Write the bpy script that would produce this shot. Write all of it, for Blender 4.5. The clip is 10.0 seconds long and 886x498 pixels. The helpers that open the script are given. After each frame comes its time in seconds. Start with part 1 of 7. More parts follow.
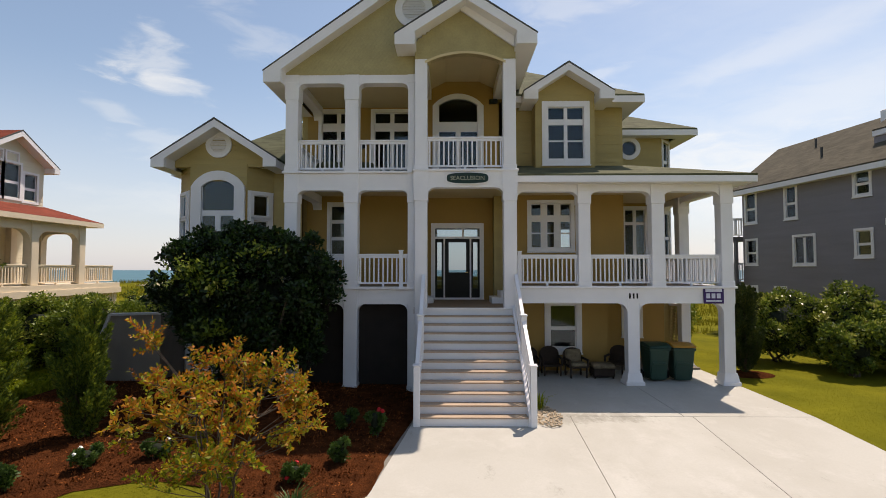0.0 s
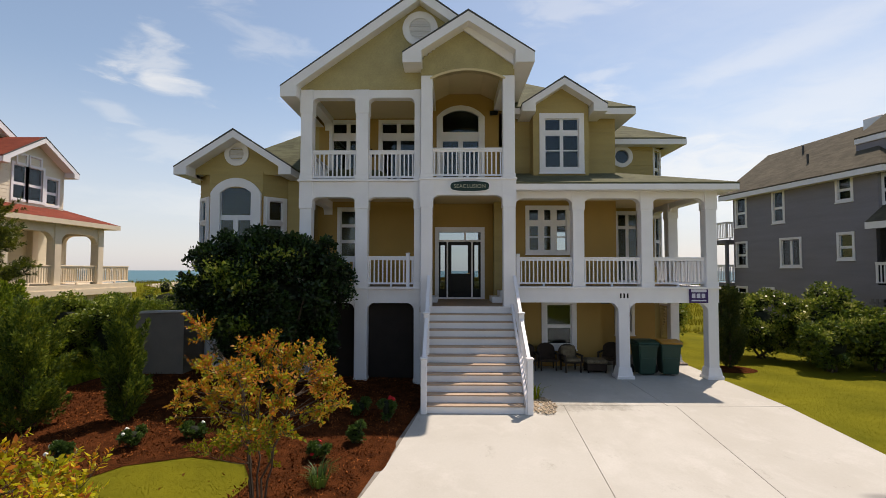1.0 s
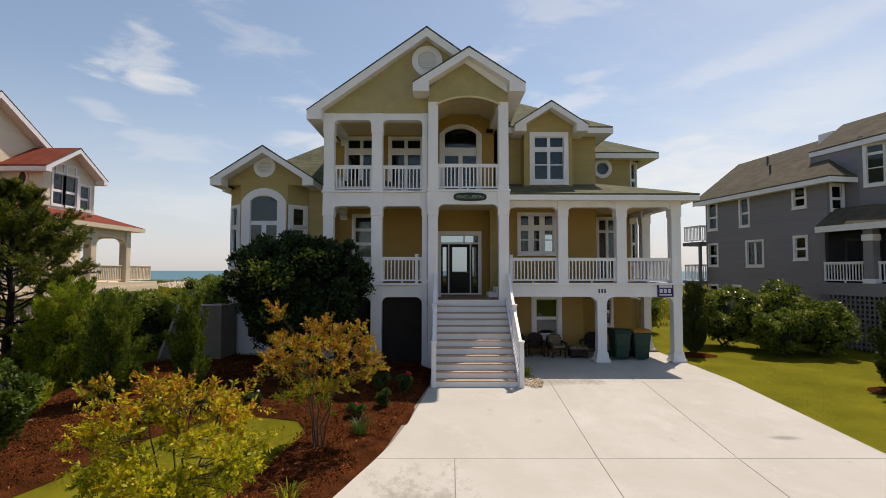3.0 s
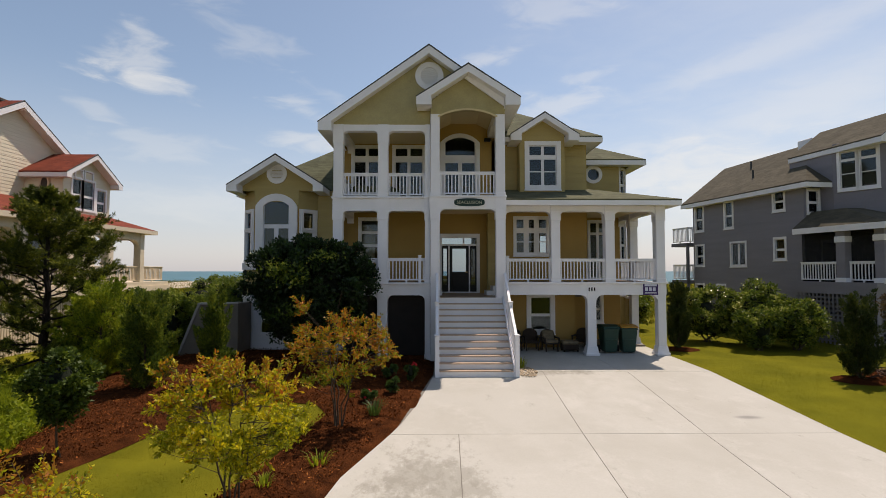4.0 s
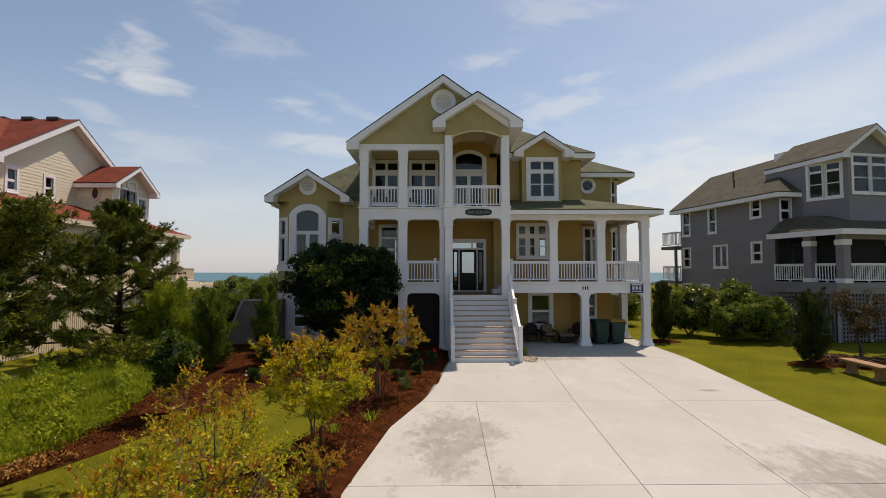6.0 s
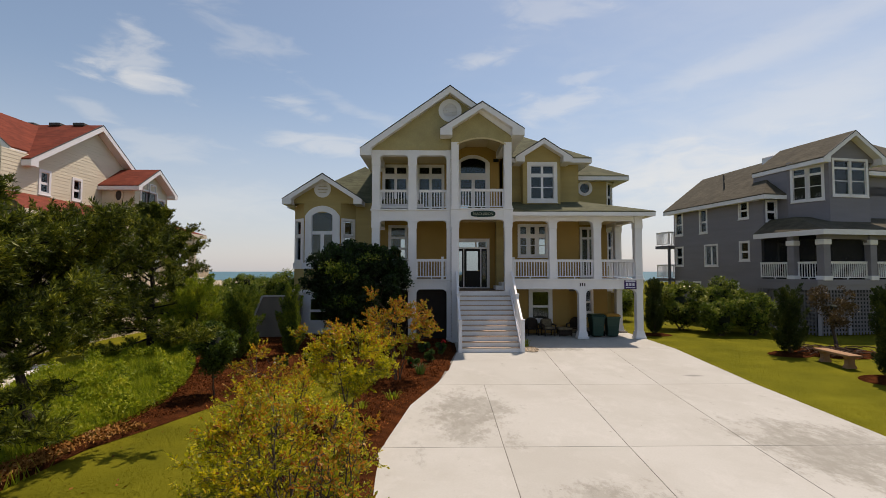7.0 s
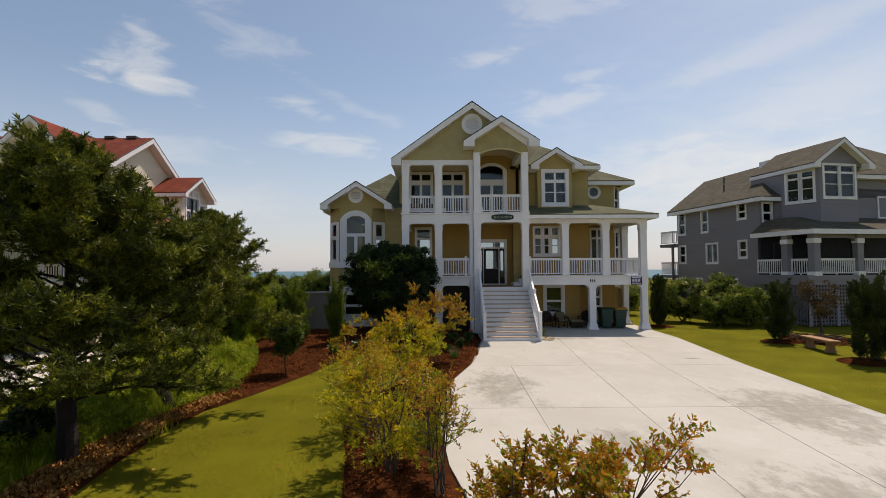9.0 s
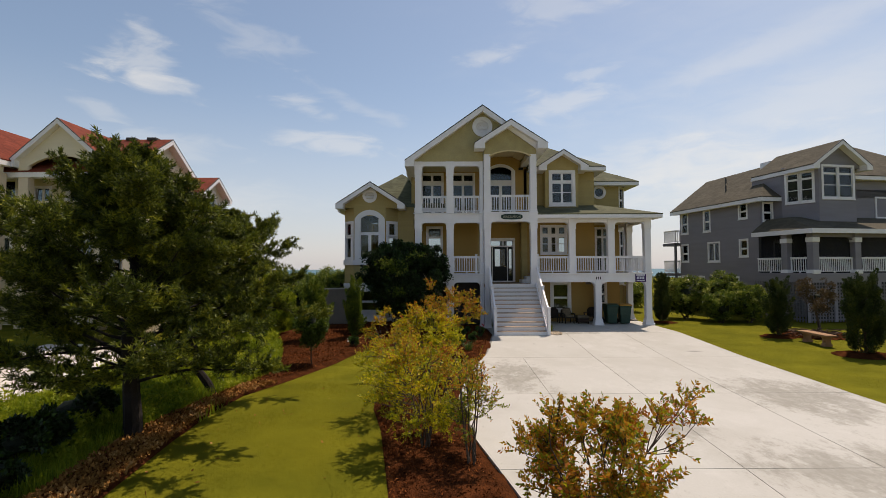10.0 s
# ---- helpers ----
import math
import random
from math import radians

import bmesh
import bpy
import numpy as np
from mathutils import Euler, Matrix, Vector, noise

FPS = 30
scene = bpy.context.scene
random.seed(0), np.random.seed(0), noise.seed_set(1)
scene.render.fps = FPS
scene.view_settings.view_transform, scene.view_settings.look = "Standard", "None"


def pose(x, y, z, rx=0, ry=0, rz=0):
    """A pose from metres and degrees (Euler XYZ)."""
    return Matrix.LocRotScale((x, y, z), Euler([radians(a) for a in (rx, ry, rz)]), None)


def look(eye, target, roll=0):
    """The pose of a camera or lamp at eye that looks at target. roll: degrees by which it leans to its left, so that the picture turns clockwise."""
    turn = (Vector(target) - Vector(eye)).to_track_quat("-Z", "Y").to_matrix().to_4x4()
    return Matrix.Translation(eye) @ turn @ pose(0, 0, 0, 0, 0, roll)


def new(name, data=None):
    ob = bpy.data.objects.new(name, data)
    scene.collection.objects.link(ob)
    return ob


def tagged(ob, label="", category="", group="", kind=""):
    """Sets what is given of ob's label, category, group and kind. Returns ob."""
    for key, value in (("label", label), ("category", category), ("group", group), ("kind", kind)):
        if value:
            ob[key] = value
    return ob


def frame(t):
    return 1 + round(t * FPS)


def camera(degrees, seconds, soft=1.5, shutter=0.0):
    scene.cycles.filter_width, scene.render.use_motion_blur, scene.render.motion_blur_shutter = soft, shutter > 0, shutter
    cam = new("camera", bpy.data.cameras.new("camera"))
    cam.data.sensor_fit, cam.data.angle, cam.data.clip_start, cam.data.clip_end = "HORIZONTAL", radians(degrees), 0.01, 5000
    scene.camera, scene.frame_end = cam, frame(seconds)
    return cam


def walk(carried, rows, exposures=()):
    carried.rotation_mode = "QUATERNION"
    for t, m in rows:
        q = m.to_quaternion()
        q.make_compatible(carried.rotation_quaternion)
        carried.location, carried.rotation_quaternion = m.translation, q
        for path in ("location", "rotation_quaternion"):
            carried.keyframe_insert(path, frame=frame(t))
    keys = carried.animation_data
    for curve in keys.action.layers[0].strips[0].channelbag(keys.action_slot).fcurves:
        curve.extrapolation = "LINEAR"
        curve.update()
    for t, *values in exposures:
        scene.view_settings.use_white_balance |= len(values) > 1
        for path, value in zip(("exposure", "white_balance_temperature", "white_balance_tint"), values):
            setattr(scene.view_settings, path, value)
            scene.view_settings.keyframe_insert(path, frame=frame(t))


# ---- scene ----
cam = camera(84.0, 10.0, soft=0.55)
PATH = [
    (0, (0.978, -12.418, 3.114), (0.949, -10.42, 3.197), 0.0),
    (0.5, (0.933, -12.896, 3.131), (0.905, -10.898, 3.215), 0.0),
    (1, (0.885, -13.397, 3.132), (0.856, -11.399, 3.218), 0.1),
    (1.5, (0.798, -13.943, 3.146), (0.777, -11.945, 3.229), 0.1),
    (2, (0.726, -14.51, 3.127), (0.713, -12.512, 3.211), 0.1),
    (2.5, (0.619, -15.055, 3.099), (0.617, -13.056, 3.185), 0.1),
    (4, (0.323, -16.877, 3.076), (0.345, -14.879, 3.164), -0.0),
    (4.5, (0.236, -17.476, 3.084), (0.271, -15.479, 3.173), 0.0),
    (5, (0.031, -18.079, 3.108), (0.082, -16.081, 3.196), 0.1),
    (5.5, (-0.135, -18.74, 3.164), (-0.087, -16.742, 3.249), 0.1),
    (6, (-0.219, -19.387, 3.068), (-0.195, -17.389, 3.161), -0.0),
    (7.5, (-0.875, -21.453, 3.003), (-0.833, -19.456, 3.09), -0.0),
    (8, (-1.11, -22.035, 2.999), (-1.06, -20.038, 3.085), -0.0),
    (8.5, (-1.328, -22.64, 3.005), (-1.291, -20.642, 3.089), -0.2),
    (9, (-1.528, -23.069, 2.964), (-1.516, -21.071, 3.049), -0.3),
    (9.5, (-1.69, -23.509, 2.908), (-1.695, -21.511, 2.993), -0.2),
    (10, (-2.008, -23.971, 2.901), (-2.003, -21.973, 2.981), -0.2),
]
walk(cam, [(t, look(eye, target, roll)) for t, eye, target, roll in PATH],
     exposures=((0.0, 0.12, 7150, 19), (2.5, 0.0, 7150, 19), (5.0, -0.14, 7150, 19), (7.5, -0.19, 7150, 19), (10.0, -0.16, 7150, 19)))

# ---- light ----
SUN_ELEV, SUN_AZ = 64.0, 39.6          # azimuth from +y towards +x
world = bpy.data.worlds.new("sky")
scene.world = world
world.use_nodes = True
wn, wl = world.node_tree.nodes, world.node_tree.links
wn.clear()
w_out = wn.new("ShaderNodeOutputWorld")
w_bg = wn.new("ShaderNodeBackground")
w_sky = wn.new("ShaderNodeTexSky")
w_sky.sky_type = "NISHITA"
w_sky.sun_disc = False
w_sky.sun_elevation = radians(SUN_ELEV)
w_sky.sun_rotation = radians(SUN_AZ)
w_sky.air_density, w_sky.dust_density, w_sky.ozone_density = 1.0, 0.8, 1.6
w_bg.inputs["Strength"].default_value = 0.13
# thin clouds and the pale haze above the sea, by direction alone
w_tc = wn.new("ShaderNodeTexCoord")
w_sep = wn.new("ShaderNodeSeparateXYZ")
wl.new(w_tc.outputs["Generated"], w_sep.inputs["Vector"])
w_map = wn.new("ShaderNodeMapping")
w_map.inputs["Scale"].default_value = (1.0, 1.0, 3.2)
w_map.inputs["Rotation"].default_value = (0.0, radians(-14), 0.0)
w_map.inputs["Location"].default_value = (0.31, 0.2, 0.77)
wl.new(w_tc.outputs["Generated"], w_map.inputs["Vector"])
w_noise = wn.new("ShaderNodeTexNoise")
w_noise.inputs["Scale"].default_value, w_noise.inputs["Detail"].default_value = 2.6, 8.0
w_noise.inputs["Roughness"].default_value, w_noise.inputs["Distortion"].default_value = 0.58, 0.35
wl.new(w_map.outputs["Vector"], w_noise.inputs["Vector"])
w_more = wn.new("ShaderNodeMath")
w_more.operation = "MULTIPLY_ADD"
w_more.inputs[1].default_value = 0.23
wl.new(w_sep.outputs["X"], w_more.inputs[0])
wl.new(w_noise.outputs["Fac"], w_more.inputs[2])
w_cl = wn.new("ShaderNodeMapRange")
w_cl.interpolation_type = "SMOOTHSTEP"
w_cl.inputs["From Min"].default_value, w_cl.inputs["From Max"].default_value = 0.54, 0.80
w_cl.inputs["To Max"].default_value = 0.07
wl.new(w_more.outputs[0], w_cl.inputs["Value"])
w_hz = wn.new("ShaderNodeMapRange")
w_hz.interpolation_type = "SMOOTHSTEP"
w_hz.inputs["From Min"].default_value, w_hz.inputs["From Max"].default_value = 0.36, -0.02
w_hz.inputs["To Min"].default_value, w_hz.inputs["To Max"].default_value = 0.0, 0.66
wl.new(w_sep.outputs["Z"], w_hz.inputs["Value"])
w_mix1, w_mix2 = wn.new("ShaderNodeMix"), wn.new("ShaderNodeMix")
for w_m in (w_mix1, w_mix2):
    w_m.data_type = "RGBA"
wl.new(w_hz.outputs["Result"], w_mix1.inputs["Factor"])
w_hsv = wn.new("ShaderNodeHueSaturation")
w_hsv.inputs["Hue"].default_value = 0.490
w_hsv.inputs["Saturation"].default_value, w_hsv.inputs["Value"].default_value = 0.97, 1.07
wl.new(w_sky.outputs["Color"], w_hsv.inputs["Color"])
wl.new(w_hsv.outputs["Color"], w_mix1.inputs["A"])
w_mix1.inputs["B"].default_value = (4.75, 5.35, 6.0, 1)
wl.new(w_cl.outputs["Result"], w_mix2.inputs["Factor"])
wl.new(w_mix1.outputs["Result"], w_mix2.inputs["A"])
w_mix2.inputs["B"].default_value = (7.0, 7.45, 7.2, 1)
# single wisps: direction, half-widths across and up, tilt in degrees, density
w_fine = wn.new("ShaderNodeTexNoise")
w_fine.inputs["Scale"].default_value, w_fine.inputs["Detail"].default_value = 11.0, 5.0
w_fine.inputs["Roughness"].default_value, w_fine.inputs["Distortion"].default_value = 0.55, 0.5
wl.new(w_map.outputs["Vector"], w_fine.inputs["Vector"])
w_last = w_mix2.outputs["Result"]
WISPS = (((0.80, 0.44), 0.5, 0.28, 8, 0.12), ((-0.620, 0.437), 0.036, 0.045, -35, 0.36), ((-0.593, 0.384), 0.06, 0.018, -8, 0.36), ((-0.407, 0.489), 0.075, 0.030, -22, 0.2), ((-0.721, 0.341), 0.034, 0.014, -20, 0.22), ((-0.271, 0.326), 0.052, 0.018, -15, 0.3),
         ((-0.201, 0.254), 0.105, 0.020, -4, 0.36), ((0.113, 0.440), 0.052, 0.014, 8, 0.32), ((-0.144, 0.321), 0.060, 0.014, -20, 0.16), ((0.241, 0.338), 0.080, 0.022, 12, 0.32), ((0.226, 0.546), 0.085, 0.023, 0, 0.22),
         ((0.312, 0.403), 0.040, 0.011, 5, 0.22), ((0.717, 0.474), 0.28, 0.026, 15, 0.24), ((0.736, 0.342), 0.30, 0.044, 14, 0.25), ((0.485, 0.211), 0.172, 0.046, 4, 0.34), ((0.601, 0.176), 0.149, 0.069, 4, 0.3),
         ((-0.546, 0.253), 0.092, 0.021, 0, 0.2), ((-0.452, 0.139), 0.184, 0.034, 2, 0.2))
for (px, pz), wide, tall, tilt, dense in WISPS:
    n_ = math.sqrt(1 + px * px + pz * pz)
    w_s, w_r, w_l, w_k, w_f, w_x = [wn.new(q) for q in ("ShaderNodeVectorMath", "ShaderNodeMapping", "ShaderNodeVectorMath", "ShaderNodeMapRange", "ShaderNodeMath", "ShaderNodeMix")]
    w_s.operation = "SUBTRACT"
    w_s.inputs[1].default_value = (px / n_, 1 / n_, pz / n_)
    wl.new(w_tc.outputs["Generated"], w_s.inputs[0])
    w_r.vector_type = "TEXTURE"
    w_r.inputs["Rotation"].default_value = (0, radians(-tilt), 0)
    w_r.inputs["Scale"].default_value = (wide, 0.3, tall)
    wl.new(w_s.outputs["Vector"], w_r.inputs["Vector"])
    w_l.operation = "LENGTH"
    wl.new(w_r.outputs["Vector"], w_l.inputs[0])
    w_f.operation = "MULTIPLY_ADD"
    rag = 3.6 if wide < 0.12 else 2.2 if wide < 0.25 else 1.4
    w_f.inputs[1].default_value = -rag
    wl.new(w_fine.outputs["Fac"], w_f.inputs[0])
    wl.new(w_l.outputs["Value"], w_f.inputs[2])
    w_k.interpolation_type = "SMOOTHSTEP"
    w_k.inputs["From Min"].default_value, w_k.inputs["From Max"].default_value = 1.35 - rag / 2, 0.1 - rag / 2
    w_k.inputs["To Min"].default_value, w_k.inputs["To Max"].default_value = 0.0, dense
    wl.new(w_f.outputs[0], w_k.inputs["Value"])
    w_x.data_type = "RGBA"
    wl.new(w_k.outputs["Result"], w_x.inputs["Factor"])
    wl.new(w_last, w_x.inputs["A"])
    w_x.inputs["B"].default_value = (7.0, 7.45, 7.2, 1)
    w_last = w_x.outputs["Result"]
wl.new(w_last, w_bg.inputs["Color"])
wl.new(w_bg.outputs["Background"], w_out.inputs["Surface"])

sun = new("sun", bpy.data.lights.new("sun", "SUN"))
sun.data.energy, sun.data.angle, sun.data.color = 5.0, radians(0.55), (1.0, 0.93, 0.82)
sx, sy = math.sin(radians(SUN_AZ)) * math.cos(radians(SUN_ELEV)), math.cos(radians(SUN_AZ)) * math.cos(radians(SUN_ELEV))
sun.matrix_world = look((sx * 60, sy * 60, math.sin(radians(SUN_ELEV)) * 60), (0, 0, 0))

# ---- materials ----
def mat(name, color, rough=0.6, var=0.12, scale=3.0, fine=40.0, bump=0.15, metal=0.0, spec=0.3, tint=None, stretch=None, rand=0.0, dist=0.01):
    """A surface with colour that varies at two scales, roughness that varies with it, and fine relief."""
    m = bpy.data.materials.new(name)
    m.use_nodes = True
    n, l = m.node_tree.nodes, m.node_tree.links
    b = n["Principled BSDF"]
    tc = n.new("ShaderNodeTexCoord")
    mp = n.new("ShaderNodeMapping")
    mp.inputs["Scale"].default_value = stretch or (1, 1, 1)
    l.new(tc.outputs["Object"], mp.inputs["Vector"])
    big, small = n.new("ShaderNodeTexNoise"), n.new("ShaderNodeTexNoise")
    big.inputs["Scale"].default_value, big.inputs["Detail"].default_value = scale, 5.0
    small.inputs["Scale"].default_value, small.inputs["Detail"].default_value = fine, 3.0
    for t in (big, small):
        l.new(mp.outputs["Vector"], t.inputs["Vector"])
    add = n.new("ShaderNodeMath")
    add.operation = "MULTIPLY_ADD"
    add.inputs[1].default_value = 0.6
    l.new(big.outputs["Fac"], add.inputs[0])
    half = n.new("ShaderNodeMath")
    half.operation = "MULTIPLY"
    half.inputs[1].default_value = 0.4
    l.new(small.outputs["Fac"], half.inputs[0])
    l.new(half.outputs[0], add.inputs[2])
    value = add.outputs[0]
    if rand:
        oi = n.new("ShaderNodeObjectInfo")
        ra = n.new("ShaderNodeMath")
        ra.operation = "MULTIPLY_ADD"
        ra.inputs[1].default_value = rand
        l.new(oi.outputs["Random"], ra.inputs[0])
        l.new(value, ra.inputs[2])
        sub = n.new("ShaderNodeMath")
        sub.operation = "SUBTRACT"
        sub.inputs[1].default_value = rand / 2
        l.new(ra.outputs[0], sub.inputs[0])
        value = sub.outputs[0]
    ramp = n.new("ShaderNodeValToRGB")
    lo = tint or [c * (1 - 1.6 * var) for c in color]
    hi = [min(1.0, c * (1 + 1.0 * var)) for c in color]
    ramp.color_ramp.elements[0].position, ramp.color_ramp.elements[1].position = 0.3, 0.7
    ramp.color_ramp.elements[0].color, ramp.color_ramp.elements[1].color = (*lo, 1), (*hi, 1)
    l.new(value, ramp.inputs["Fac"])
    l.new(ramp.outputs["Color"], b.inputs["Base Color"])
    rr = n.new("ShaderNodeMapRange")
    rr.inputs["To Min"].default_value, rr.inputs["To Max"].default_value = max(0.05, rough - 0.12), min(1, rough + 0.12)
    l.new(small.outputs["Fac"], rr.inputs["Value"])
    l.new(rr.outputs["Result"], b.inputs["Roughness"])
    b.inputs["Metallic"].default_value = metal
    b.inputs["Specular IOR Level"].default_value = spec
    if bump:
        bp = n.new("ShaderNodeBump")
        bp.inputs["Strength"].default_value, bp.inputs["Distance"].default_value = bump, dist
        l.new(small.outputs["Fac"], bp.inputs["Height"])
        l.new(bp.outputs["Normal"], b.inputs["Normal"])
    return m


def leaf_mat(name, stops, trans=0.35, rough=0.45, spec=0.25):
    """Leaves: each leaf (island) takes its own colour along the stops; light shines through."""
    m = bpy.data.materials.new(name)
    m.use_nodes = True
    n, l = m.node_tree.nodes, m.node_tree.links
    b = n["Principled BSDF"]
    geo = n.new("ShaderNodeNewGeometry")
    ramp = n.new("ShaderNodeValToRGB")
    while len(ramp.color_ramp.elements) < len(stops):
        ramp.color_ramp.elements.new(0.5)
    for e, (p, c) in zip(ramp.color_ramp.elements, stops):
        e.position, e.color = p, (*c, 1)
    tc = n.new("ShaderNodeTexCoord")
    ns = n.new("ShaderNodeTexNoise")
    ns.inputs["Scale"].default_value = 1.6
    l.new(tc.outputs["Object"], ns.inputs["Vector"])
    mx = n.new("ShaderNodeMath")
    mx.operation = "MULTIPLY_ADD"
    mx.inputs[1].default_value = 0.55
    l.new(geo.outputs["Random Per Island"], mx.inputs[0])
    m2 = n.new("ShaderNodeMath")
    m2.operation = "MULTIPLY_ADD"
    m2.inputs[1].default_value, m2.inputs[2].default_value = 1.3, -0.42
    l.new(ns.outputs["Fac"], m2.inputs[0])
    l.new(m2.outputs[0], mx.inputs[2])
    l.new(mx.outputs[0], ramp.inputs["Fac"])
    l.new(ramp.outputs["Color"], b.inputs["Base Color"])
    b.inputs["Roughness"].default_value = rough
    b.inputs["Specular IOR Level"].default_value = spec
    tr = n.new("ShaderNodeBsdfTranslucent")
    l.new(ramp.outputs["Color"], tr.inputs["Color"])
    mix = n.new("ShaderNodeMixShader")
    mix.inputs["Fac"].default_value = trans
    l.new(b.outputs["BSDF"], mix.inputs[1])
    l.new(tr.outputs["BSDF"], mix.inputs[2])
    l.new(mix.outputs["Shader"], n["Material Output"].inputs["Surface"])
    return m


def glass_mat(name, tint=(0.75, 0.8, 0.82), gloss=0.12):
    """Window glass: mostly clear, with a mirror-like skin that grows towards grazing views."""
    m = bpy.data.materials.new(name)
    m.use_nodes = True
    n, l = m.node_tree.nodes, m.node_tree.links
    n.remove(n["Principled BSDF"])
    tr = n.new("ShaderNodeBsdfTransparent")
    tr.inputs["Color"].default_value = (*tint, 1)
    gl = n.new("ShaderNodeBsdfGlossy")
    gl.inputs["Roughness"].default_value = 0.03
    gl.inputs["Color"].default_value = (0.8, 0.92, 1.0, 1)
    fr = n.new("ShaderNodeFresnel")
    fr.inputs["IOR"].default_value = 1.5
    ad = n.new("ShaderNodeMath")
    ad.operation = "ADD"
    ad.use_clamp = True
    ad.inputs[1].default_value = gloss
    l.new(fr.outputs["Fac"], ad.inputs[0])
    mix = n.new("ShaderNodeMixShader")
    l.new(ad.outputs[0], mix.inputs["Fac"])
    l.new(tr.outputs["BSDF"], mix.inputs[1])
    l.new(gl.outputs["BSDF"], mix.inputs[2])
    l.new(mix.outputs["Shader"], n["Material Output"].inputs["Surface"])
    return m


def concrete_mat(name, k=1.0, warm=1.0):
    """Brushed pale concrete: each slab a shade of its own, broad light blotches, grey-brown water stains and tyre dirt, fine grain."""
    m = bpy.data.materials.new(name)
    m.use_nodes = True
    n, l = m.node_tree.nodes, m.node_tree.links
    b = n["Principled BSDF"]
    tc = n.new("ShaderNodeTexCoord")

    def cloud(scale, detail, lo, hi, stretch=(1, 1, 1), distort=0.0, rough=0.55):
        mp, t, r = n.new("ShaderNodeMapping"), n.new("ShaderNodeTexNoise"), n.new("ShaderNodeMapRange")
        mp.inputs["Scale"].default_value = stretch
        t.inputs["Scale"].default_value, t.inputs["Detail"].default_value = scale, detail
        t.inputs["Distortion"].default_value, t.inputs["Roughness"].default_value = distort, rough
        r.interpolation_type = "SMOOTHSTEP"
        r.inputs["From Min"].default_value, r.inputs["From Max"].default_value = lo, hi
        l.new(tc.outputs["Object"], mp.inputs["Vector"])
        l.new(mp.outputs["Vector"], t.inputs["Vector"])
        l.new(t.outputs["Fac"], r.inputs["Value"])
        return t, r.outputs["Result"]

    def mix(a, bcol, fac, amount=1.0):
        bcol = (bcol[0] * k, bcol[1] * k, bcol[2] * k * warm)
        x = n.new("ShaderNodeMix")
        x.data_type = "RGBA"
        x.inputs["B"].default_value = (*bcol, 1)
        f = n.new("ShaderNodeMath")
        f.operation = "MULTIPLY"
        f.inputs[1].default_value = amount
        l.new(fac, f.inputs[0])
        l.new(f.outputs[0], x.inputs["Factor"])
        if isinstance(a, tuple):
            x.inputs["A"].default_value = (*a, 1)
        else:
            l.new(a, x.inputs["A"])
        return x.outputs["Result"]
    def lobe(x, y, rx, ry):
        """1 in the middle of an ellipse on the plan, falling to 0 at its rim."""
        sh, ln, r = n.new("ShaderNodeMapping"), n.new("ShaderNodeVectorMath"), n.new("ShaderNodeMapRange")
        sh.vector_type = "TEXTURE"
        sh.inputs["Location"].default_value, sh.inputs["Scale"].default_value = (x, y, 0), (rx, ry, 30)
        l.new(tc.outputs["Object"], sh.inputs["Vector"])
        ln.operation = "LENGTH"
        l.new(sh.outputs["Vector"], ln.inputs[0])
        r.interpolation_type = "SMOOTHSTEP"
        r.inputs["From Min"].default_value, r.inputs["From Max"].default_value = 1.0, 0.15
        l.new(ln.outputs["Value"], r.inputs["Value"])
        return r.outputs["Result"]

    def calc(op, a, bb):
        q = n.new("ShaderNodeMath")
        q.operation = op
        for k_, v_ in enumerate((a, bb)):
            if isinstance(v_, float):
                q.inputs[k_].default_value = v_
            else:
                l.new(v_, q.inputs[k_])
        return q.outputs[0]

    oi = n.new("ShaderNodeObjectInfo")
    c = mix((0.60 * k, 0.59 * k, 0.565 * k * warm), (0.55, 0.54, 0.51), oi.outputs["Random"], 0.8)
    c = mix(c, (0.50, 0.485, 0.45), cloud(0.4, 8, 0.42, 0.62, (1, 0.8, 1), 0.2, 0.65)[1], 0.6)
    c = mix(c, (0.66, 0.65, 0.63), cloud(1.1, 9, 0.50, 0.68, (1, 0.7, 1), 0.3, 0.7)[1], 0.5)
    # damp, weathered areas with ragged rims, where tyres and leaves have been
    where = None
    for q in ((6.6, -12.2, 2.6, 3.6), (4.6, -16.4, 3.2, 2.2), (0.1, -9.6, 1.7, 3.4), (2.0, -14.2, 2.2, 1.6), (7.0, -16.5, 2.5, 3.0), (3.6, -1.9, 3.0, 0.7), (0.8, -19.0, 2.5, 3.0)):
        e_ = lobe(*q)
        where = e_ if where is None else calc("MAXIMUM", where, e_)
    ragged = calc("MULTIPLY_ADD", where, 0.2)
    ragged.node.inputs[2].default_value = -0.12
    for sc, lo, hi, col, amt in ((1.3, 0.47, 0.60, (0.33, 0.32, 0.285), 0.6), (4.2, 0.50, 0.64, (0.27, 0.255, 0.22), 0.42)):
        mp, t = n.new("ShaderNodeMapping"), n.new("ShaderNodeTexNoise")
        mp.inputs["Scale"].default_value, mp.inputs["Rotation"].default_value = (1.35, 0.75, 1), (0, 0, 0.25)
        t.inputs["Scale"].default_value, t.inputs["Detail"].default_value, t.inputs["Roughness"].default_value = sc, 12.0, 0.74
        l.new(tc.outputs["Object"], mp.inputs["Vector"])
        l.new(mp.outputs["Vector"], t.inputs["Vector"])
        r = n.new("ShaderNodeMapRange")
        r.interpolation_type = "SMOOTHSTEP"
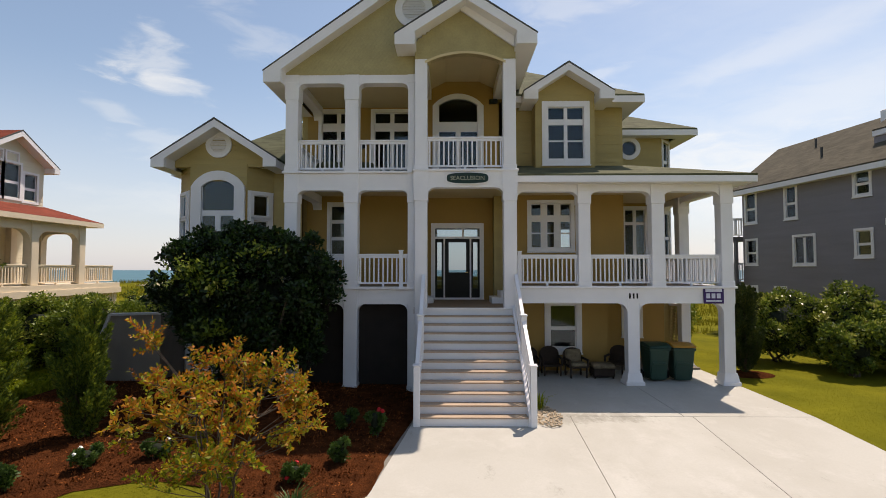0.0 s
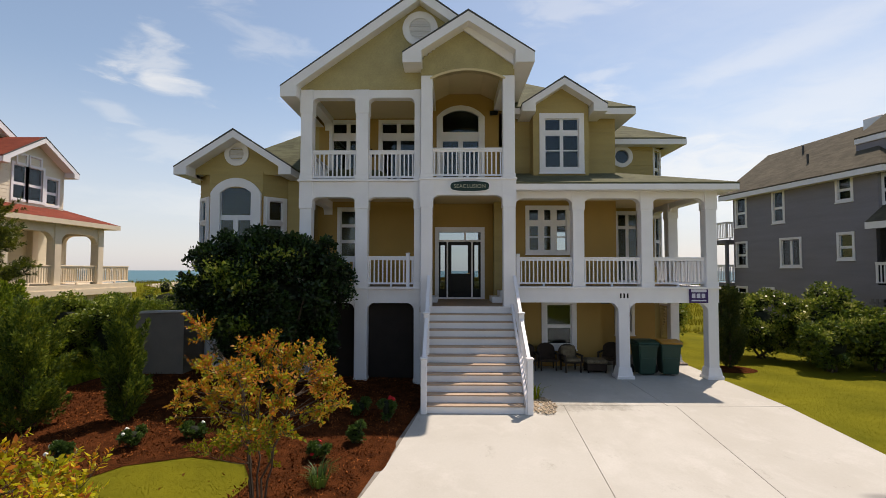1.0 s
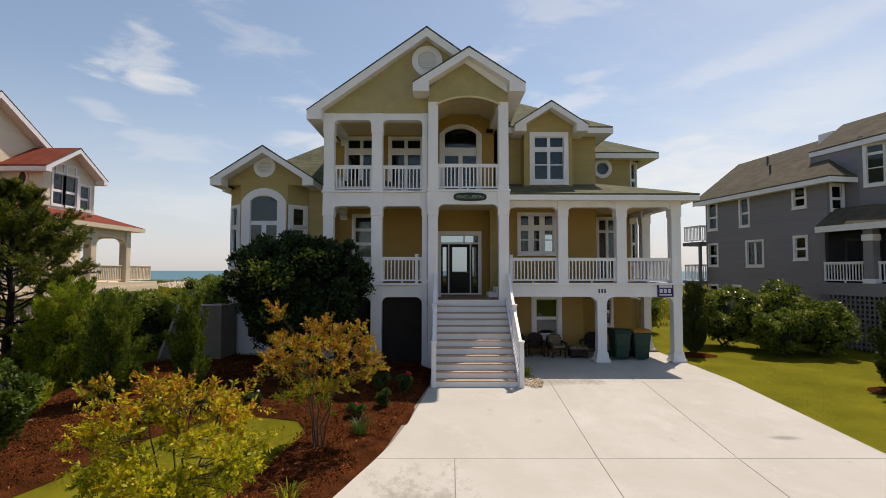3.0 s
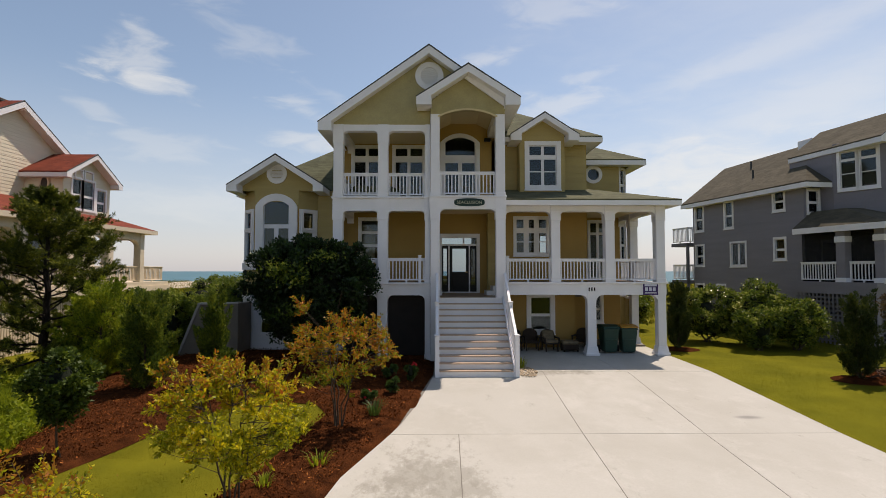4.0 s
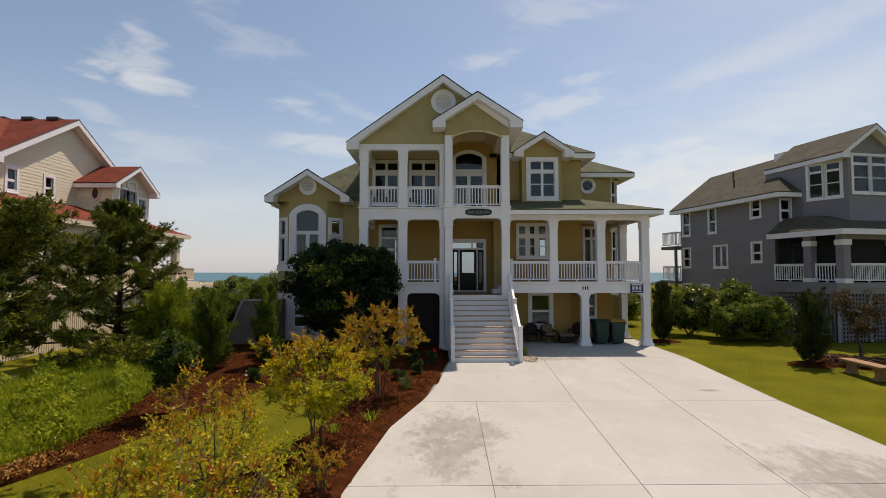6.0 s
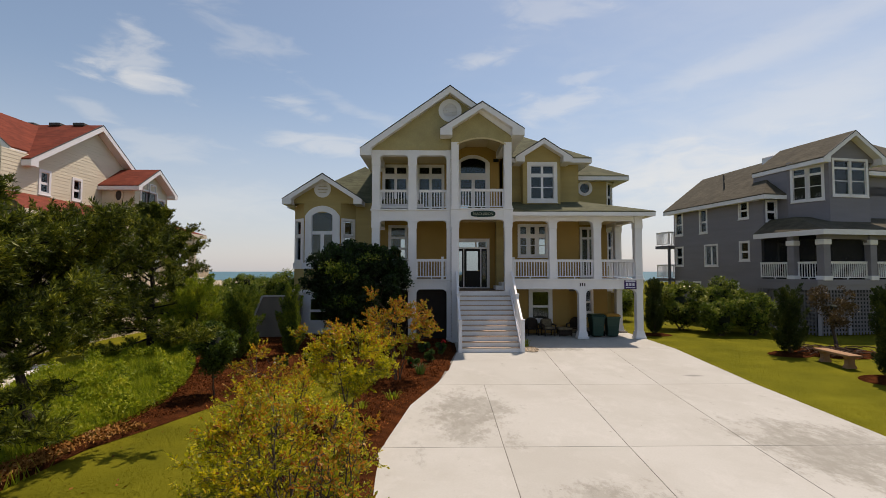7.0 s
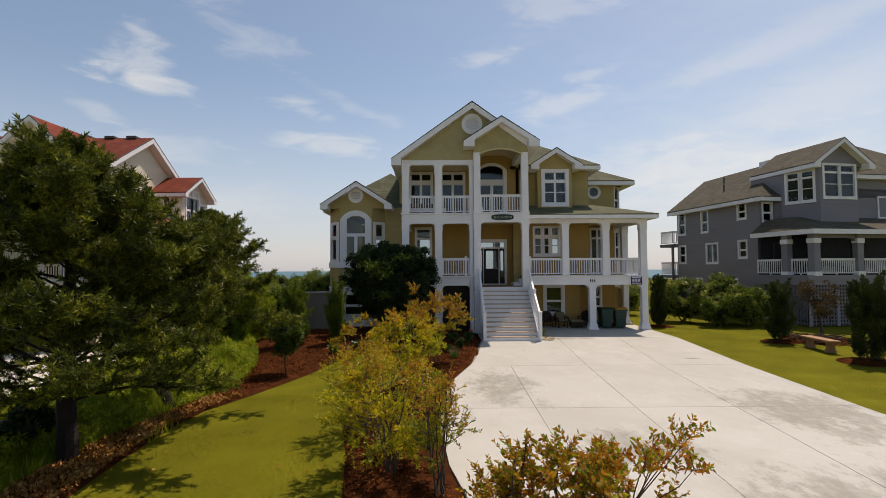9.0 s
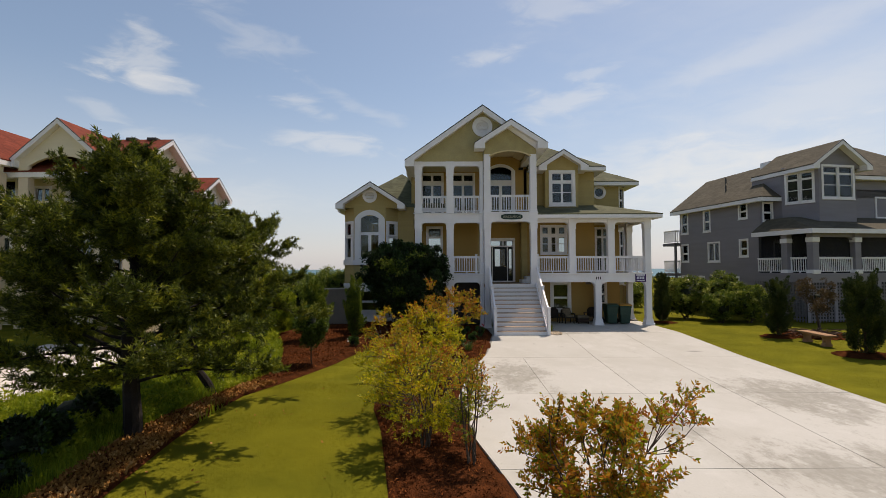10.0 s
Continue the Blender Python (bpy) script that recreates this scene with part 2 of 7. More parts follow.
        r.inputs["From Min"].default_value, r.inputs["From Max"].default_value = lo, hi
        l.new(calc("ADD", t.outputs["Fac"], ragged), r.inputs["Value"])
        c = mix(c, col, r.outputs["Result"], amt)
    # one oily streak, and small dark spots
    streak = calc("MULTIPLY", lobe(7.08, -6.1, 0.42, 0.16), 1.0)
    c = mix(c, (0.25, 0.25, 0.25), streak, 0.8)
    c = mix(c, (0.24, 0.225, 0.19), cloud(7.0, 4, 0.70, 0.76, (1, 0.7, 1), 0.3, 0.6)[1], 0.5)
    grain, g = cloud(28, 3, 0.3, 0.7)
    c = mix(c, (0.45, 0.43, 0.40), g, 0.16)
    l.new(c, b.inputs["Base Color"])
    b.inputs["Roughness"].default_value = 0.85
    b.inputs["Specular IOR Level"].default_value = 0.2
    bp = n.new("ShaderNodeBump")
    bp.inputs["Strength"].default_value, bp.inputs["Distance"].default_value = 0.15, 0.01
    l.new(grain.outputs["Fac"], bp.inputs["Height"])
    l.new(bp.outputs["Normal"], b.inputs["Normal"])
    return m


def roof_mat(name, color):
    """Asphalt shingles: courses that follow the height, tabs of slightly different shade, mineral grain."""
    m = mat(name, color, 0.92, 0.22, 1.3, 70, 0.35, spec=0.15)
    n, l = m.node_tree.nodes, m.node_tree.links
    b = n["Principled BSDF"]
    tc = n.new("ShaderNodeTexCoord")
    mp = n.new("ShaderNodeMapping")
    mp.inputs["Scale"].default_value = (3.4, 3.4, 15.0)
    vo = n.new("ShaderNodeTexVoronoi")
    vo.inputs["Scale"].default_value = 1.0
    l.new(tc.outputs["Object"], mp.inputs["Vector"])
    l.new(mp.outputs["Vector"], vo.inputs["Vector"])
    wv = n.new("ShaderNodeTexWave")
    wv.wave_type, wv.bands_direction, wv.wave_profile = "BANDS", "Z", "SAW"
    wv.inputs["Scale"].default_value, wv.inputs["Distortion"].default_value = 4.4, 0.15
    l.new(tc.outputs["Object"], wv.inputs["Vector"])
    old = b.inputs["Base Color"].links[0].from_socket
    sep = n.new("ShaderNodeSeparateColor")
    l.new(vo.outputs["Color"], sep.inputs["Color"])
    f = n.new("ShaderNodeMapRange")
    f.inputs["To Min"].default_value, f.inputs["To Max"].default_value = 0.82, 1.14
    l.new(sep.outputs["Red"], f.inputs["Value"])
    x = n.new("ShaderNodeMix")
    x.data_type, x.blend_type = "RGBA", "MULTIPLY"
    x.inputs["Factor"].default_value = 1.0
    l.new(old, x.inputs["A"])
    l.new(f.outputs["Result"], x.inputs["B"])
    l.new(x.outputs["Result"], b.inputs["Base Color"])
    bp = n.new("ShaderNodeBump")
    bp.inputs["Strength"].default_value, bp.inputs["Distance"].default_value = 0.5, 0.02
    l.new(wv.outputs["Fac"], bp.inputs["Height"])
    l.new(b.inputs["Normal"].links[0].from_socket, bp.inputs["Normal"])
    l.new(bp.outputs["Normal"], b.inputs["Normal"])
    return m


WHITE = mat("white_trim_paint", (0.78, 0.77, 0.775), 0.45, 0.05, 1.5, 60, 0.05)
SIDING = mat("mustard_siding_paint", (0.40, 0.31, 0.122), 0.6, 0.10, 1.2, 30, 0.12, stretch=(0.4, 0.4, 3))
STUCCO = mat("mustard_wall_paint", (0.38, 0.24, 0.068), 0.65, 0.08, 1.0, 60, 0.1)
SHAKE = mat("olive_shingle_paint", (0.41, 0.35, 0.17), 0.65, 0.12, 2.0, 25, 0.15)
CEIL = mat("porch_ceiling_paint", (0.62, 0.51, 0.29), 0.6, 0.06, 1.0, 30, 0.05)
ROOF = roof_mat("olive_asphalt_shingles", (0.105, 0.110, 0.064))
DRIP = mat("dark_drip_edge", (0.07, 0.07, 0.065), 0.6, 0.1)
DECKM = mat("brown_deck_boards", (0.32, 0.22, 0.14), 0.7, 0.2, 2.0, 30, 0.2, stretch=(1, 6, 1))
TREAD = mat("tan_tread_boards", (0.42, 0.31, 0.22), 0.65, 0.15, 3.0, 30, 0.15, stretch=(1, 6, 1))
CONCRETE = concrete_mat("pale_concrete", 0.755, 0.95)
JOINT = mat("dirty_joint_filler", (0.19, 0.175, 0.15), 0.95, 0.3, 2.0, 40, 0.2)
GLASS = glass_mat("window_glass", (0.62, 0.68, 0.7), 0.0)
BLACK = mat("black_door_paint", (0.012, 0.013, 0.013), 0.35, 0.2, 2, 30, 0.05, spec=0.15)
INSIDE = mat("room_plaster", (0.16, 0.14, 0.12), 0.8, 0.1)
MULCH = mat("red_brown_mulch", (0.085, 0.028, 0.010), 0.95, 0.45, 4.0, 45, 1.0, tint=(0.016, 0.007, 0.004), dist=0.05, spec=0.0)
LAWN = mat("mown_grass", (0.122, 0.112, 0.0085), 0.95, 0.4, 0.7, 70, 0.5, tint=(0.074, 0.080, 0.007), dist=0.015, spec=0.02)

# ---- builders ----
def thing(name, at=(0, 0, 0), label="", category="", group="", kind=""):
    ob = new(name)
    ob.empty_display_size = 0.1
    ob.location = at
    return tagged(ob, label, category, group, kind)


def part(name, bm, material, parent=None, label=""):
    """Links a bmesh, in its parent's coordinates, as one mesh object."""
    me = bpy.data.meshes.new(name)
    bmesh.ops.recalc_face_normals(bm, faces=bm.faces[:])
    bm.to_mesh(me)
    bm.free()
    me.materials.append(material)
    ob = new(name, me)
    if parent:
        ob.parent = parent
    return tagged(ob, label)


def raw(name, verts, faces, material, parent=None, label="", smooth=False):
    me = bpy.data.meshes.new(name)
    me.from_pydata([tuple(v) for v in verts], [], [tuple(f) for f in faces])
    me.materials.append(material)
    if smooth:
        me.polygons.foreach_set("use_smooth", [True] * len(me.polygons))
    me.update()
    ob = new(name, me)
    if parent:
        ob.parent = parent
    return tagged(ob, label)


def box(bm, x0, x1, y0, y1, z0, z1, bevel=0.0):
    vs = [bm.verts.new((x, y, z)) for z in (z0, z1) for y in (y0, y1) for x in (x0, x1)]
    fs = [bm.faces.new([vs[i] for i in f]) for f in ((0, 2, 3, 1), (4, 5, 7, 6), (0, 1, 5, 4), (2, 6, 7, 3), (0, 4, 6, 2), (1, 3, 7, 5))]
    if bevel:
        es = list({e for f in fs for e in f.edges})
        bmesh.ops.bevel(bm, geom=es, offset=bevel, segments=1, affect="EDGES")
    return bm


def boxes(*rows, bevel=0.0):
    bm = bmesh.new()
    for r in rows:
        box(bm, *r, bevel=bevel)
    return bm


def prism(bm, outline, axis, a, b):
    """A solid: the outline (u, v) swept along axis from a to b. axis y: u=x, v=z; axis x: u=y, v=z; axis z: u=x, v=y."""
    def at(u, v, w):
        return {"y": (u, w, v), "x": (w, u, v), "z": (u, v, w)}[axis]
    lo = [bm.verts.new(at(u, v, a)) for u, v in outline]
    hi = [bm.verts.new(at(u, v, b)) for u, v in outline]
    bm.faces.new(lo)
    bm.faces.new(hi[::-1])
    k = len(outline)
    for i in range(k):
        bm.faces.new((lo[i], hi[i], hi[(i + 1) % k], lo[(i + 1) % k]))
    return bm


def prisms(*rows):
    bm = bmesh.new()
    for r in rows:
        prism(bm, *r)
    return bm


def arc(cx, cz, r, a0, a1, n=8, rz=None):
    return [(cx + r * math.cos(radians(a0 + (a1 - a0) * i / n)), cz + (rz or r) * math.sin(radians(a0 + (a1 - a0) * i / n))) for i in range(n + 1)]


def panel(bm, x0, x1, z0, z1, holes, y0, y1):
    """A wall slab in x and z from y0 to y1, one connected piece, with rectangular holes (hx0, hx1, hz0, hz1) that go through it."""
    xs = sorted({round(v, 4) for v in (x0, x1, *[min(max(h[i], x0), x1) for h in holes for i in (0, 1)])})
    zs = sorted({round(v, 4) for v in (z0, z1, *[min(max(h[i], z0), z1) for h in holes for i in (2, 3)])})
    solid = {}
    for i in range(len(xs) - 1):
        for k in range(len(zs) - 1):
            mx, mz = (xs[i] + xs[i + 1]) / 2, (zs[k] + zs[k + 1]) / 2
            solid[i, k] = not any(h[0] < mx < h[1] and h[2] < mz < h[3] for h in holes)
    vs = {}

    def v(i, k, side):
        if (i, k, side) not in vs:
            vs[i, k, side] = bm.verts.new((xs[i], y1 if side else y0, zs[k]))
        return vs[i, k, side]
    for (i, k), full in solid.items():
        if not full:
            continue
        bm.faces.new((v(i, k, 0), v(i + 1, k, 0), v(i + 1, k + 1, 0), v(i, k + 1, 0)))
        bm.faces.new((v(i, k, 1), v(i, k + 1, 1), v(i + 1, k + 1, 1), v(i + 1, k, 1)))
        for di, dk, p, q in ((-1, 0, (i, k), (i, k + 1)), (1, 0, (i + 1, k), (i + 1, k + 1)), (0, -1, (i, k), (i + 1, k)), (0, 1, (i, k + 1), (i + 1, k + 1))):
            if not solid.get((i + di, k + dk), False):
                bm.faces.new((v(*p, 0), v(*q, 0), v(*q, 1), v(*p, 1)))
    return bm


def laps(x0, x1, z0, z1, holes, y, course=0.14, proud=0.012, top=None):
    """Lap siding on a wall that faces -y at y: slanting boards, each over the one below, cut round the holes. top(z) narrows it to (x0, x1)."""
    bm = bmesh.new()
    z = z0
    while z < z1 - 0.01:
        h = min(course, z1 - z)
        a, b = (x0, x1) if top is None else top(z + h / 2, x0, x1)
        cuts = sorted([(max(q[0], a), min(q[1], b)) for q in holes if q[2] < z + h * 0.6 and q[3] > z + h * 0.4 and q[1] > a and q[0] < b])
        spans, u = [], a
        for c, d in cuts:
            if c > u + 0.02:
                spans.append((u, c))
            u = max(u, d)
        if b > u + 0.02:
            spans.append((u, b))
        for c, d in spans:
            vs = [bm.verts.new(v) for v in ((c, y, z), (d, y, z), (d, y - proud, z), (c, y - proud, z), (c, y - 0.003, z + h), (d, y - 0.003, z + h))]
            bm.faces.new((vs[0], vs[1], vs[2], vs[3]))
            bm.faces.new((vs[3], vs[2], vs[5], vs[4]))
            bm.faces.new((vs[0], vs[3], vs[4]))
            bm.faces.new((vs[1], vs[5], vs[2]))
        z += h
    return bm


def tube(bm, pts, radii, sides=6):
    rings = []
    for i, p in enumerate(pts):
        p = Vector(p)
        d = (Vector(pts[min(i + 1, len(pts) - 1)]) - Vector(pts[max(i - 1, 0)])).normalized()
        u = d.cross(Vector((0.31, 0.95, 0.05))).normalized()
        w = d.cross(u)
        rings.append([bm.verts.new(p + (u * math.cos(2 * math.pi * k / sides) + w * math.sin(2 * math.pi * k / sides)) * radii[i]) for k in range(sides)])
    for a, b in zip(rings, rings[1:]):
        for k in range(sides):
            bm.faces.new((a[k], a[(k + 1) % sides], b[(k + 1) % sides], b[k]))
    bm.faces.new(rings[-1])
    return bm


def each(name, material, parent, *rows, bevel=0.0, label=""):
    """One part for every box."""
    return [part(name, boxes(r, bevel=bevel), material, parent, label) for r in rows]

# ---- ground ----
def gz(x, y):
    """Height of the ground: level at the house, falling a little towards the street, rising under the left bed, down to the beach behind."""
    z = -0.2 * min(1, max(0, (-2.3 - y) / 6))
    if x < 0:
        z += 0.12 * min(1, -x / 3) * min(1, max(0, (y + 10) / 6))
    z += 1.8 * math.exp(-((y - 33) / 6.5) ** 2)
    if y > 40:
        z -= 4.5 * min(1, (y - 40) / 40)
    return z


GX = [-2500, -600, -200, -100, -60, -40, -30] + [-24 + 0.8 * i for i in range(61)] + [30, 40, 60, 100, 200, 600, 2500]
GY = [-300, -100, -50, -35] + [-28 + 0.8 * i for i in range(60)] + [21, 23, 25, 27, 29, 31, 33, 35, 37, 40, 44, 50, 60, 70, 80, 100]
gv = [(x, y, gz(x, y) - 0.05 + (0.006 * noise.noise((x * 0.7, y * 0.7, 0)) if abs(x) < 30 else 0)) for y in GY for x in GX]
gf = [(j * len(GX) + i, j * len(GX) + i + 1, (j + 1) * len(GX) + i + 1, (j + 1) * len(GX) + i) for j in range(len(GY) - 1) for i in range(len(GX) - 1)]
tagged(raw("ground", gv, gf, LAWN, smooth=True), "yellow-green mown lawn reaching to the dunes", "ground", kind="structure")
WATER = mat("sea_water", (0.06, 0.15, 0.185), 0.6, 0.15, 0.02, 0.3, 0.3, spec=0.2, dist=0.5)
tagged(raw("water", [(-4500, 78, -4.2), (4500, 78, -4.2), (4500, 4800, -4.2), (-4500, 4800, -4.2)], [(0, 1, 2, 3)], WATER), "blue-green sea out to the horizon", "sea", kind="structure")

# driveway: slabs with open joints
drive = thing("driveway", (0, 0, 0), "pale concrete driveway of large slabs with open joints", "driveway", kind="structure")
EDGE = [(-2.3, 0.2), (-3.0, 0.12), (-5.0, -0.15), (-6.5, -0.45), (-9.0, -1.2), (-12.0, -1.62), (-15.0, -1.4), (-17.5, -0.9), (-19.5, 0.25), (-24.0, 0.62), (-40.0, 0.62)]


def edge_x(y):
    for (ya, xa), (yb, xb) in zip(EDGE, EDGE[1:]):
        if yb <= y <= ya:
            return xa + (xb - xa) * (y - ya) / (yb - ya)
    return EDGE[0][1]


def slab(outline, gap=0.007, material=None):
    cx, cy = sum(p[0] for p in outline) / len(outline), sum(p[1] for p in outline) / len(outline)
    bm = bmesh.new()
    ya, yb = max(p[1] for p in outline), min(p[1] for p in outline)
    za, zb = gz(1, ya) + 0.02, gz(1, yb) + 0.02
    top = [bm.verts.new((x - gap * (1 if x > cx else -1), y - gap * (1 if y > cy else -1), za + (zb - za) * (ya - y) / (ya - yb))) for x, y in outline]
    low = [bm.verts.new((v.co.x, v.co.y, v.co.z - 0.12)) for v in top]
    bm.faces.new(top)
    for i in range(len(top)):
        bm.faces.new((top[i], low[i], low[(i + 1) % len(top)], top[(i + 1) % len(top)]))
    part("slab", bm, material or CONCRETE, drive)


ROWS_Y = [-1.85, -7.05, -11.75, -16.3, -20.6, -24.9, -29.2, -34.0]
COLS = [lambda y: 0.90 + 0.0225 * y, lambda y: 3.62 + 0.06 * y, lambda y: 6.24 + 0.089 * y, lambda y: 8.75 + 0.06 * y]
for ya, yb in zip(ROWS_Y, ROWS_Y[1:]):
    ys = sorted({ya, yb, *[e[0] for e in EDGE if yb < e[0] < ya]})
    first = 1 if ya > -3 or ya < -18 else 0
    slab([(COLS[first](yb), yb), (COLS[first](ya), ya)] + [(edge_x(y), y) for y in ys[::-1]])
    for fa, fb in zip(COLS[first:], COLS[first + 1:]):
        slab([(fa(yb), yb), (fb(yb), yb), (fb(ya), ya), (fa(ya), ya)])
slab([(0.2, -1.85), (2.75, -1.85), (2.75, 0.6), (0.2, 0.6)])
slab([(2.75, -1.85), (5.9, -1.85), (5.9, 4.7), (2.75, 4.7)])
slab([(5.9, -1.85), (8.64, -1.85), (8.75, 4.7), (5.9, 4.7)])
fm = bmesh.new()
fv = [fm.verts.new((x, y, gz(1, y) + 0.015)) for y in ROWS_Y for x in (edge_x(y) + 0.05, COLS[3](y) - 0.05)]
for k in range(len(ROWS_Y) - 1):
    fm.faces.new((fv[2 * k], fv[2 * k + 1], fv[2 * k + 3], fv[2 * k + 2]))
part("joint_filler", fm, JOINT, drive, "grey grit in the open joints")


def sheet(name, outline, step, lift, material, label, category, rough=0.02, seed=0.0):
    """A bed on the ground inside an outline, slightly uneven, with a rounded rim."""
    xs, ys = [p[0] for p in outline], [p[1] for p in outline]

    def inside(x, y):
        x, y = np.asarray(x, float), np.asarray(y, float)
        hit = np.zeros(x.shape, bool)
        for (xa, ya), (xb, yb) in zip(outline, outline[1:] + outline[:1]):
            if ya != yb:
                hit ^= ((ya > y) != (yb > y)) & (x < (xb - xa) * (y - ya) / (yb - ya) + xa)
        return hit
    bm = bmesh.new()
    pts = [bm.verts.new((x, y, 0)) for x, y in outline]
    f = bm.faces.new(pts)
    for axis, lo, hi in ((0, min(xs), max(xs)), (1, min(ys), max(ys))):
        v = lo + step
        while v < hi:
            co, no = ((v, 0, 0), (1, 0, 0)) if axis == 0 else ((0, v, 0), (0, 1, 0))
            bmesh.ops.bisect_plane(bm, geom=bm.verts[:] + bm.edges[:] + bm.faces[:], plane_co=co, plane_no=no)
            v += step
    rim = {v for v in bm.verts if any(len(e.link_faces) < 2 for e in v.link_edges)}
    for v in bm.verts:
        v.co.z = gz(v.co.x, v.co.y) + (-0.04 if v in rim else lift + rough * noise.noise((v.co.x * 1.7 + seed, v.co.y * 1.7, seed)))
    ob = part(name, bm, material)
    for p in ob.data.polygons:
        p.use_smooth = True
    return tagged(ob, label, category, kind="structure"), inside


BED = [(0.24, -2.4), (0.18, -3.0), (-0.10, -5.0), (-0.41, -6.5), (-1.16, -9.0), (-1.58, -12.0), (-1.36, -15.0), (-0.86, -17.5), (0.27, -19.5), (0.4, -21.5), (-1.2, -21.0),
       (-1.95, -19.3), (-2.75, -17.1), (-3.2, -14.3), (-3.55, -12.8), (-3.65, -11.4), (-3.2, -10.2), (-2.75, -9.1), (-2.4, -7.4), (-2.15, -5.8), (-2.5, -5.2), (-3.5, -5.0), (-4.4, -5.35), (-5.0, -6.2), (-5.45, -7.7), (-6.4, -10.2),
       (-6.95, -11.6), (-7.05, -13.0), (-6.95, -14.8), (-6.8, -16.2), (-6.6, -18.0), (-7.5, -18.0), (-7.8, -15.5), (-7.8, -13.6), (-7.55, -11.8), (-7.25, -10.2), (-7.25, -8.6), (-7.5, -7.0), (-8.0, -5.5), (-8.9, -3.5),
       (-9.2, -2.0), (-8.7, 0.4), (-8.4, 2.6), (-7.2, 2.6), (-6.6, 1.9), (-4.9, 1.9), (-4.3, 2.5), (-3.4, 3.0), (0.15, 3.0)]
bed, in_bed = sheet("mulch_bed", BED, 0.45, 0.05, MULCH, "dark red-brown bark mulch bed beside the driveway", "mulch bed", 0.05)

# ---- the yellow house ----
LAND, DECK, UP = 2.15, 2.66, 5.66
house = thing("beach_house", (0, 0, 0), "three-storey mustard-yellow beach house with white columns and olive roofs", "house")


def rounded_beam(x0, x1, zo, zt, r, y0, y1):
    """A beam from x0 to x1 whose opening below has rounded upper corners."""
    out = [(x0, zt), (x1, zt), (x1, zo - r)] + arc(x1 - r, zo - r, r, 0, 90, 5)[1:] + arc(x0 + r, zo - r, r, 90, 180, 5)
    return prisms((out, "y", y0, y1))


def beam(x0, x1, zo, zt, y0, y1, r=0.18, parent=house, along="x"):
    bm = rounded_beam(x0, x1, zo, zt, r, y0, y1)
    if along == "y":
        bmesh.ops.transform(bm, matrix=Matrix(((0, 1, 0, 0), (1, 0, 0, 0), (0, 0, 1, 0), (0, 0, 0, 1))), verts=bm.verts)
    return part("beam", bm, WHITE, parent)


def column(x0, x1, y0, y1, z0, z1, parent=house, collar=None, foot=0.14, flare=0.0):
    bm = boxes((x0, x1, y0, y1, z0, z1), bevel=0.012)
    w = 0.018
    if foot:
        box(bm, x0 - w, x1 + w, y0 - w, y1 + w, z0, z0 + foot, bevel=0.008)
    if flare:
        o = [bm.verts.new(v) for v in ((x0 - flare, y0 - flare, z0), (x1 + flare, y0 - flare, z0), (x1 + flare, y1 + flare, z0), (x0 - flare, y1 + flare, z0))]
        h = [bm.verts.new(v) for v in ((x0 - 0.02, y0 - 0.02, z0 + 0.32), (x1 + 0.02, y0 - 0.02, z0 + 0.32), (x1 + 0.02, y1 + 0.02, z0 + 0.32), (x0 - 0.02, y1 + 0.02, z0 + 0.32))]
        for i in range(4):
            bm.faces.new((o[i], o[(i + 1) % 4], h[(i + 1) % 4], h[i]))
        bm.faces.new(h)
        box(bm, x0 - flare - 0.015, x1 + flare + 0.015, y0 - flare - 0.015, y1 + flare + 0.015, z0, z0 + 0.09, bevel=0.008)
    if collar:
        box(bm, x0 - w, x1 + w, y0 - w, y1 + w, collar, z1, bevel=0.004)
    return part("column", bm, WHITE, parent)


def railing(parent, a, b, z, height=0.86, gap=0.118, name="railing", paint=None):
    """A white railing between two points on a level deck: rails and single balusters."""
    a, b = Vector((*a, z)), Vector((*b, z))
    d = b - a
    n = d.length
    turn = math.atan2(d.y, d.x)
    bm = boxes((0, n, -0.045, 0.045, height - 0.045, height), (0, n, -0.025, 0.025, height - 0.11, height - 0.045), (0, n, -0.03, 0.03, 0.075, 0.125), (n / 2 - 0.03, n / 2 + 0.03, -0.03, 0.03, 0, 0.08), (0.0, 0.03, -0.02, 0.02, 0.08, height - 0.05), (n - 0.03, n, -0.02, 0.02, 0.08, height - 0.05), bevel=0.006)
    ob = part(name, bm, paint or WHITE, parent)
    ob.matrix_local = Matrix.Translation(a) @ Matrix.Rotation(turn, 4, "Z")
    k = max(2, round(n / gap))
    me = None
    for i in range(k):
        u = (i + 0.5) * n / k
        if me is None:
            s = part("baluster", boxes((-0.018, 0.018, -0.018, 0.018, 0.1, height - 0.06)), paint or WHITE, ob)
            me = s.data
        else:
            s = new("baluster", me)
            s.parent = ob
        s.location = (u, 0, 0)
    return ob


